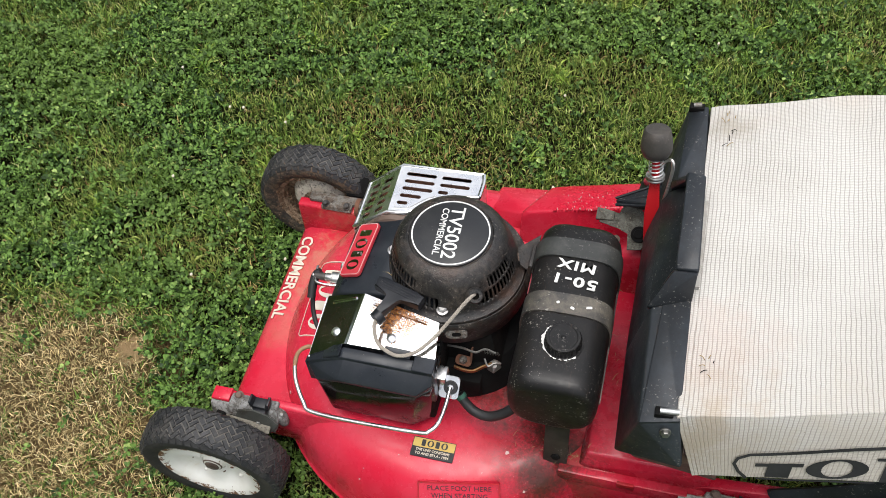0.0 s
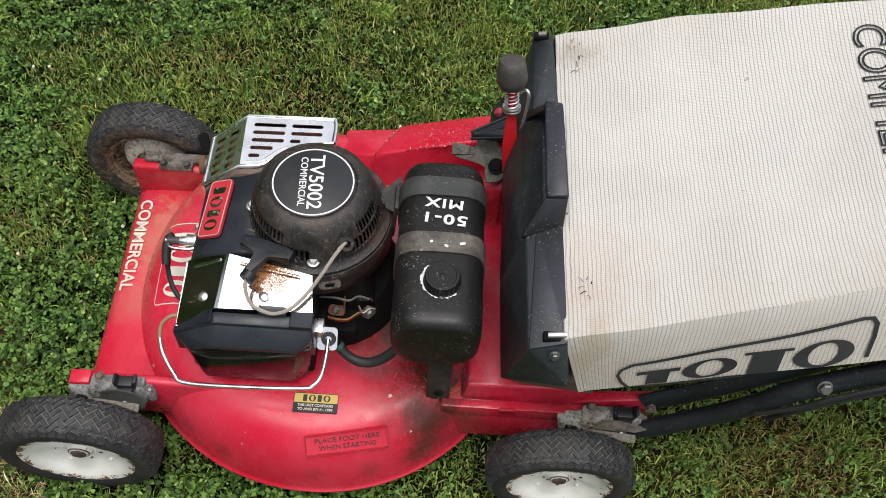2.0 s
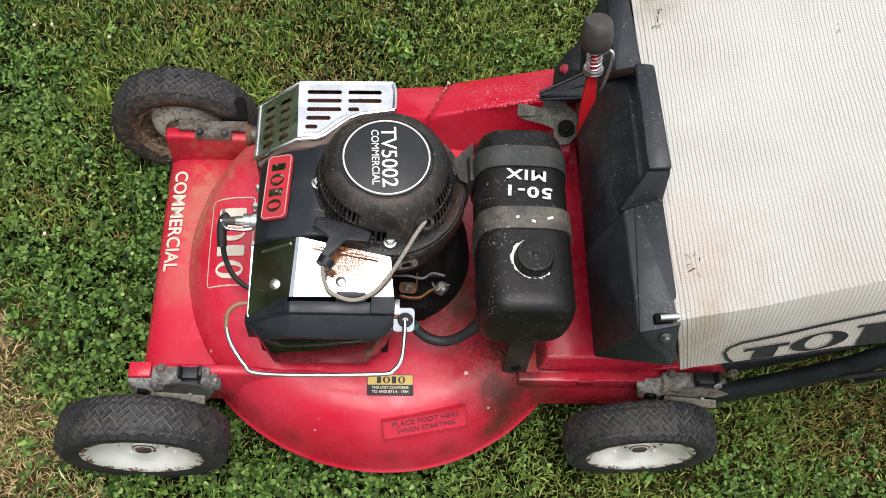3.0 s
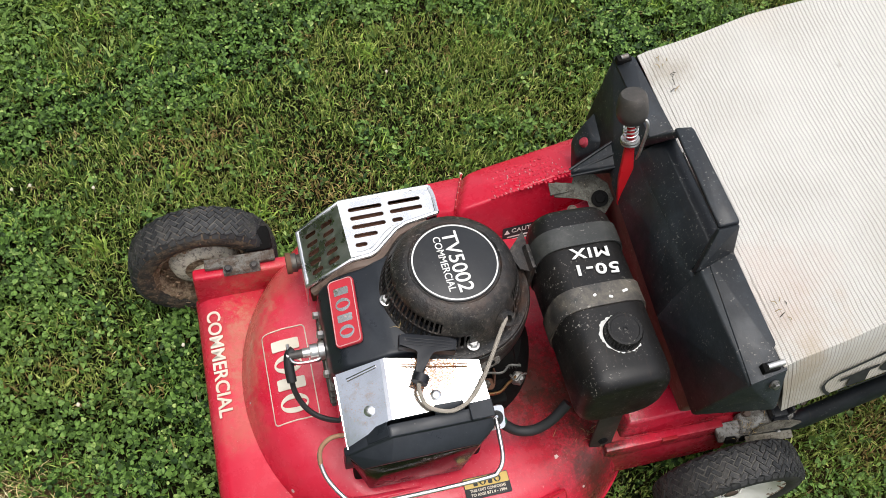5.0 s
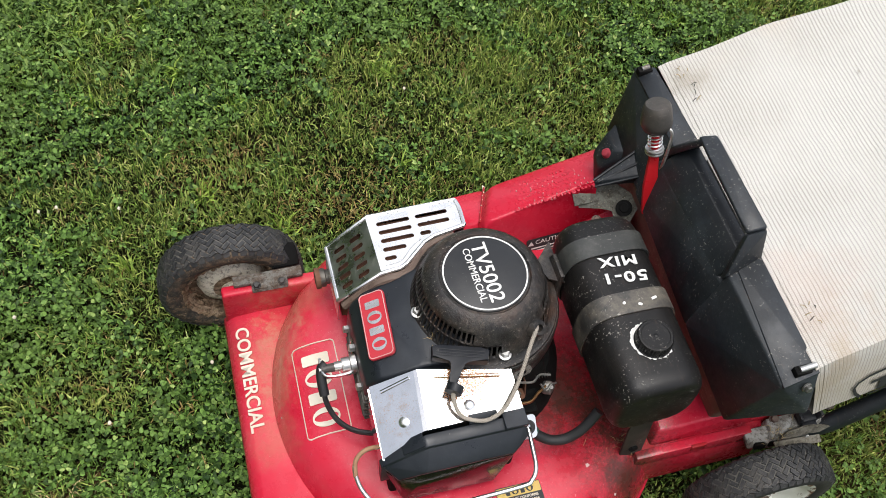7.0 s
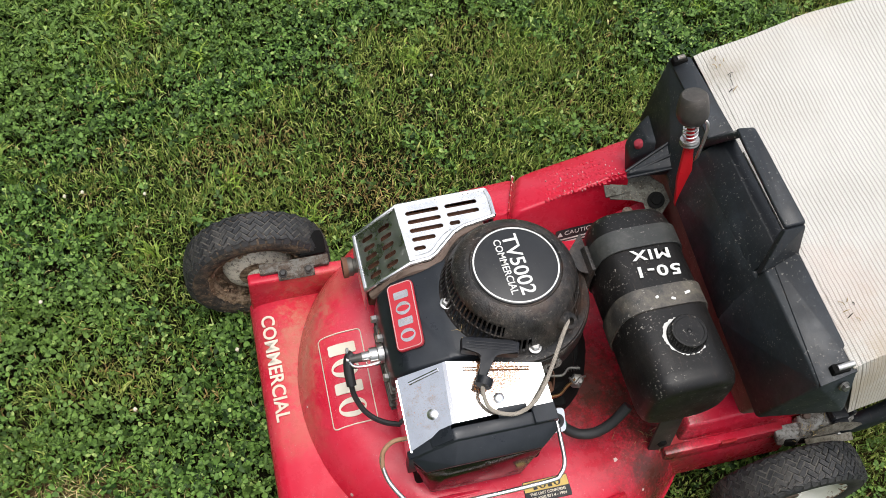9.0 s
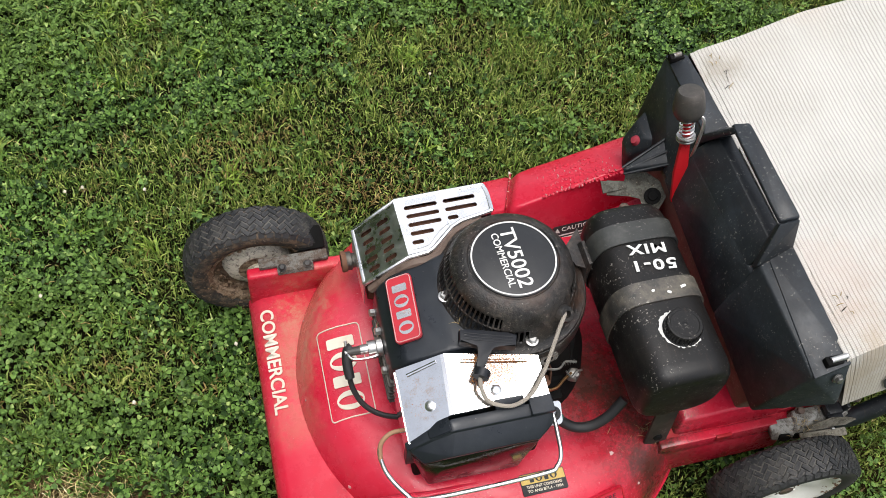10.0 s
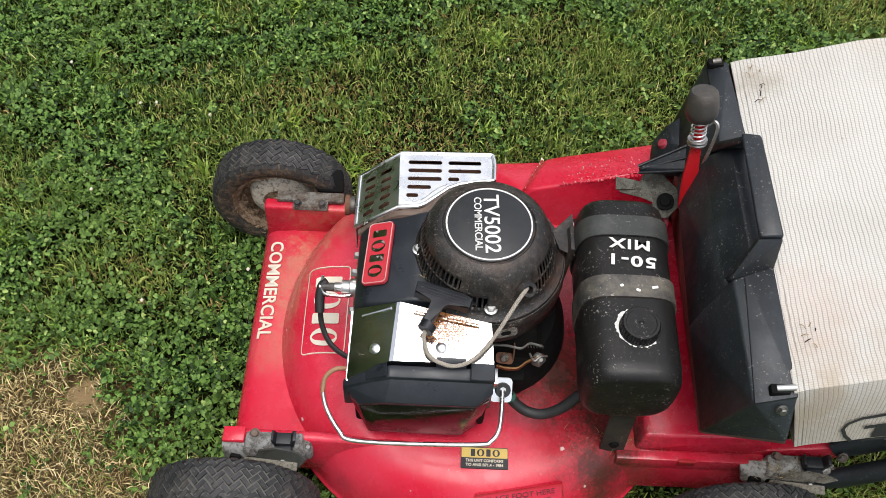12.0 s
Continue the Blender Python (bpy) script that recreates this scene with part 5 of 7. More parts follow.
# ---------------------------------------------------------------- air cleaner
def air_cleaner():
    top = new("air_cleaner")
    top.parent = MOWER
    top["label"] = "black air cleaner box under a bright metal sheet"
    # bent bright sheet: sloping part and level part
    one = bmesh.new()
    rows = [[(0.139, -0.058, 0.2825), (0.137, -0.142, 0.2700)], [(0.190, -0.060, 0.3070), (0.185, -0.130, 0.2960)], [(0.194, -0.060, 0.3085), (0.190, -0.130, 0.2975)], [(0.299, -0.086, 0.3130), (0.303, -0.128, 0.2960)]]
    grid = []
    for a, b in rows:
        grid.append([one.verts.new(Vector(a).lerp(Vector(b), t)) for t in (0, 0.33, 0.66, 1)])
    for p, q in zip(grid, grid[1:]):
        for i in range(3):
            one.faces.new((p[i], q[i], q[i + 1], p[i + 1]))
    # edges folded down
    for chain, drop in (([g[0] for g in grid], 0.02), ([g[3] for g in grid], 0.02), (grid[0], 0.03), (grid[-1], 0.03)):
        low = [one.verts.new(v.co - Vector((0, 0, drop))) for v in chain]
        for i in range(len(chain) - 1):
            one.faces.new((chain[i], chain[i + 1], low[i + 1], low[i]))
    bmesh.ops.recalc_face_normals(one, faces=one.faces)
    bmesh.ops.solidify(one, geom=one.faces[:], thickness=0.0012)
    sheet = on_mower("bright_sheet", one, CHROME_RUST, top, "bright metal sheet peppered with rust", 3)
    # stiffening beads, rivets, side sheet
    on_mower("bead", tube([(0.150, -0.069, 0.2868), (0.184, -0.066, 0.3032)], 0.0021, 8, None, 2), CHROME_RUST, sheet)
    on_mower("bead", tube([(0.210, -0.073, 0.3085), (0.285, -0.089, 0.3115)], 0.0021, 8, None, 2), CHROME_RUST, sheet)
    for x, y, z, nx in ((0.167, -0.112, 0.2906, -0.45), (0.243, -0.113, 0.3022, 0.0)):
        m = Matrix.Translation((x, y, z)) @ Vector((nx, -0.15, 1)).to_track_quat("Z", "Y").to_matrix().to_4x4()
        on_mower("rivet", lathe([(0, 0.0022), (0.003, 0.002), (0.005, 0.0008), (0.0062, 0.0), (0.0062, -0.001)], 18, m), CHROME, sheet)
    on_mower("side_sheet", hull([(0.1365, -0.06, 0.2815), (0.1365, -0.143, 0.2685), (0.1375, -0.06, 0.22), (0.1375, -0.143, 0.20), (0.1385, -0.06, 0.2815), (0.1385, -0.143, 0.2685), (0.1395, -0.06, 0.22), (0.1395, -0.143, 0.20)]), CHROME_RUST, sheet)
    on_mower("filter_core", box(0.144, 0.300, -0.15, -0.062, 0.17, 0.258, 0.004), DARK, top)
    # moulded black cover: rim band, upper facets, lower facets
    rim = [(0.133, -0.139, 0.264), (0.162, -0.138, 0.280), (0.186, -0.1335, 0.2945), (0.304, -0.1335, 0.2935), (0.304, -0.147, 0.290), (0.186, -0.147, 0.291), (0.160, -0.147, 0.280), (0.133, -0.149, 0.264), (0.133, -0.138, 0.22), (0.304, -0.135, 0.22), (0.304, -0.149, 0.22), (0.133, -0.150, 0.22)]
    cov = on_mower("filter_cover", hull(rim, 0.0022, 2), BLACK_COVER, top, "black moulded filter cover")
    up = [(0.135, -0.147, 0.262), (0.162, -0.145, 0.278), (0.188, -0.145, 0.2885), (0.303, -0.145, 0.2875), (0.151, -0.163, 0.2500), (0.182, -0.167, 0.2650), (0.285, -0.167, 0.2645), (0.3038, -0.155, 0.2760)]
    on_mower("cover_face", hull(up + [(x, y + 0.001, z - 0.006) for x, y, z in up], 0.0011, 2), BLACK_COVER, cov, "dull black upper facets")
    bowl = [(0.138, -0.10, 0.25), (0.302, -0.10, 0.262), (0.138, -0.150, 0.25), (0.302, -0.155, 0.262), (0.1525, -0.1625, 0.244), (0.182, -0.1665, 0.2585), (0.285, -0.1665, 0.258), (0.160, -0.163, 0.168), (0.272, -0.164, 0.168), (0.294, -0.148, 0.168), (0.148, -0.135, 0.168), (0.148, -0.11, 0.168), (0.295, -0.11, 0.168)]
    on_mower("filter_bowl", hull(bowl, 0.0016, 2), BOWL_GLOSS, cov, "glossy black lower bowl")
    # moulded tabs that hook over the sheet
    left = [(x, y, z + dz) for x, z in ((0.159, 0.2802), (0.183, 0.2942)) for y in (-0.1300, -0.1470) for dz in (-0.004, 0.0016)]
    on_mower("cover_clip", hull(left, 0.0009, 1), BLACK_COVER, cov)
    on_mower("cover_clip", box(0.277, 0.3045, -0.1485, -0.1255, 0.289, 0.2958, 0.0009, 1), BLACK_COVER, cov)
    on_mower("cover_tongue", hull([(0.238, -0.1235, 0.3005), (0.272, -0.1240, 0.3000), (0.238, -0.134, 0.2965), (0.272, -0.134, 0.2960), (0.238, -0.134, 0.292), (0.272, -0.134, 0.292)], 0.0006, 1), BLACK_COVER, cov)
    # pipe bracket with the white wire guard passing through it
    br = on_mower("guard_bracket", prism(rounded(0.026, 0.030, 0.005, 3), -0.001, 0.001, 0, frame_of((0.317, -0.128, 0.2285), (1, 0, 0), (0, 0.75, 0.66))), CHROME, top, "bright bracket with a rubber grommet")
    on_mower("grommet", lathe([(0.004, 0.003), (0.0085, 0.003), (0.0095, 0.0), (0.004, 0.0)], 18, Matrix.Translation((0.319, -0.129, 0.2295)) @ Matrix.Rotation(radians(37), 4, "X"), None, None, True), HOSE, br)
    on_mower("bracket_tail", box(0.298, 0.312, -0.128, -0.108, 0.22, 0.245, 0.001), CHROME, br)
    wire = [(0.140, -0.118, 0.246), (0.122, -0.117, 0.243), (0.109, -0.124, 0.234), (0.106, -0.136, 0.222), (0.112, -0.155, 0.210), (0.128, -0.177, 0.200), (0.142, -0.187, 0.199), (0.20, -0.192, 0.207), (0.29, -0.194, 0.219), (0.306, -0.190, 0.222), (0.315, -0.176, 0.224), (0.318, -0.150, 0.226), (0.3185, -0.130, 0.231)]
    g = on_mower("wire_guard", tube(wire, 0.0027, 10), WHITE_WIRE, top, "bright bent wire guard, rusted at one end")
    on_mower("rusted_end", tube([(0.141, -0.1178, 0.2462), *wire[1:4], (0.1062, -0.1365, 0.2216)], 0.00285, 10), WIRE_RUST, g)


air_cleaner()


# ---------------------------------------------------------------- starter grip and rope
def starter_rope():
    grip = new("starter_grip")
    grip.parent = MOWER
    grip["label"] = "black T-shaped starter grip on a grey rope"
    a, b = Vector((0.213, -0.054, 0.331)), Vector((0.273, -0.071, 0.328))
    d = (b - a).normalized()
    m = frame_of((a + b) / 2, d, Vector((0.25, 1, 0.1)))
    bar = [(-0.032, -0.008), (-0.033, 0.006), (-0.022, 0.009), (0, 0.0075), (0.022, 0.009), (0.033, 0.006), (0.032, -0.008), (0.008, -0.009), (0.0035, -0.013), (0.0005, -0.026), (-0.003, -0.038), (-0.0145, -0.038), (-0.0110, -0.026), (-0.0085, -0.013), (-0.012, -0.009)]
    bm = prism(bar, -0.007, 0.007, 0.002, m, None, 2)
    on_mower("grip_bar", bm, BLACK, grip, "black moulded T-shaped grip")
    for gy in (-0.0045, -0.001, 0.0025):
        on_mower("grip_rib", prism(rounded(0.056, 0.0011, 0.0005, 2), 0, 0.0007, 0.0002, m @ Matrix.Translation((0, gy, 0.0068))), BLACK, grip)
    on_mower("grip_collar", tube([(0.2285, -0.098, 0.329), (0.2235, -0.106, 0.328)], lambda t: 0.0095, 14, None, 2), BLACK, grip)
    rope = [(0.2245, -0.104, 0.3275), (0.223, -0.112, 0.322), (0.228, -0.124, 0.308), (0.240, -0.131, 0.302), (0.258, -0.135, 0.301), (0.278, -0.129, 0.306), (0.296, -0.112, 0.314), (0.312, -0.090, 0.325), (0.326, -0.069, 0.336), (0.3345, -0.0575, 0.3415), (0.337, -0.052, 0.339)]
    path = smooth_path(rope, 20)
    core = tube(path, 0.0021, 8, None, 1, 1.0, False)
    r = on_mower("rope", core, ROPE, grip, "frayed grey braided rope")
    twist = []
    for i, p in enumerate(path):
        t = (path[min(i + 1, len(path) - 1)] - path[max(i - 1, 0)]).normalized()
        s = t.cross(Vector((0, 0, 1))).normalized()
        u = s.cross(t)
        twist.append((p, s, u))
    bm = None
    for k in range(3):
        line = [p + 0.0015 * (math.cos(i * 1.2 + k * 2.09) * s + math.sin(i * 1.2 + k * 2.09) * u) for i, (p, s, u) in enumerate(twist)]
        bm = tube(line, 0.0012, 5, bm, 1, 1.0, False)
    on_mower("rope_twist", bm, ROPE, r)


starter_rope()


# ---------------------------------------------------------------- linkage and fuel hose
def linkage():
    link = new("throttle_linkage")
    link.parent = MOWER
    link["label"] = "rusty carburettor linkage with small springs"
    bm = tube([(0.302, -0.074, 0.238), (0.322, -0.075, 0.240), (0.340, -0.078, 0.240), (0.352, -0.070, 0.238), (0.366, -0.072, 0.236)], 0.0016, 6)
    on_mower("rod", bm, ZINC, link)
    on_mower("lever", tube([(0.313, -0.089, 0.211), (0.326, -0.0915, 0.211), (0.339, -0.0905, 0.211), (0.350, -0.083, 0.213), (0.362, -0.077, 0.215)], 0.0036, 8, None, 6, 0.55), BRASS_RUST, link, "golden-brown rusty lever")
    base = frame_of((0.323, -0.078, 0.2115), (1, -0.1, 0.03), (0.1, 1, 0.5))
    on_mower("lever_plate", prism(rounded(0.022, 0.014, 0.005, 4), -0.0012, 0.0012, 0.0004, base), RUST, link)
    bm = hull([(0.3325, -0.081, 0.211), (0.3345, -0.081, 0.211), (0.3325, -0.072, 0.211), (0.3345, -0.072, 0.211), (0.3325, -0.074, 0.233), (0.3345, -0.074, 0.233), (0.3325, -0.066, 0.231), (0.3345, -0.066, 0.231)], 0.0004)
    on_mower("stop_tab", bm, RUST, link, "reddish rusty stop tab")
    bm = hull([(0.354, -0.078, 0.210), (0.362, -0.068, 0.212), (0.372, -0.071, 0.213), (0.375, -0.079, 0.212), (0.366, -0.088, 0.209), (0.356, -0.084, 0.208), (0.357, -0.077, 0.217), (0.364, -0.071, 0.218), (0.372, -0.076, 0.218), (0.365, -0.084, 0.216)], 0.001)
    on_mower("governor_lug", bm, ZINC, link, "dusty steel governor lug")
    coil = [(0.349 + 0.0009 * k, -0.067 + 0.0024 * math.cos(1.6 * k), 0.226 + 0.0024 * math.sin(1.6 * k)) for k in range(24)]
    on_mower("spring", tube(coil, 0.0006, 5, None, 2), STEEL_GREY, link)
    mower_bolt("bolt", (0.323, -0.078, 0.213), (-0.1, -0.5, 1), 0.0058, 0.005, STRAP_STEEL, link)
    mower_bolt("bolt", (0.367, -0.080, 0.2165), (-0.1, -0.6, 1), 0.0036, 0.004, ZINC, link)
    on_mower("carburettor", box(0.306, 0.350, -0.098, -0.05, 0.150, 0.192, 0.005), DARK, link, "near-black carburettor body")
    on_mower("pull_wire", tube([(0.352, -0.078, 0.228), (0.358, -0.085, 0.222), (0.366, -0.080, 0.224), (0.374, -0.078, 0.222)], 0.0015, 6), ZINC, link)
    hose = [(0.328, -0.124, 0.206), (0.338, -0.131, 0.196), (0.353, -0.138, 0.190), (0.372, -0.141, 0.192), (0.392, -0.138, 0.206), (0.412, -0.128, 0.226)]
    h = on_mower("fuel_hose", tube(hose, 0.0066, 12), HOSE, link, "black rubber fuel hose")
    on_mower("hose_clip", tube([(0.3285, -0.1245, 0.2055), (0.332, -0.1268, 0.2018)], 0.0074, 14, None, 2), HOSE_GREEN, h, "faded green hose clip")


linkage()


# ---------------------------------------------------------------- fuel tank
def tank_section(scale=1.0, n=40):
    """Cross-section of the tank in x and z: square shoulders, a rounder belly."""
    out = []
    for i in range(n):
        a = 2 * math.pi * i / n
        c, s = math.cos(a), math.sin(a)
        if s >= 0:
            out.append((0.0545 * scale * math.copysign(abs(c) ** 0.53, c), 0.0590 * scale * s ** 0.56))
        else:
            out.append((0.0545 * scale * math.copysign(abs(c) ** 0.62, c), -0.0500 * scale * (-s) ** 0.75))
    return out


def fuel_tank():
    tank = new("fuel_tank")
    tank.parent = MOWER
    tank["label"] = "black plastic fuel tank strapped across the deck"
    cx, cz = 0.4525, 0.297
    stations = [(-0.167, 0.76), (-0.1655, 0.87), (-0.161, 0.945), (-0.154, 0.985), (-0.144, 1.0), (0.050, 0.985), (0.062, 0.95), (0.070, 0.87), (0.075, 0.74), (0.0765, 0.55)]
    one = bmesh.new()
    rings = []
    for y, s in stations:
        rings.append([one.verts.new((cx + x, y, cz + z)) for x, z in tank_section(s)])
    n = len(rings[0])
    for a, b in zip(rings, rings[1:]):
        for i in range(n):
            one.faces.new((a[i], a[(i + 1) % n], b[(i + 1) % n], b[i]))
    one.faces.new(rings[0][::-1])
    one.faces.new(rings[-1])
    body = on_mower("tank_body", one, TANK, tank, "scuffed black plastic tank", 50)
    for x in (cx + 0.0548,):
        on_mower("mould_seam", box(x - 0.0012, x + 0.0012, -0.145, 0.055, 0.2935, 0.2965, 0.0006), STRAP, body, "pale scuffed mould seam")
    for k, (y0, y1) in enumerate(((0.014, 0.042), (-0.068, -0.040))):
        one = bmesh.new()
        loops = [[one.verts.new((cx + x, y, cz + z)) for x, z in tank_section(s)] for y, s in ((y0, 1.0), (y0, 1.035), (y1, 1.035), (y1, 1.0))]
        for a, b in zip(loops, loops[1:]):
            for i in range(n):
                one.faces.new((a[i], a[(i + 1) % n], b[(i + 1) % n], b[i]))
        on_mower("tank_strap", one, (STRAP_DARK, STRAP)[k], tank, ("dark grey strap round the tank", "pale scuffed strap round the tank")[k], 40)
    # paint dabs on the near strap
    rng = random.Random(2)
    for x, w in ((-0.012, 0.004), (0.006, 0.005), (0.024, 0.010)):
        m = Matrix.Translation((cx + x, -0.057 + rng.uniform(-0.003, 0.003), cz + 0.0612 - 0.002 * (x / 0.03) ** 2))
        on_mower("paint_dab", prism(rounded(w, 0.0032, 0.0012, 3), -0.002, 0.0006, 0, m @ Matrix.Rotation(rng.uniform(-0.5, 0.5), 4, "Z")), WHITE, tank)
    # filler cap and worn paint round its neck
    at = Matrix.Translation((0.4555, -0.107, 0.3545))
    prof = [(0.0, 0.0150), (0.0160, 0.0150), (0.0168, 0.0156), (0.0196, 0.0154), (0.0206, 0.0138), (0.0209, 0.003), (0.0222, 0.002), (0.0222, -0.002), (0.0, -0.002)]
    cap = on_mower("filler_cap", lathe(prof, 72, at, None, lambda a, r, z: (r + (0.0006 * math.cos(36 * a) if 0.02 < r < 0.0212 else 0), z)), TANK, tank, "ribbed black filler cap", 25)
    on_mower("cap_boss", lathe([(0, 0.0160), (0.002, 0.0158), (0.003, 0.0148)], 18, at), TANK, cap)
    ring = bmesh.new()
    rr = random.Random(9)
    inner, outer = [], []
    for i in range(49):
        a = radians(70 + 250 * i / 48)
        r1 = 0.0222 + 0.0026 * rr.random() + 0.0032 * math.exp(-((i - 13) / 10) ** 2)
        inner.append(ring.verts.new((0.4555 + 0.021 * math.cos(a), -0.107 + 0.021 * math.sin(a), 0.3568)))
        outer.append(ring.verts.new((0.4555 + r1 * math.cos(a), -0.107 + r1 * math.sin(a), 0.3555)))
    for i in range(48):
        ring.faces.new((inner[i], inner[i + 1], outer[i + 1], outer[i]))
    on_mower("worn_neck_ring", ring, WHITE, cap, "white worn paint round the filler neck")
    on_mower("filler_neck", lathe([(0.0235, 0.0012), (0.024, -0.002), (0.022, -0.006)], 40, at), TANK, cap)
    # hand-painted words
    m = frame_of((0.4535, -0.0100, 0.3568), (-1, 0.08, 0), (-0.08, -1, 0))
    bm = lettering("50-1", 0.0195, m @ Matrix.Translation((-0.002, 0.0100, 0)), 0.051, 0.0006, 0.00045, None, 0.0, 1.15)
    bm = lettering("MIX", 0.0185, m @ Matrix.Translation((0.0, -0.0125, 0)), 0.047, 0.0006, 0.00045, bm, 0.0, 1.15)
    for one in islands(bm):
        on_mower("painted_letter", one, WHITE, tank, "white hand-painted letter")
    # cradle: side bracket to the engine, near foot
    bm = hull([(0.392, 0.012, 0.325), (0.392, 0.046, 0.325), (0.385, 0.06, 0.27), (0.385, 0.005, 0.27), (0.397, 0.012, 0.325), (0.397, 0.046, 0.325), (0.392, 0.06, 0.27), (0.392, 0.005, 0.27)], 0.001)
    on_mower("cradle_plate", bm, SHROUD, tank, "grimy steel cradle plate")
    bm = prism([(0.372, 0.045), (0.398, 0.072), (0.398, 0.01), (0.38, 0.02)], 0.311, 0.3135, 0)
    on_mower("cradle_arm", bm, SHROUD, tank)
    foot = on_mower("tank_foot", hull([(0.446, -0.148, 0.245), (0.477, -0.148, 0.245), (0.446, -0.151, 0.245), (0.477, -0.151, 0.245), (0.447, -0.160, 0.138), (0.478, -0.160, 0.138), (0.447, -0.164, 0.138), (0.478, -0.164, 0.138)], 0.001), FOOT_STEEL, tank, "grimy steel tank foot")
    on_mower("foot_flange", box(0.447, 0.478, -0.161, -0.138, 0.1365, 0.1415, 0.001), FOOT_STEEL, foot)
    mower_bolt("nut", (0.463, -0.1605, 0.156), (0, -1, 0.1), 0.0065, 0.004, DARK, foot, "dark greasy nut", 0.0085)


fuel_tank()


# ---------------------------------------------------------------- rear lever, latch and flap
def traction_lever():
    lev = new("traction_lever")
    lev.parent = MOWER
    lev["label"] = "red lever with a spring and worn black knob"
    base, top = Vector((0.533, 0.086, 0.318)), Vector((0.5295, 0.110, 0.412))
    bm = hull([base + Vector((dx, dy, 0)) for dx in (-0.005, 0.007) for dy in (-0.003, 0.003)] + [base.lerp(top, 0.45) + Vector((dx, dy, 0)) for dx in (-0.008, 0.011) for dy in (-0.003, 0.003)] + [top + Vector((dx, dy, 0)) for dx in (-0.0055, 0.0055) for dy in (-0.003, 0.003)], 0.0012)
    on_mower("lever_blade", bm, RED_LEVER, lev)
    axis = (Vector((0.5215, 0.131, 0.486)) - Vector((0.5295, 0.110, 0.412))).normalized()
    turn = axis.to_track_quat("Z", "Y").to_matrix().to_4x4()
    at = Matrix.Translation(top) @ turn
    on_mower("lever_shaft", lathe([(0, 0.05), (0.0048, 0.05), (0.0048, -0.004), (0, -0.004)], 14, at), RED_LEVER, lev)
    for z in (0.0005, 0.0045):
        on_mower("washer", lathe([(0.0045, z), (0.0112, z), (0.0118, z + 0.0015), (0.0112, z + 0.003), (0.0045, z + 0.003)], 24, at, None, None, True), ALUMINIUM, lev, "bright washer")
    helix = [at @ Vector((0.0084 * math.cos(t), 0.0084 * math.sin(t), 0.008 + 0.024 * t / (2 * math.pi * 4.5))) for t in [2 * math.pi * 4.5 * i / 90 for i in range(91)]]
    on_mower("spring", tube(helix, 0.0010, 6, None, 1, 1.0, False), CHROME, lev, "bright coil spring")
    prof = [(0.0, 0.0), (0.011, 0.0), (0.0150, 0.003), (0.0188, 0.011), (0.0190, 0.018), (0.0172, 0.031), (0.0160, 0.0365), (0.0140, 0.039), (0.0, 0.0395)]
    on_mower("knob", lathe(prof, 28, Matrix.Translation(at @ Vector((0, 0, 0.032))) @ turn), KNOB, lev, "worn black rubber knob")
    on_mower("wire_hook", tube([(0.541, 0.100, 0.360), (0.5455, 0.106, 0.395), (0.548, 0.113, 0.432), (0.544, 0.119, 0.4405), (0.535, 0.119, 0.432)], 0.0021, 8), ALUMINIUM, lev, "bent steel rod hook")


traction_lever()


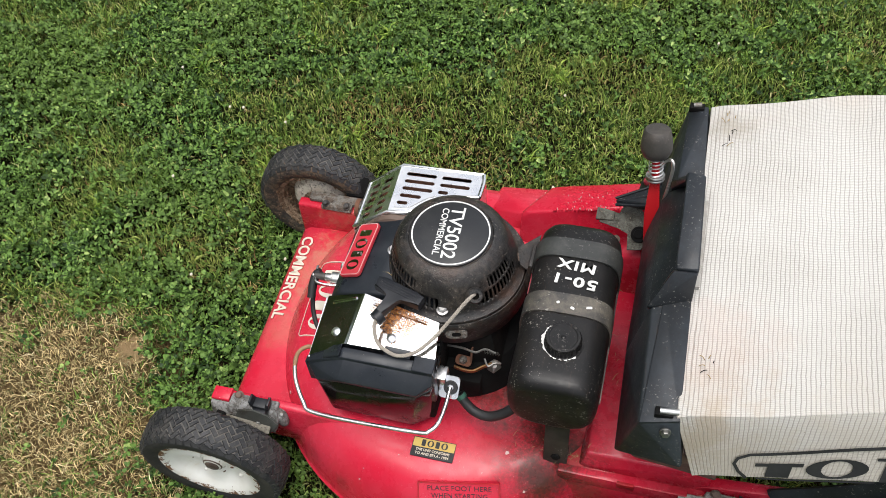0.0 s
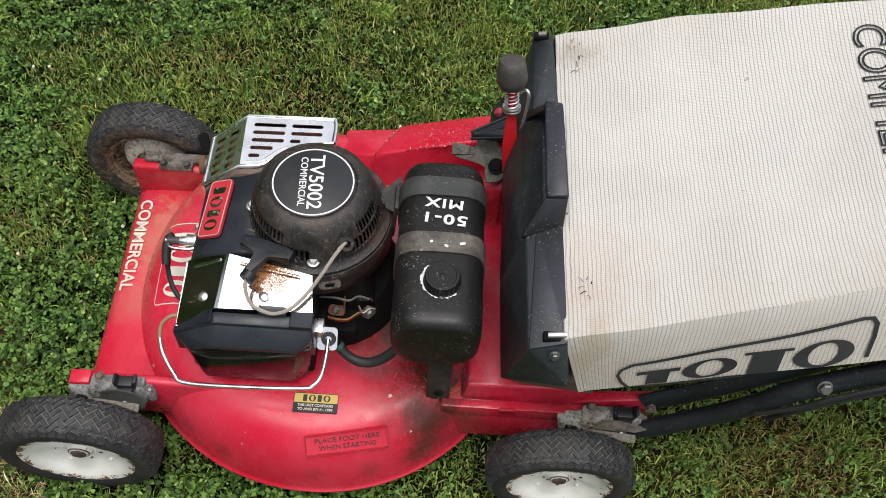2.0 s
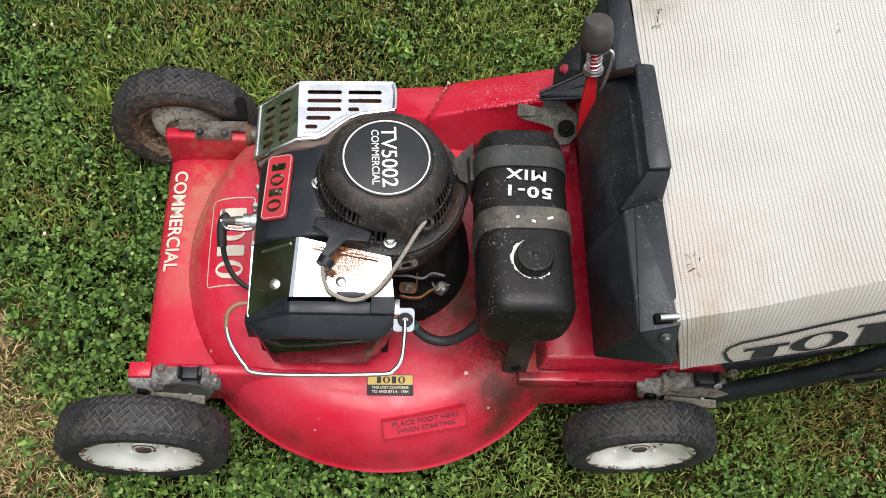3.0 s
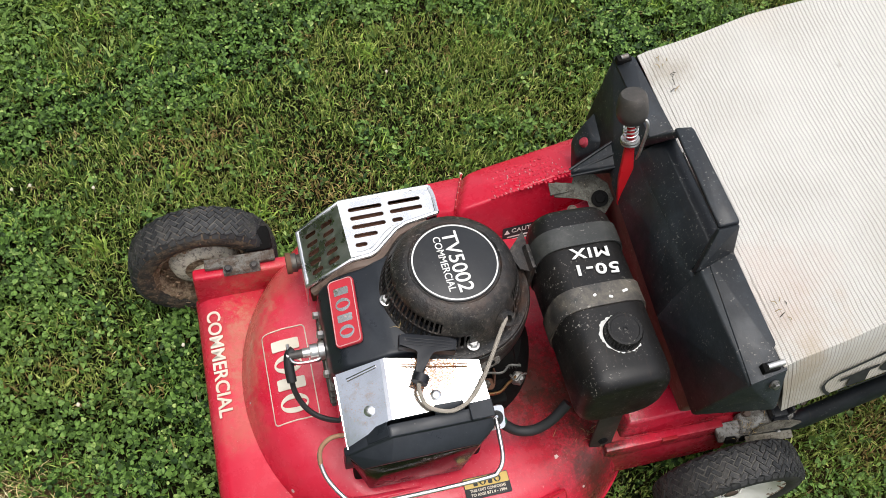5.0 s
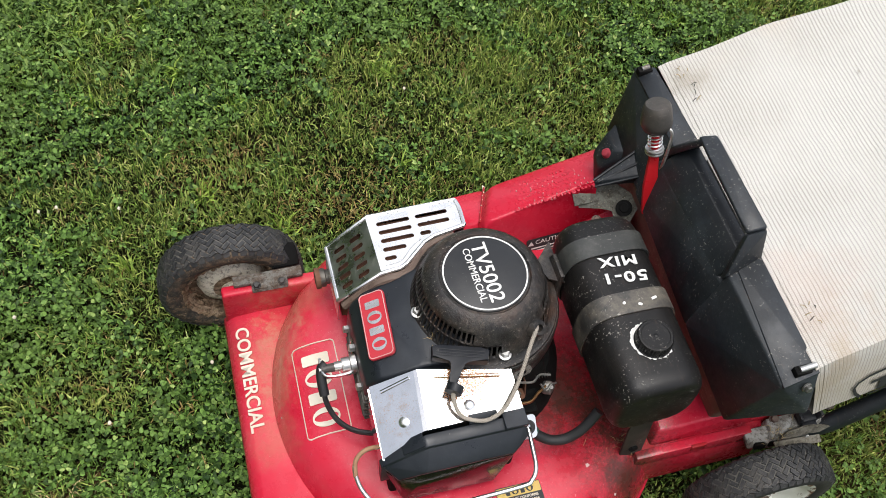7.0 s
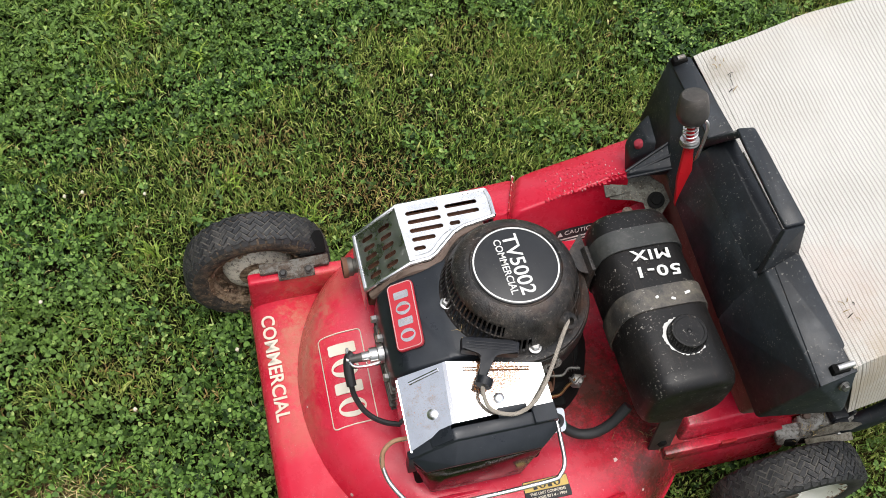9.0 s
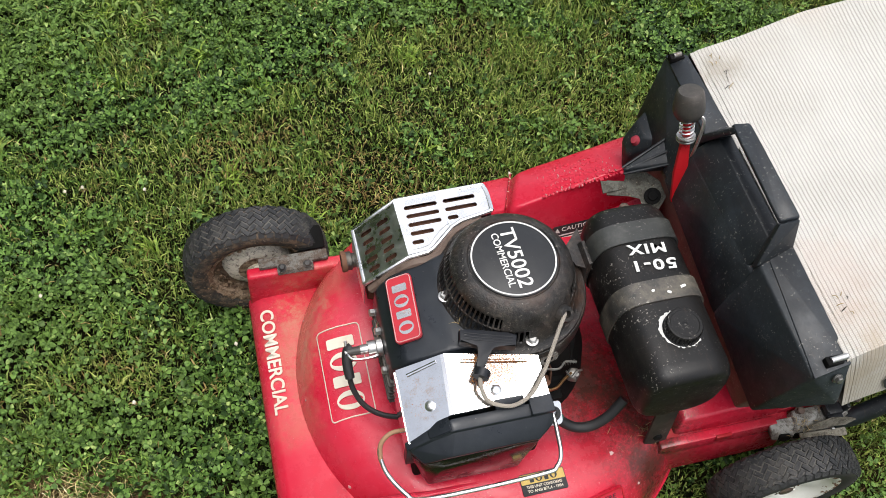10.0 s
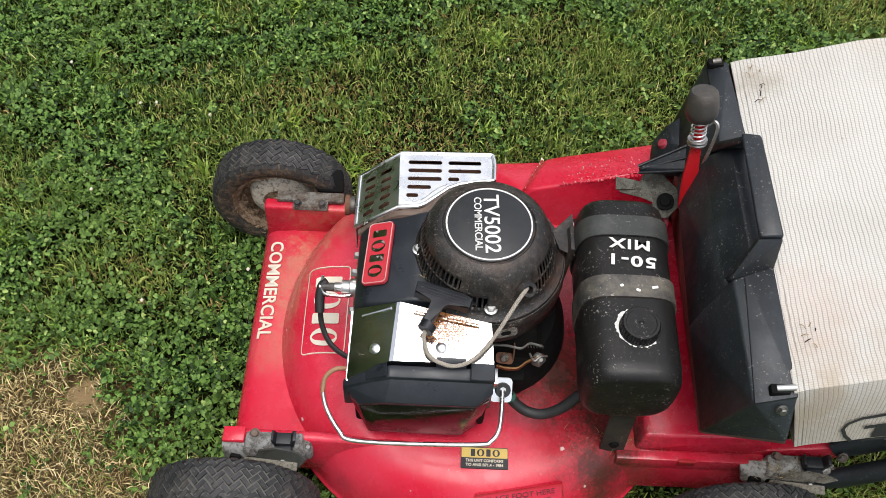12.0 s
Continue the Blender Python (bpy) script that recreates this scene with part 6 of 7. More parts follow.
def rear_latch():
    lat = new("latch_bracket")
    lat.parent = MOWER
    lat["label"] = "grey steel latch bracket with a pivot bolt"
    out = [(-0.050, 0.012), (-0.046, 0.02), (-0.024, 0.014), (-0.02, 0.026), (0.004, 0.024), (0.022, 0.006), (0.026, -0.016), (0.012, -0.032), (-0.006, -0.034), (-0.008, -0.012), (-0.022, -0.006), (-0.05, 0.0)]
    m = frame_of((0.516, 0.128, 0.290), (1, -0.12, 0.22), (0.1, 1, 0.5))
    on_mower("latch_plate", prism(out, -0.0015, 0.0015, 0.0005, m), GREY_DULL, lat)
    on_mower("latch_tab", prism([(-0.055, 0.003), (-0.055, 0.02), (-0.03, 0.016), (-0.03, 0.004)], -0.001, 0.004, 0.0005, m), GREY_DULL, lat)
    on_mower("pivot", lathe([(0, 0.008), (0.006, 0.008), (0.007, 0.006), (0.011, 0.005), (0.011, 0.0), (0, 0)], 22, m @ Matrix.Translation((0.008, -0.012, 0.001))), DARK, lat)
    bolt("bolt", (0.492 - 0.3, 0.121, 0.262), (-0.2, -0.3, 1), 0.0055, 0.004, GASKET, lat, "", 0.007)
    on_mower("mount", hull([(0.482, 0.135, 0.245), (0.535, 0.135, 0.27), (0.482, 0.110, 0.235), (0.535, 0.10, 0.255), (0.485, 0.13, 0.16), (0.535, 0.13, 0.16), (0.485, 0.105, 0.16), (0.535, 0.10, 0.16)], 0.003), RED, lat)
    flap = on_mower("flap_arm", hull([(0.484, 0.147, 0.318), (0.486, 0.142, 0.312), (0.556, 0.165, 0.352), (0.556, 0.125, 0.345), (0.556, 0.165, 0.33), (0.556, 0.125, 0.325)], 0.002), BLACK_FRAME, lat, "black hinge flap")
    for a, b in (((0.4845, 0.1475, 0.3185), (0.556, 0.166, 0.3525)), ((0.486, 0.1415, 0.3125), (0.556, 0.124, 0.3455)), ((0.490, 0.1445, 0.3175), (0.556, 0.146, 0.3505))):
        on_mower("flap_rib", tube([a, b], 0.0019, 8, None, 2), BLACK_FRAME, flap)
    on_mower("flap_block", hull([(0.512, 0.185, 0.29), (0.556, 0.17, 0.33), (0.556, 0.235, 0.33), (0.515, 0.215, 0.29), (0.53, 0.19, 0.318), (0.53, 0.22, 0.318), (0.556, 0.17, 0.26), (0.556, 0.235, 0.25), (0.515, 0.19, 0.25)], 0.003), BLACK_FRAME, lat)
    on_mower("red_button", lathe([(0, 0.012), (0.005, 0.0105), (0.0075, 0.006), (0.0075, 0), (0.006, -0.014), (0, -0.014)], 16, Matrix.Translation((0.528, 0.195, 0.304)) @ Matrix.Rotation(radians(-50), 4, "Y")), PINK, lat, "faded red round button")


rear_latch()


# ---------------------------------------------------------------- handlebar ends
def handlebar():
    bar = new("handlebar")
    bar.parent = MOWER
    bar["label"] = "black tubular handlebar rising behind the rear wheel"
    for s in (-1, 1):
        lower = [(0.700, s * 0.178, 0.104), (0.735, s * 0.183, 0.124), (0.772, s * 0.184, 0.153), (0.853, s * 0.185, 0.232), (0.913, s * 0.186, 0.310), (1.15, s * 0.19, 0.50), (1.45, s * 0.19, 0.75)]
        on_mower("side_tube", tube(lower, lambda t: 0.0100 + 0.0060 * min(1.0, t / 0.22), 16, None, 8, 0.75), BLACK_FRAME, bar, "black handlebar tube, crimped at its foot")
        brace = [(0.738, s * 0.158, 0.158), (0.803, s * 0.161, 0.216), (0.882, s * 0.163, 0.297), (0.956, s * 0.165, 0.372), (1.10, s * 0.17, 0.47)]
        on_mower("brace", tube(brace, 0.021, 12, None, 6, 0.35), BLACK_FRAME, bar, "flat black brace")
        mower_bolt("bolt", (0.903, s * 0.197, 0.323), (0, s, 0.6), 0.0075, 0.007, ZINC, bar, "zinc bolt", 0.009)
        mower_bolt("bolt", (0.742, s * 0.170, 0.165), (0, s, 0.6), 0.0055, 0.004, STRAP_STEEL, bar, "", 0.007)
    for k, drop in enumerate((0.0, 0.014)):
        cable = [(0.850 + 0.02 * k, -0.199, 0.238 - drop), (0.890, -0.203, 0.275 - drop), (0.950, -0.204, 0.338 - drop), (1.2, -0.202, 0.53 - drop)]
        on_mower("control_cable", tube(cable, 0.0034, 8), HOSE, bar, "black control cable")
    # red tail of the deck that carries the tubes
    for s in (-1, 1):
        on_mower("tail_lug", hull([(0.64, s * 0.14, 0.14), (0.76, s * 0.145, 0.172), (0.64, s * 0.158, 0.14), (0.76, s * 0.16, 0.172), (0.64, s * 0.14, 0.09), (0.74, s * 0.145, 0.11), (0.64, s * 0.158, 0.09), (0.74, s * 0.16, 0.11)], 0.004), RED, bar)


handlebar()


# ---------------------------------------------------------------- grass catcher
CATCHER = thing("grass_catcher", "cream woven grass bag on a black plastic frame", "grass catcher", (0.58, 0.0, 0.3))


def on_catcher(name, bm, material, parent=None, label="", smooth=40, solid=0.0):
    bmesh.ops.translate(bm, vec=(-0.58, 0, -0.3), verts=bm.verts)
    return part(name, bm, material, parent or CATCHER, label, smooth, solid)


def catcher_frame():
    # front wall with the top strip; the middle is cut back for the grip
    near = [(0.549, -0.210, 0.402), (0.590, -0.206, 0.414), (0.532, -0.192, 0.280), (0.604, -0.222, 0.335), (0.546, -0.070, 0.410), (0.587, -0.060, 0.421), (0.528, -0.070, 0.300), (0.600, -0.070, 0.33)]
    far = [(0.561, 0.252, 0.404), (0.583, 0.240, 0.414), (0.542, 0.240, 0.300), (0.600, 0.250, 0.33), (0.556, 0.112, 0.412), (0.587, 0.112, 0.4175), (0.532, 0.112, 0.325), (0.600, 0.112, 0.33)]
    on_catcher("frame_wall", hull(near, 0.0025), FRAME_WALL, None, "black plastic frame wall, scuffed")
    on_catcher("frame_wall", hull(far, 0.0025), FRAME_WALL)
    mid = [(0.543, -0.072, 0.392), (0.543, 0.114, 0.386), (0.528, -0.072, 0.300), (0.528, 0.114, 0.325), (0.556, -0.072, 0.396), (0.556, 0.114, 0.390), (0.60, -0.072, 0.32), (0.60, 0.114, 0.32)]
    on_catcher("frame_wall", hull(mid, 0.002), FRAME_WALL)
    # flat strips along the top of the wall, in the frame's other tone
    for strip in ([(0.5500, -0.2105, 0.4035), (0.590, -0.2065, 0.4150), (0.5580, -0.062, 0.4148), (0.587, -0.060, 0.4225)], [(0.5605, 0.2525, 0.4050), (0.583, 0.2405, 0.4150), (0.5555, 0.110, 0.4130), (0.587, 0.112, 0.4185)]):
        on_catcher("top_strip", hull(strip + [(x, y, z - 0.004) for x, y, z in strip], 0.001, 2), BLACK_FRAME, None, "black plastic top strip, scuffed")
    # recess ledge, two cheeks and the raised grip bar
    on_catcher("recess_ledge", hull([(0.543, -0.062, 0.392), (0.566, -0.058, 0.4195), (0.543, 0.108, 0.386), (0.566, 0.104, 0.4195), (0.5835, -0.058, 0.4200), (0.5835, 0.104, 0.4200), (0.545, -0.062, 0.38), (0.5835, -0.062, 0.40), (0.545, 0.108, 0.375), (0.5835, 0.108, 0.40)], 0.0015), BLACK_FRAME, None)
    on_catcher("grip_cheek", hull([(0.541, -0.075, 0.412), (0.562, -0.052, 0.456), (0.588, -0.050, 0.456), (0.588, -0.064, 0.42), (0.541, -0.068, 0.40), (0.562, -0.046, 0.450), (0.588, -0.044, 0.450), (0.588, -0.056, 0.405), (0.55, -0.066, 0.39)], 0.0015), BLACK_FRAME)
    on_catcher("grip_cheek", hull([(0.550, 0.118, 0.405), (0.563, 0.082, 0.461), (0.583, 0.084, 0.461), (0.585, 0.116, 0.416), (0.550, 0.112, 0.395), (0.563, 0.077, 0.455), (0.583, 0.079, 0.455), (0.585, 0.110, 0.405)], 0.0015), BLACK_FRAME)
    bar = [(0.563, 0.088, 0.461), (0.585, 0.084, 0.463), (0.563, -0.047, 0.456), (0.589, -0.047, 0.458), (0.565, 0.088, 0.454), (0.585, 0.085, 0.449), (0.565, -0.048, 0.449), (0.589, -0.048, 0.444)]
    on_catcher("grip_bar", hull(bar, 0.0055, 4), BLACK_FRAME, None, "black moulded grip bar")
    # edge of the cloth that shows through the grip
    on_catcher("cloth_edge", hull([(0.584, -0.044, 0.4210), (0.594, -0.044, 0.4220), (0.584, 0.080, 0.4210), (0.594, 0.080, 0.4220), (0.584, -0.044, 0.417), (0.594, -0.044, 0.417), (0.584, 0.080, 0.417), (0.594, 0.080, 0.417)]), CANVAS)
    # spring pins at both ends of the strip
    for x, y, z, run in ((0.577, -0.199, 0.4155, 0.011), (0.572, 0.240, 0.4150, 0.002)):
        # solid near-black block in place of the shaded slot round the pin
        on_catcher("pin_slot_shade", box(x - 0.013, x + 0.006, y - 0.005, y + 0.005, z - 0.008, z + 0.0008, 0.001), DARK)
        on_catcher("frame_pin", tube([(x - 0.008, y, z + 0.0005), (x + run, y + 0.001, z + 0.002)], 0.0034, 12, None, 2), ZINC if run < 0.01 else ALUMINIUM, None, "bright steel pin")
    bolt("bolt", (0.578 - 0.58, -0.2135, 0.398 - 0.3), (0.1, -1, 0.35), 0.0045, 0.005, ZINC, CATCHER, "zinc bolt", 0.006)
    on_catcher("rear_door", hull([(0.536, -0.183, 0.295), (0.605, -0.205, 0.332), (0.556, -0.16, 0.20), (0.66, -0.17, 0.20), (0.540, 0.2, 0.312), (0.605, 0.22, 0.332), (0.556, 0.18, 0.20), (0.66, 0.18, 0.20)], 0.003), DOOR_LIT_BROWN, None, "brown discharge door behind the deck, skylight painted into its tone")


catcher_frame()


def bag_point(u, v):
    """u: metres back from the mouth; v: 0 at the far bottom, up and across the top, 1 at the near bottom."""
    back = u / 0.75
    x = 0.590 + u + 0.030 * max(0.0, (v - 0.8) / 0.2) * max(0.0, 1 - u / 0.10)
    ztop = 0.4165 + 0.002 * min(u / 0.01, 1.0) + 0.11 * back + 0.055 * math.sin(min(back * 1.6, 1.0) * math.pi / 2) * back
    far_y = 0.240 + 0.022 * min(1, back * 5) - 0.02 * back
    near_y = -0.203 + 0.15 * min(u, 0.36) + 0.03 * max(u - 0.36, 0)
    drop_far, drop_near = 0.10 - 0.03 * back, 0.096 - 0.033 * min(u, 0.4)
    out = 0.018 + 0.09 * min(u, 0.4)
    if v < 0.2:
        t = v / 0.2
        y, z = far_y + 0.03 * (1 - t), ztop - drop_far * (1 - t)
    elif v < 0.8:
        t = (v - 0.2) / 0.6
        y = far_y + (near_y - far_y) * t
        sag = 4 * t * (1 - t)
        z = ztop - 0.010 * sag * min(1, back * 4) + 0.006 * math.sin(t * 9 + back * 7) * back
    else:
        t = (v - 0.8) / 0.2
        y, z = near_y - out * t ** 0.8, ztop - drop_near * t
    wave = 0.002 * noise.noise((x * 9, y * 9, z * 9))
    return Vector((x, y + wave, z + wave))


def bag():
    one = bmesh.new()
    uvs = one.loops.layers.uv.new("cloth")
    cols = 60
    vs = sorted({0.2 * i / 8 for i in range(9)} | {0.2 + 0.6 * i / 36 for i in range(37)} | {0.8 + 0.2 * i / 12 for i in range(13)} | {0.205, 0.21, 0.795, 0.79})
    rows = []
    for i in range(cols + 1):
        u = 0.75 * i / cols - 0.004
        rows.append([one.verts.new(bag_point(u, v)) for v in vs])
    run = [0.0]
    for a, b in zip(rows[20], rows[20][1:]):
        run.append(run[-1] + (a.co - b.co).length)
    for i in range(cols):
        for j in range(len(vs) - 1):
            f = one.faces.new((rows[i][j], rows[i + 1][j], rows[i + 1][j + 1], rows[i][j + 1]))
            for loop, (p, q) in zip(f.loops, ((i, j), (i + 1, j), (i + 1, j + 1), (i, j + 1))):
                loop[uvs].uv = (0.75 * p / cols, run[q])
    # back and underside close the bag
    end = rows[-1]
    low = [one.verts.new(v.co + Vector((0.03, 0, -0.10))) for v in end]
    for j in range(len(vs) - 1):
        f = one.faces.new((end[j], low[j], low[j + 1], end[j + 1]))
    one.faces.new([r[0] for r in rows[::-1]] + [r[-1] for r in rows])
    body = on_catcher("bag_cloth", one, CANVAS, None, "cream woven bag cloth, stained, with faint ribs", 60)
    # hem along the mouth
    hem = [bag_point(0.006, v) + Vector((0, 0, 0.0002)) for v in vs]
    on_catcher("bag_hem", tube(hem, 0.0004, 6, None, 1, 1.0, False), CANVAS, body)
    # printed panel on the near side
    ink = bmesh.new()

    def flat(px, py):
        """Panel metres to the cloth: px back along the bag, py down its side."""
        a = bag_point(px, 0.8 + 0.2 * py)
        e = 0.01
        n = (bag_point(px + e, 0.8 + 0.2 * py) - a).cross(bag_point(px, 0.8 + 0.2 * min(py + 0.05, 1.0)) - a).normalized()
        if n.y > 0:
            n = -n
        return a + n * 0.0022

    def stroke(points, width):
        """A printed line of that width lying on the cloth."""
        path = [Vector(p) for p in points]
        left, right = [], []
        for i, p in enumerate(path):
            d = (path[min(i + 1, len(path) - 1)] - path[max(i - 1, 0)])
            d = Vector((d.x, d.y * 0.095)).normalized()
            s = Vector((-d.y, d.x / 0.095)) * width / 2
            left.append(ink.verts.new(flat(*(p + s))))
            right.append(ink.verts.new(flat(*(p - s))))
        for i in range(len(path) - 1):
            ink.faces.new((left[i], left[i + 1], right[i + 1], right[i]))

    def patch(x0, x1, y0, y1, hole=0.0):
        """A printed shape on the cloth: a block, or an oval ring when hole is given."""
        n = 24
        if hole:
            a = [ink.verts.new(flat((x0 + x1) / 2 + (x1 - x0) / 2 * math.cos(2 * math.pi * i / n), (y0 + y1) / 2 + (y1 - y0) / 2 * math.sin(2 * math.pi * i / n))) for i in range(n)]
            b = [ink.verts.new(flat((x0 + x1) / 2 + (x1 - x0) / 2 * hole * math.cos(2 * math.pi * i / n), (y0 + y1) / 2 + (y1 - y0) / 2 * 0.82 * math.sin(2 * math.pi * i / n))) for i in range(n)]
            for i in range(n):
                ink.faces.new((a[i], a[(i + 1) % n], b[(i + 1) % n], b[i]))
        else:
            k = 4
            g = [[ink.verts.new(flat(x0 + (x1 - x0) * i / k, y0 + (y1 - y0) * j / k)) for j in range(k + 1)] for i in range(k + 1)]
            for i in range(k):
                for j in range(k):
                    ink.faces.new((g[i][j], g[i + 1][j], g[i + 1][j + 1], g[i][j + 1]))

    top_line = [(0.072, 0.99), (0.060, 0.86), (0.054, 0.72), (0.058, 0.62), (0.072, 0.55)] + [(0.072 + 0.232 * i / 12, 0.55 - 0.23 * (i / 12) ** 1.3) for i in range(1, 13)] + [(0.313, 0.335), (0.319, 0.42), (0.321, 0.6), (0.321, 0.9)]
    stroke(top_line, 0.0046)
    for x0, x1, top, low, h in ((0.096, 0.120, 0.70, 0.95, 0), (0.133, 0.190, 0.63, 0.95, 0.5), (0.203, 0.235, 0.60, 0.98, 0), (0.246, 0.306, 0.56, 0.98, 0.5)):
        patch(x0, x1, top, low, h)
    patch(0.080, 0.130, 0.70, 0.76)
    patch(0.194, 0.244, 0.60, 0.645)
    stroke([(0.085, 0.985), (0.12, 0.99), (0.2, 0.993)], 0.003)
    on_catcher("printed_panel", ink, BLACK_INK, body, "black printed panel with the maker's mark", 60)
    # outlined word across the top, read from behind
    word = lettering("COMMERCIAL", 0.052, Matrix.Identity(4), 0.36, 0.0, 0.0, None, 0.0011)
    for v in word.verts:
        t = 0.2 + 0.6 * (0.5 + v.co.x / 0.44)
        v.co = bag_point(0.367 + v.co.y, t) + Vector((0, 0, 0.002 + v.co.z))
    on_catcher("outlined_word", word, BLACK_INK, body, "black outlined lettering on the cloth")
    # snagged threads and clippings by the mouth
    rng = random.Random(11)
    for i in range(16):
        u, v = rng.uniform(0.012, 0.035), rng.uniform(0.22, 0.30) if i < 10 else rng.uniform(0.7, 0.79)
        a = bag_point(u, v) + Vector((0, 0, 0.0015))
        b = a + Vector((rng.uniform(-0.007, 0.007), rng.uniform(-0.007, 0.007), rng.uniform(0.001, 0.004)))
        on_catcher("clipping", tube([a, (a + b) / 2 + Vector((0, 0, 0.002)), b], 0.0005, 4, None, 3), STRAW_BITS if i % 3 else DARK, body)


bag()


# ---------------------------------------------------------------- lawn
rs = np.random.RandomState(4)


def field(x, y, scale, seed):
    """Smooth random values between 0 and 1 over the plan."""
    table = np.random.RandomState(seed).rand(64, 64)
    fx, fy = x / scale + 20.0, y / scale + 20.0
    ix, iy = np.floor(fx).astype(int), np.floor(fy).astype(int)
    tx, ty = fx - ix, fy - iy
    tx, ty = tx * tx * (3 - 2 * tx), ty * ty * (3 - 2 * ty)
    g = lambda i, j: table[(ix + i) % 64, (iy + j) % 64]
    return (g(0, 0) * (1 - tx) + g(1, 0) * tx) * (1 - ty) + (g(0, 1) * (1 - tx) + g(1, 1) * tx) * ty


def spot(x, y, cx, cy, rx, ry):
    """1 inside an oval patch, falling to 0 at its ragged edge."""
    d = np.hypot((x - cx) / rx, (y - cy) / ry) + 0.5 * (field(x, y, 0.06, 31) - 0.5) + 0.3 * (field(x, y, 0.025, 32) - 0.5)
    return np.clip((1.15 - d) / 0.3, 0, 1)


def dry_share(x, y):
    return np.maximum.reduce([spot(x, y, -0.36, -0.205, 0.20, 0.185), 0.75 * spot(x, y, -0.20, -0.28, 0.13, 0.15), 0.7 * spot(x, y, -0.45, -0.14, 0.16, 0.11)])


def bare(x, y):
    return np.exp(-(((x - SPOT_X) / 0.024) ** 2 + ((y - SPOT_Y) / 0.022) ** 2))


def russet_share(x, y):
    return np.maximum.reduce([0.8 * spot(x, y, 0.965, -0.18, 0.10, 0.09), 0.6 * spot(x, y, 0.20, 0.41, 0.12, 0.07), 0.35 * spot(x, y, 0.0, 0.52, 0.12, 0.06)])


def clover_share(x, y):
    c = 0.62 * field(x, y, 0.17, 7) + 0.38 * field(x, y, 0.07, 8)
    # a strip of thin, yellower grass crosses the lawn behind the mower
    strip = np.exp(-(((y - 0.46 - 0.45 * (x - 0.1)) / 0.13) ** 2)) * np.clip((x + 0.25) / 0.2, 0, 1)
    left = np.clip((0.05 - x) / 0.3, 0, 1) * 0.15
    # thin grass round the rear wheel, broad-leaved grass far off in front
    trodden = np.exp(-(((x - 0.72) / 0.36) ** 2 + ((y + 0.27) / 0.2) ** 2))
    weeds = np.exp(-(((x + 0.35) / 0.28) ** 2 + ((y - 0.96) / 0.14) ** 2))
    return np.clip((c + left - 0.42 * strip - 0.18 * trodden - 0.32 * weeds - 0.33) / 0.26, 0, 1)


def sheet(name, verts, faces, material, label, category):
    """A mesh from arrays: verts (n, 3); faces (m, 3)."""
    mesh = bpy.data.meshes.new(name)
    mesh.vertices.add(len(verts))
    mesh.vertices.foreach_set("co", np.asarray(verts, np.float32).ravel())
    mesh.loops.add(faces.size)
    mesh.loops.foreach_set("vertex_index", faces.astype(np.int32).ravel())
    mesh.polygons.add(len(faces))
    mesh.polygons.foreach_set("loop_start", np.arange(0, faces.size, 3, dtype=np.int32))
    mesh.polygons.foreach_set("use_smooth", np.ones(len(faces), dtype=bool))
    mesh.update(calc_edges=True)
    mesh.materials.append(material)
    return tagged(new(name, mesh), label, category, kind="stuff")


def blades(x, y, length, width, lean, base=0.0):
    """Bent tapering blades, five corners and three triangles each."""
    n = len(x)
    head = rs.rand(n) * 2 * math.pi
    face = head + rs.normal(0, 0.9, n)
    dirx, diry = np.cos(head), np.sin(head)
    sx, sy = -np.sin(face), np.cos(face)
    out = np.zeros((n, 5, 3), np.float32)
    for k, (t, w) in enumerate(((0.0, 0.9), (0.55, 0.95), (1.0, 0.0))):
        run = length * lean * t ** 1.6
        rise = length * np.sqrt(np.clip(1 - (lean * t) ** 2, 0.05, 1)) * t * (1 - 0.25 * lean * t)
        px, py, pz = x + dirx * run, y + diry * run, base + rise
        if k < 2:
            for s in (0, 1):
                out[:, 2 * k + s] = np.stack([px + (2 * s - 1) * sx * width * w / 2, py + (2 * s - 1) * sy * width * w / 2, pz], 1)
        else:
            out[:, 4] = np.stack([px, py, pz], 1)
    tri = np.array([(0, 1, 3), (0, 3, 2), (2, 3, 4)])
    faces = (np.arange(n)[:, None, None] * 5 + tri).reshape(-1, 3)
    return out.reshape(-1, 3), faces


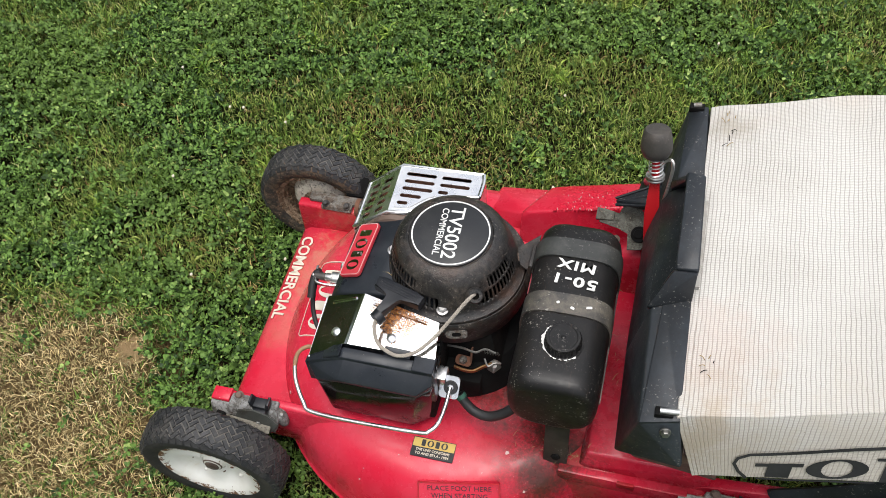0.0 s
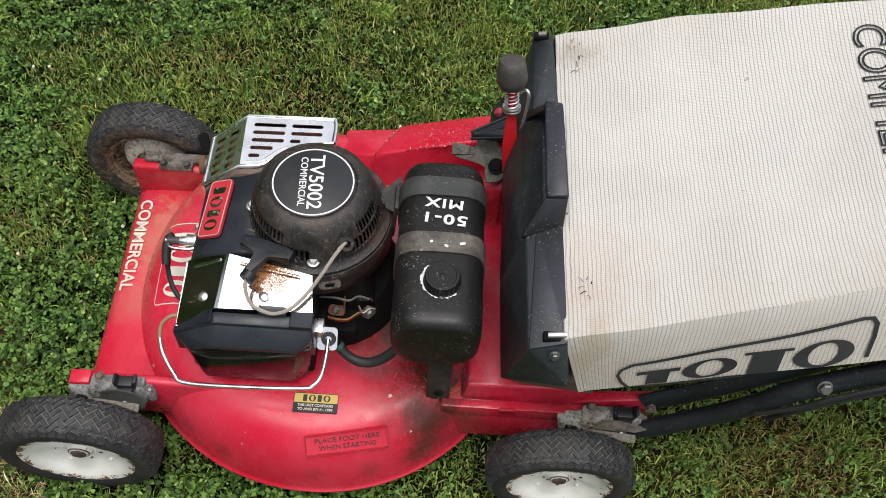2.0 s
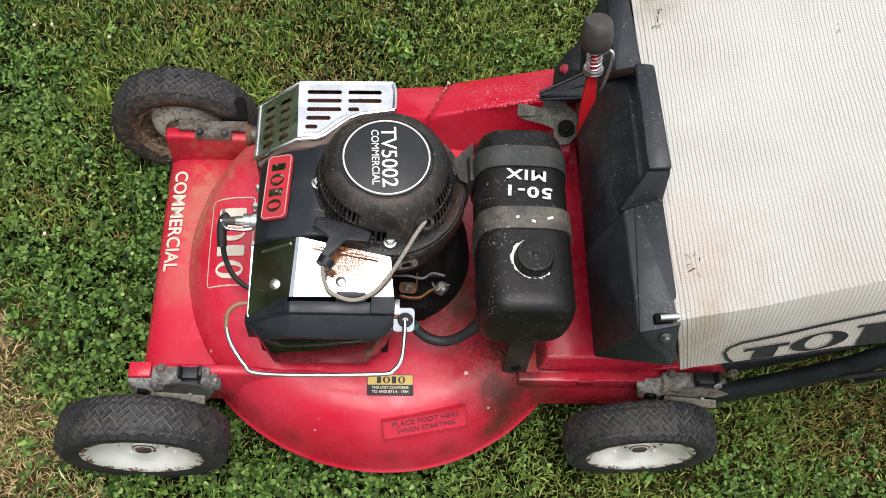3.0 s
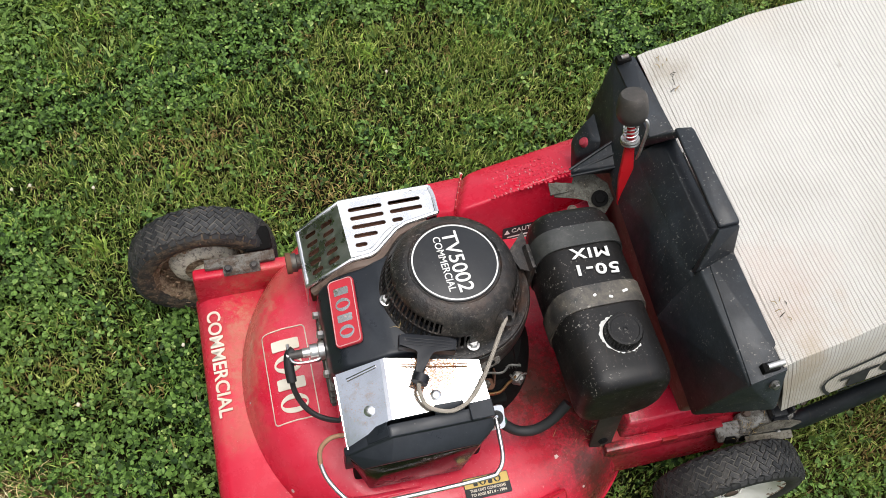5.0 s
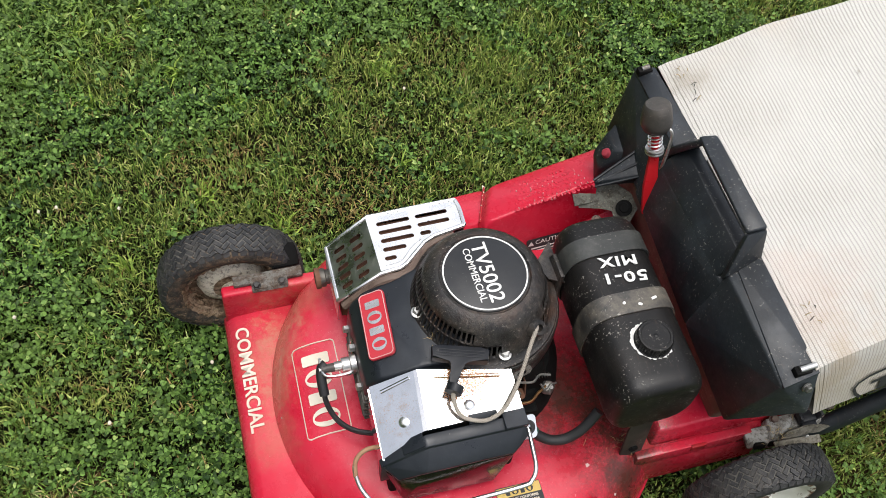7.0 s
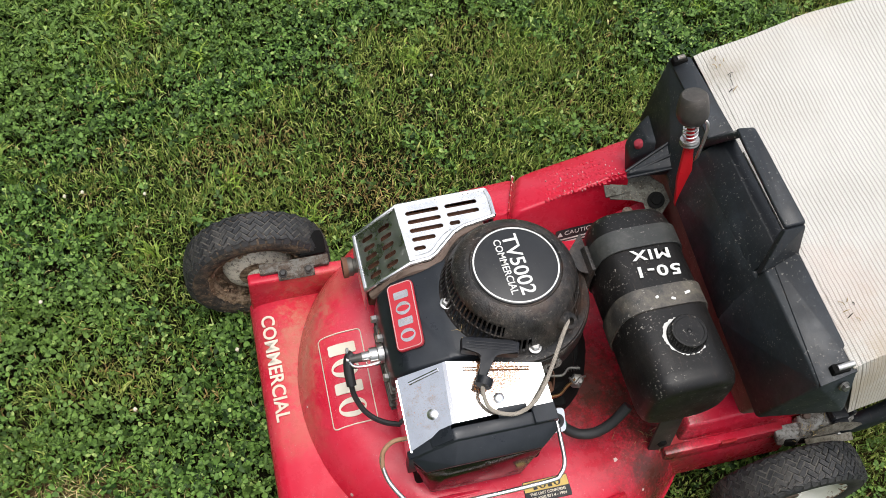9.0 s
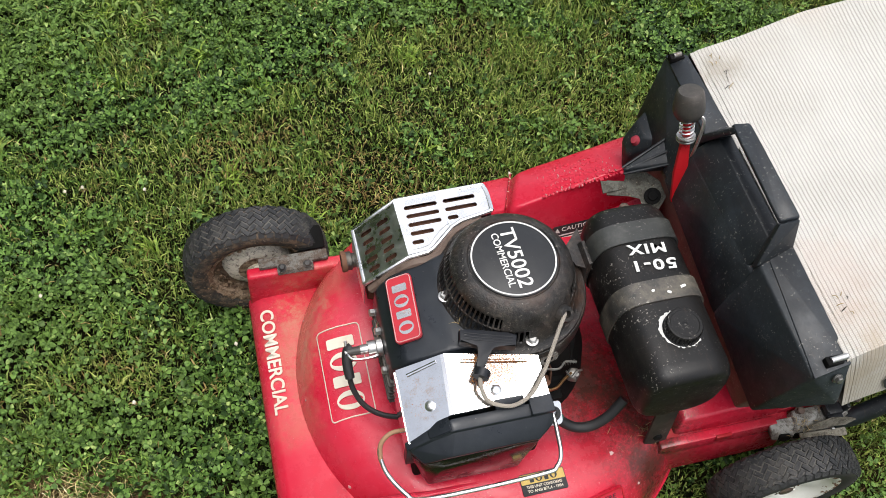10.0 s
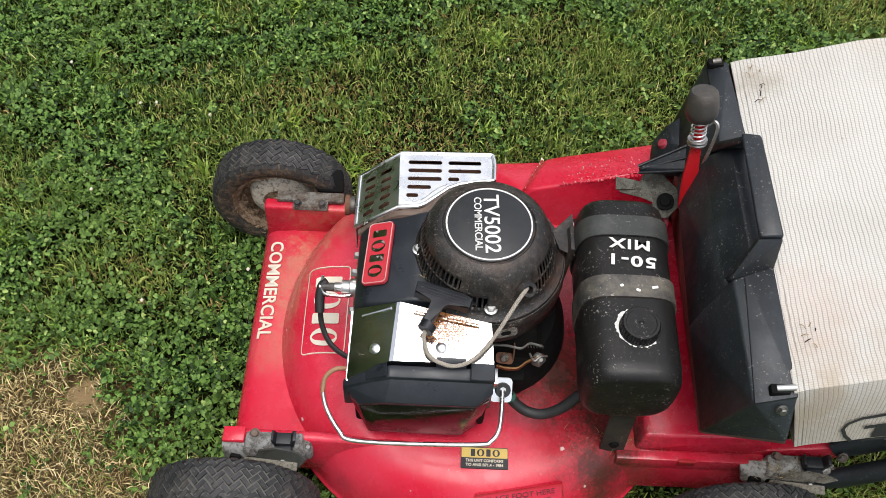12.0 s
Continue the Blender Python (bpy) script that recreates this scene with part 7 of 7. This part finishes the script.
def clovers(x, y, size, height):
    """Three leaflets folded along the midrib, notched at the tip."""
    n = len(x)
    yaw = rs.rand(n) * 2 * math.pi
    tx, ty = rs.normal(0, 0.38, n), rs.normal(0, 0.38, n)
    side = np.array([(0.03, 0.0), (0.36, 0.36), (0.74, 0.48), (1.0, 0.28), (0.92, 0.0), (1.0, -0.28), (0.74, -0.48), (0.36, -0.36)])
    tri = np.array([(0, 4, 1), (1, 4, 2), (2, 4, 3), (0, 7, 4), (7, 6, 4), (6, 5, 4)])
    every, faces, base = [], [], 0
    for k in range(3):
        a = yaw + k * 2 * math.pi / 3 + rs.normal(0, 0.22, n)
        droop, fold = rs.normal(-0.05, 0.42, n), rs.uniform(0.1, 0.95, n)
        grown = size * rs.uniform(0.75, 1.15, n)
        wide = grown * rs.uniform(0.75, 1.15, n) / np.sqrt(1 + fold ** 2)
        lx = side[None, :, 0] * grown[:, None]
        ly = side[None, :, 1] * wide[:, None]
        lz = np.abs(ly) * fold[:, None] + lx * droop[:, None]
        px = lx * np.cos(a)[:, None] - ly * np.sin(a)[:, None]
        py = lx * np.sin(a)[:, None] + ly * np.cos(a)[:, None]
        pz = lz + px * tx[:, None] + py * ty[:, None]
        every.append(np.stack([x[:, None] + px, y[:, None] + py, height[:, None] + pz], 2).reshape(-1, 3))
        faces.append((np.arange(n)[:, None, None] * 8 + tri).reshape(-1, 3) + base)
        base += n * 8
    return np.concatenate(every), np.concatenate(faces)


def lawn():
    X0, X1, Y0, Y1 = -1.15, 1.45, -0.62, 1.22
    area = (X1 - X0) * (Y1 - Y0)

    def scatter(per_m2):
        n = int(area * per_m2)
        x, y = X0 + (X1 - X0) * rs.rand(n), Y0 + (Y1 - Y0) * rs.rand(n)
        under = (x > 0.12) & (x < 0.62) & (np.abs(y) < 0.16)
        return x[~under], y[~under]

    x, y = scatter(84000)
    dry, rus, clo = dry_share(x, y), russet_share(x, y), clover_share(x, y)
    tuft = np.clip((field(x, y, 0.045, 41) - 0.45) / 0.2, 0, 1)
    green = (rs.rand(len(x)) > dry * (0.90 - 0.35 * tuft)) & (rs.rand(len(x)) > 0.55 * rus) & (rs.rand(len(x)) > 0.52 * clo) & (rs.rand(len(x)) > 0.95 * bare(x, y))
    gx, gy, tall = x[green], y[green], tuft[green]
    lush = rs.rand(len(gx)) < np.clip(0.25 + clo[green], 0.36, 0.95)
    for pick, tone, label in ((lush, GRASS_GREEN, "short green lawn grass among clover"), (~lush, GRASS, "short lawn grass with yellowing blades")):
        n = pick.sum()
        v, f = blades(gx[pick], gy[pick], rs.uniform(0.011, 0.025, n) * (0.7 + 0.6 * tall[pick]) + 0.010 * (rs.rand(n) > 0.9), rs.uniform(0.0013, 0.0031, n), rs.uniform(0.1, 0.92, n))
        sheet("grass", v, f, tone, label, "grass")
    # coarse tufts that stand above the lawn
    tx, ty = rs.uniform(-0.95, 1.2, 26), rs.uniform(0.3, 1.15, 26)
    tx, ty = np.append(tx, (0.03, 0.05, -0.45, -0.55, -0.2, -0.25, -0.21, -0.17, -0.15, -0.10, -0.22, -0.08, -0.18, 0.32, 0.335)), np.append(ty, (0.98, 0.95, 0.2, 0.1, 0.7, 0.93, 0.87, 0.90, 0.84, 0.89, 0.80, 0.93, 0.95, 0.69, 0.675))
    lx, ly = np.repeat(tx, 26), np.repeat(ty, 26)
    n = len(lx)
    v, f = blades(lx + rs.normal(0, 0.009, n), ly + rs.normal(0, 0.009, n), rs.uniform(0.025, 0.048, n), rs.uniform(0.0026, 0.0048, n), rs.uniform(0.45, 0.95, n))
    sheet("coarse_grass", v, f, COARSE, "coarse pale green grass tufts in the lawn", "grass")
    # broad leaves lying low in front of the mower
    n = 2600
    wx, wy = rs.normal(-0.35, 0.22, n), rs.normal(0.98, 0.11, n)
    v, f = blades(wx, wy, rs.uniform(0.018, 0.04, n), rs.uniform(0.0045, 0.0085, n), rs.uniform(0.6, 0.97, n), rs.uniform(0.002, 0.014, n))
    sheet("broad_grass", v, f, BROAD, "broad-bladed coarse grass lying low in the lawn", "grass")
    x, y = scatter(20000)
    keep = rs.rand(len(x)) < clover_share(x, y) * (1 - 0.97 * dry_share(x, y)) * (1 - 0.7 * russet_share(x, y)) + 0.08 * (1 - dry_share(x, y)) - bare(x, y)
    cx, cy = x[keep], y[keep]
    n = len(cx)
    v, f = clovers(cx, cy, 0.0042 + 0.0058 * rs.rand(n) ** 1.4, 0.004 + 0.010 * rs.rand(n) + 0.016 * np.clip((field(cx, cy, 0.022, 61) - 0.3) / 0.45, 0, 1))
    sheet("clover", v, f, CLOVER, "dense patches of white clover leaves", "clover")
    # dead straw in the bare patch, brown thatch low between the leaves
    x, y = scatter(80000)
    keep = rs.rand(len(x)) < dry_share(x, y) * (1 - 0.9 * bare(x, y)) + 0.004
    n = keep.sum()
    v, f = blades(x[keep], y[keep], rs.uniform(0.008, 0.026, n), rs.uniform(0.0007, 0.0018, n), rs.uniform(0.7, 0.99, n), rs.uniform(0.0, 0.013, n))
    sheet("dry_grass", v, f, DRY, "dry straw-coloured dead grass in a bare patch", "dry grass")
    x, y = scatter(34000)
    keep = rs.rand(len(x)) < russet_share(x, y) + (0.03 + 0.08 * (1 - clover_share(x, y))) * np.where(y < -0.05, 0.4, 1.0) * np.clip((field(x, y, 0.05, 51) - 0.35) / 0.3, 0, 1) + 0.6 * np.clip((field(x, y, 0.028, 52) - 0.86) / 0.06, 0, 1)
    n = keep.sum()
    v, f = blades(x[keep], y[keep], rs.uniform(0.008, 0.020, n), rs.uniform(0.0012, 0.0028, n), rs.uniform(0.6, 0.99, n), rs.uniform(0.0, 0.014, n))
    sheet("dead_grass", v, f, RUSSET, "brown dead grass among the green lawn", "dead grass")
    # coarser lawn further out
    thin_out = lambda x, y: rs.rand(len(x)) < np.clip((4.6 - np.hypot(x - 0.2, y - 0.3) + 0.8 * (field(x, y, 0.5, 91) - 0.5)) / 2.4, 0, 1)
    n = 200000
    x, y = rs.uniform(-4.4, 4.8, n), rs.uniform(-4.3, 4.9, n)
    keep = ((x < X0) | (x > X1) | (y < Y0) | (y > Y1)) & thin_out(x, y)
    x, y = x[keep], y[keep]
    lush = rs.rand(len(x)) < 0.7
    for pick, tone in ((lush, GRASS_GREEN), (~lush, GRASS)):
        n = pick.sum()
        v, f = blades(x[pick], y[pick], rs.uniform(0.02, 0.045, n), rs.uniform(0.004, 0.009, n), rs.uniform(0.4, 0.95, n))
        sheet("far_grass", v, f, tone, "lawn grass further from the mower", "grass")
    n = 70000
    x, y = rs.uniform(-4.4, 4.8, n), rs.uniform(-4.3, 4.9, n)
    keep = ((x < X0) | (x > X1) | (y < Y0) | (y > Y1)) & (rs.rand(n) < clover_share(x, y)) & thin_out(x, y)
    n = keep.sum()
    v, f = clovers(x[keep], y[keep], rs.uniform(0.012, 0.02, n), rs.uniform(0.01, 0.03, n))
    sheet("far_clover", v, f, CLOVER, "clover patches further from the mower", "clover")

lawn()


def clover_flower():
    one = bmesh.new()
    rng = random.Random(8)
    for i in range(46):
        zz = 1 - 2 * (i + 0.5) / 46
        a = i * 2.39996
        r = math.sqrt(max(0, 1 - zz * zz))
        d = Vector((r * math.cos(a), r * math.sin(a), zz * 0.8))
        p = d * 0.0045
        s = d.cross(Vector((0.3, 0.2, 1))).normalized() * 0.0009
        q = d * rng.uniform(0.0062, 0.0076) + Vector((0, 0, 0.001))
        f = [one.verts.new(p - s), one.verts.new(p + s), one.verts.new(q + s * 0.7), one.verts.new(q - s * 0.7)]
        one.faces.new(f)
    lathe([(0, 0.005), (0.0035, 0.0035), (0.0048, 0), (0.0035, -0.0035), (0, -0.005)], 10, None, one)
    tube([(0, 0, -0.004), (0.001, 0.001, -0.02), (0, 0.002, -0.04)], 0.0008, 4, one, 3)
    return part("clover_flower", one, CREAM_INK)


first = clover_flower()
tagged(first, "small white clover flower among the leaves", "flower", "clover flowers in the lawn")
first.location = (-0.254, 0.466, 0.034)
first.scale = (0.42, 0.46, 0.36)
for fx, fy in ((-0.198, 0.079), (-0.05, 0.141), (-0.32, 0.277), (-0.159, 0.444), (-0.281, 0.463), (0.35, 0.607), (-0.42, 0.55), (0.62, 0.80)):
    copy_thing(first, Matrix.Translation((fx, fy, 0.034)))


def clippings():
    """Dry grass bits caught on the deck beside the tank foot and the frame."""
    n = 62
    x = np.concatenate([rs.normal(0.474, 0.014, 40), rs.uniform(0.50, 0.53, 12), rs.uniform(0.40, 0.46, 10)])
    y = np.concatenate([rs.normal(-0.150, 0.006, 40), rs.uniform(-0.15, 0.12, 12), rs.uniform(-0.165, -0.14, 10)])
    ground = np.array([max(dome_height(px, py), 0.134 if px > 0.40 else 0) for px, py in zip(x, y)])
    ground = np.where((x > 0.497) & (np.abs(y) < 0.15), 0.168, ground)
    # more on the starter cover's shoulder and on the rear height adjuster
    more = ((0.222, -0.022, 0.3105, 0.006, 0.012, 8), (0.668, -0.183, 0.150, 0.016, 0.006, 30))
    for cx, cy, cz, sx, sy, k in more:
        x, y = np.append(x, rs.normal(cx, sx, k)), np.append(y, rs.normal(cy, sy, k))
        ground, n = np.append(ground, np.full(k, cz)), n + k
    v, f = blades(x, y, rs.uniform(0.004, 0.016, n), rs.uniform(0.0005, 0.0010, n), rs.uniform(0.94, 0.995, n), ground)
    sheet("grass_clippings", v, f, STRAW_BITS, "dry grass clippings caught on the red deck", "clippings")


clippings()


# ---------------------------------------------------------------- distant trees in front of the mower
def distant_trees():
    """A far row of trees, seen only in the bright metal."""
    rt = np.random.RandomState(12)
    verts, faces, base = [], [], 0
    for k in range(18):
        a = radians(108 + 8.4 * k + rt.uniform(-2, 2))
        d, top, wide = rt.uniform(12.2, 12.8), rt.uniform(9.5, 9.9), rt.uniform(2.4, 3.0)
        cx, cy = d * math.cos(a), d * math.sin(a)
        n = 900
        p = rt.normal(0, 1, (n, 3))
        p /= np.linalg.norm(p, axis=1)[:, None]
        p[:, 2] = np.sign(p[:, 2]) * np.abs(p[:, 2]) ** 0.5
        p *= rt.uniform(0.6, 1.02, (n, 1))
        c = np.stack([cx + wide * p[:, 0], cy + wide * p[:, 1], 0.55 * top + 0.47 * top * p[:, 2]], 1)
        u = rt.normal(0, 0.42, (n, 3, 3))
        verts.append((c[:, None, :] + u).reshape(-1, 3))
        faces.append(np.arange(n * 3).reshape(-1, 3) + base)
        base += n * 3
        ring = [[cx + r * math.cos(t), cy + r * math.sin(t), z] for r, z in ((0.28, 0.0), (0.15, 0.6 * top)) for t in np.linspace(0, 2 * math.pi, 8, endpoint=False)]
        verts.append(np.array(ring))
        faces.append(np.array([f for i in range(8) for f in ((i, (i + 1) % 8, 8 + i), ((i + 1) % 8, 8 + (i + 1) % 8, 8 + i))]) + base)
        base += 16
    sheet("distant_trees", np.concatenate(verts), np.concatenate(faces), TREE, "row of leafy green trees beyond the lawn", "trees")


distant_trees()
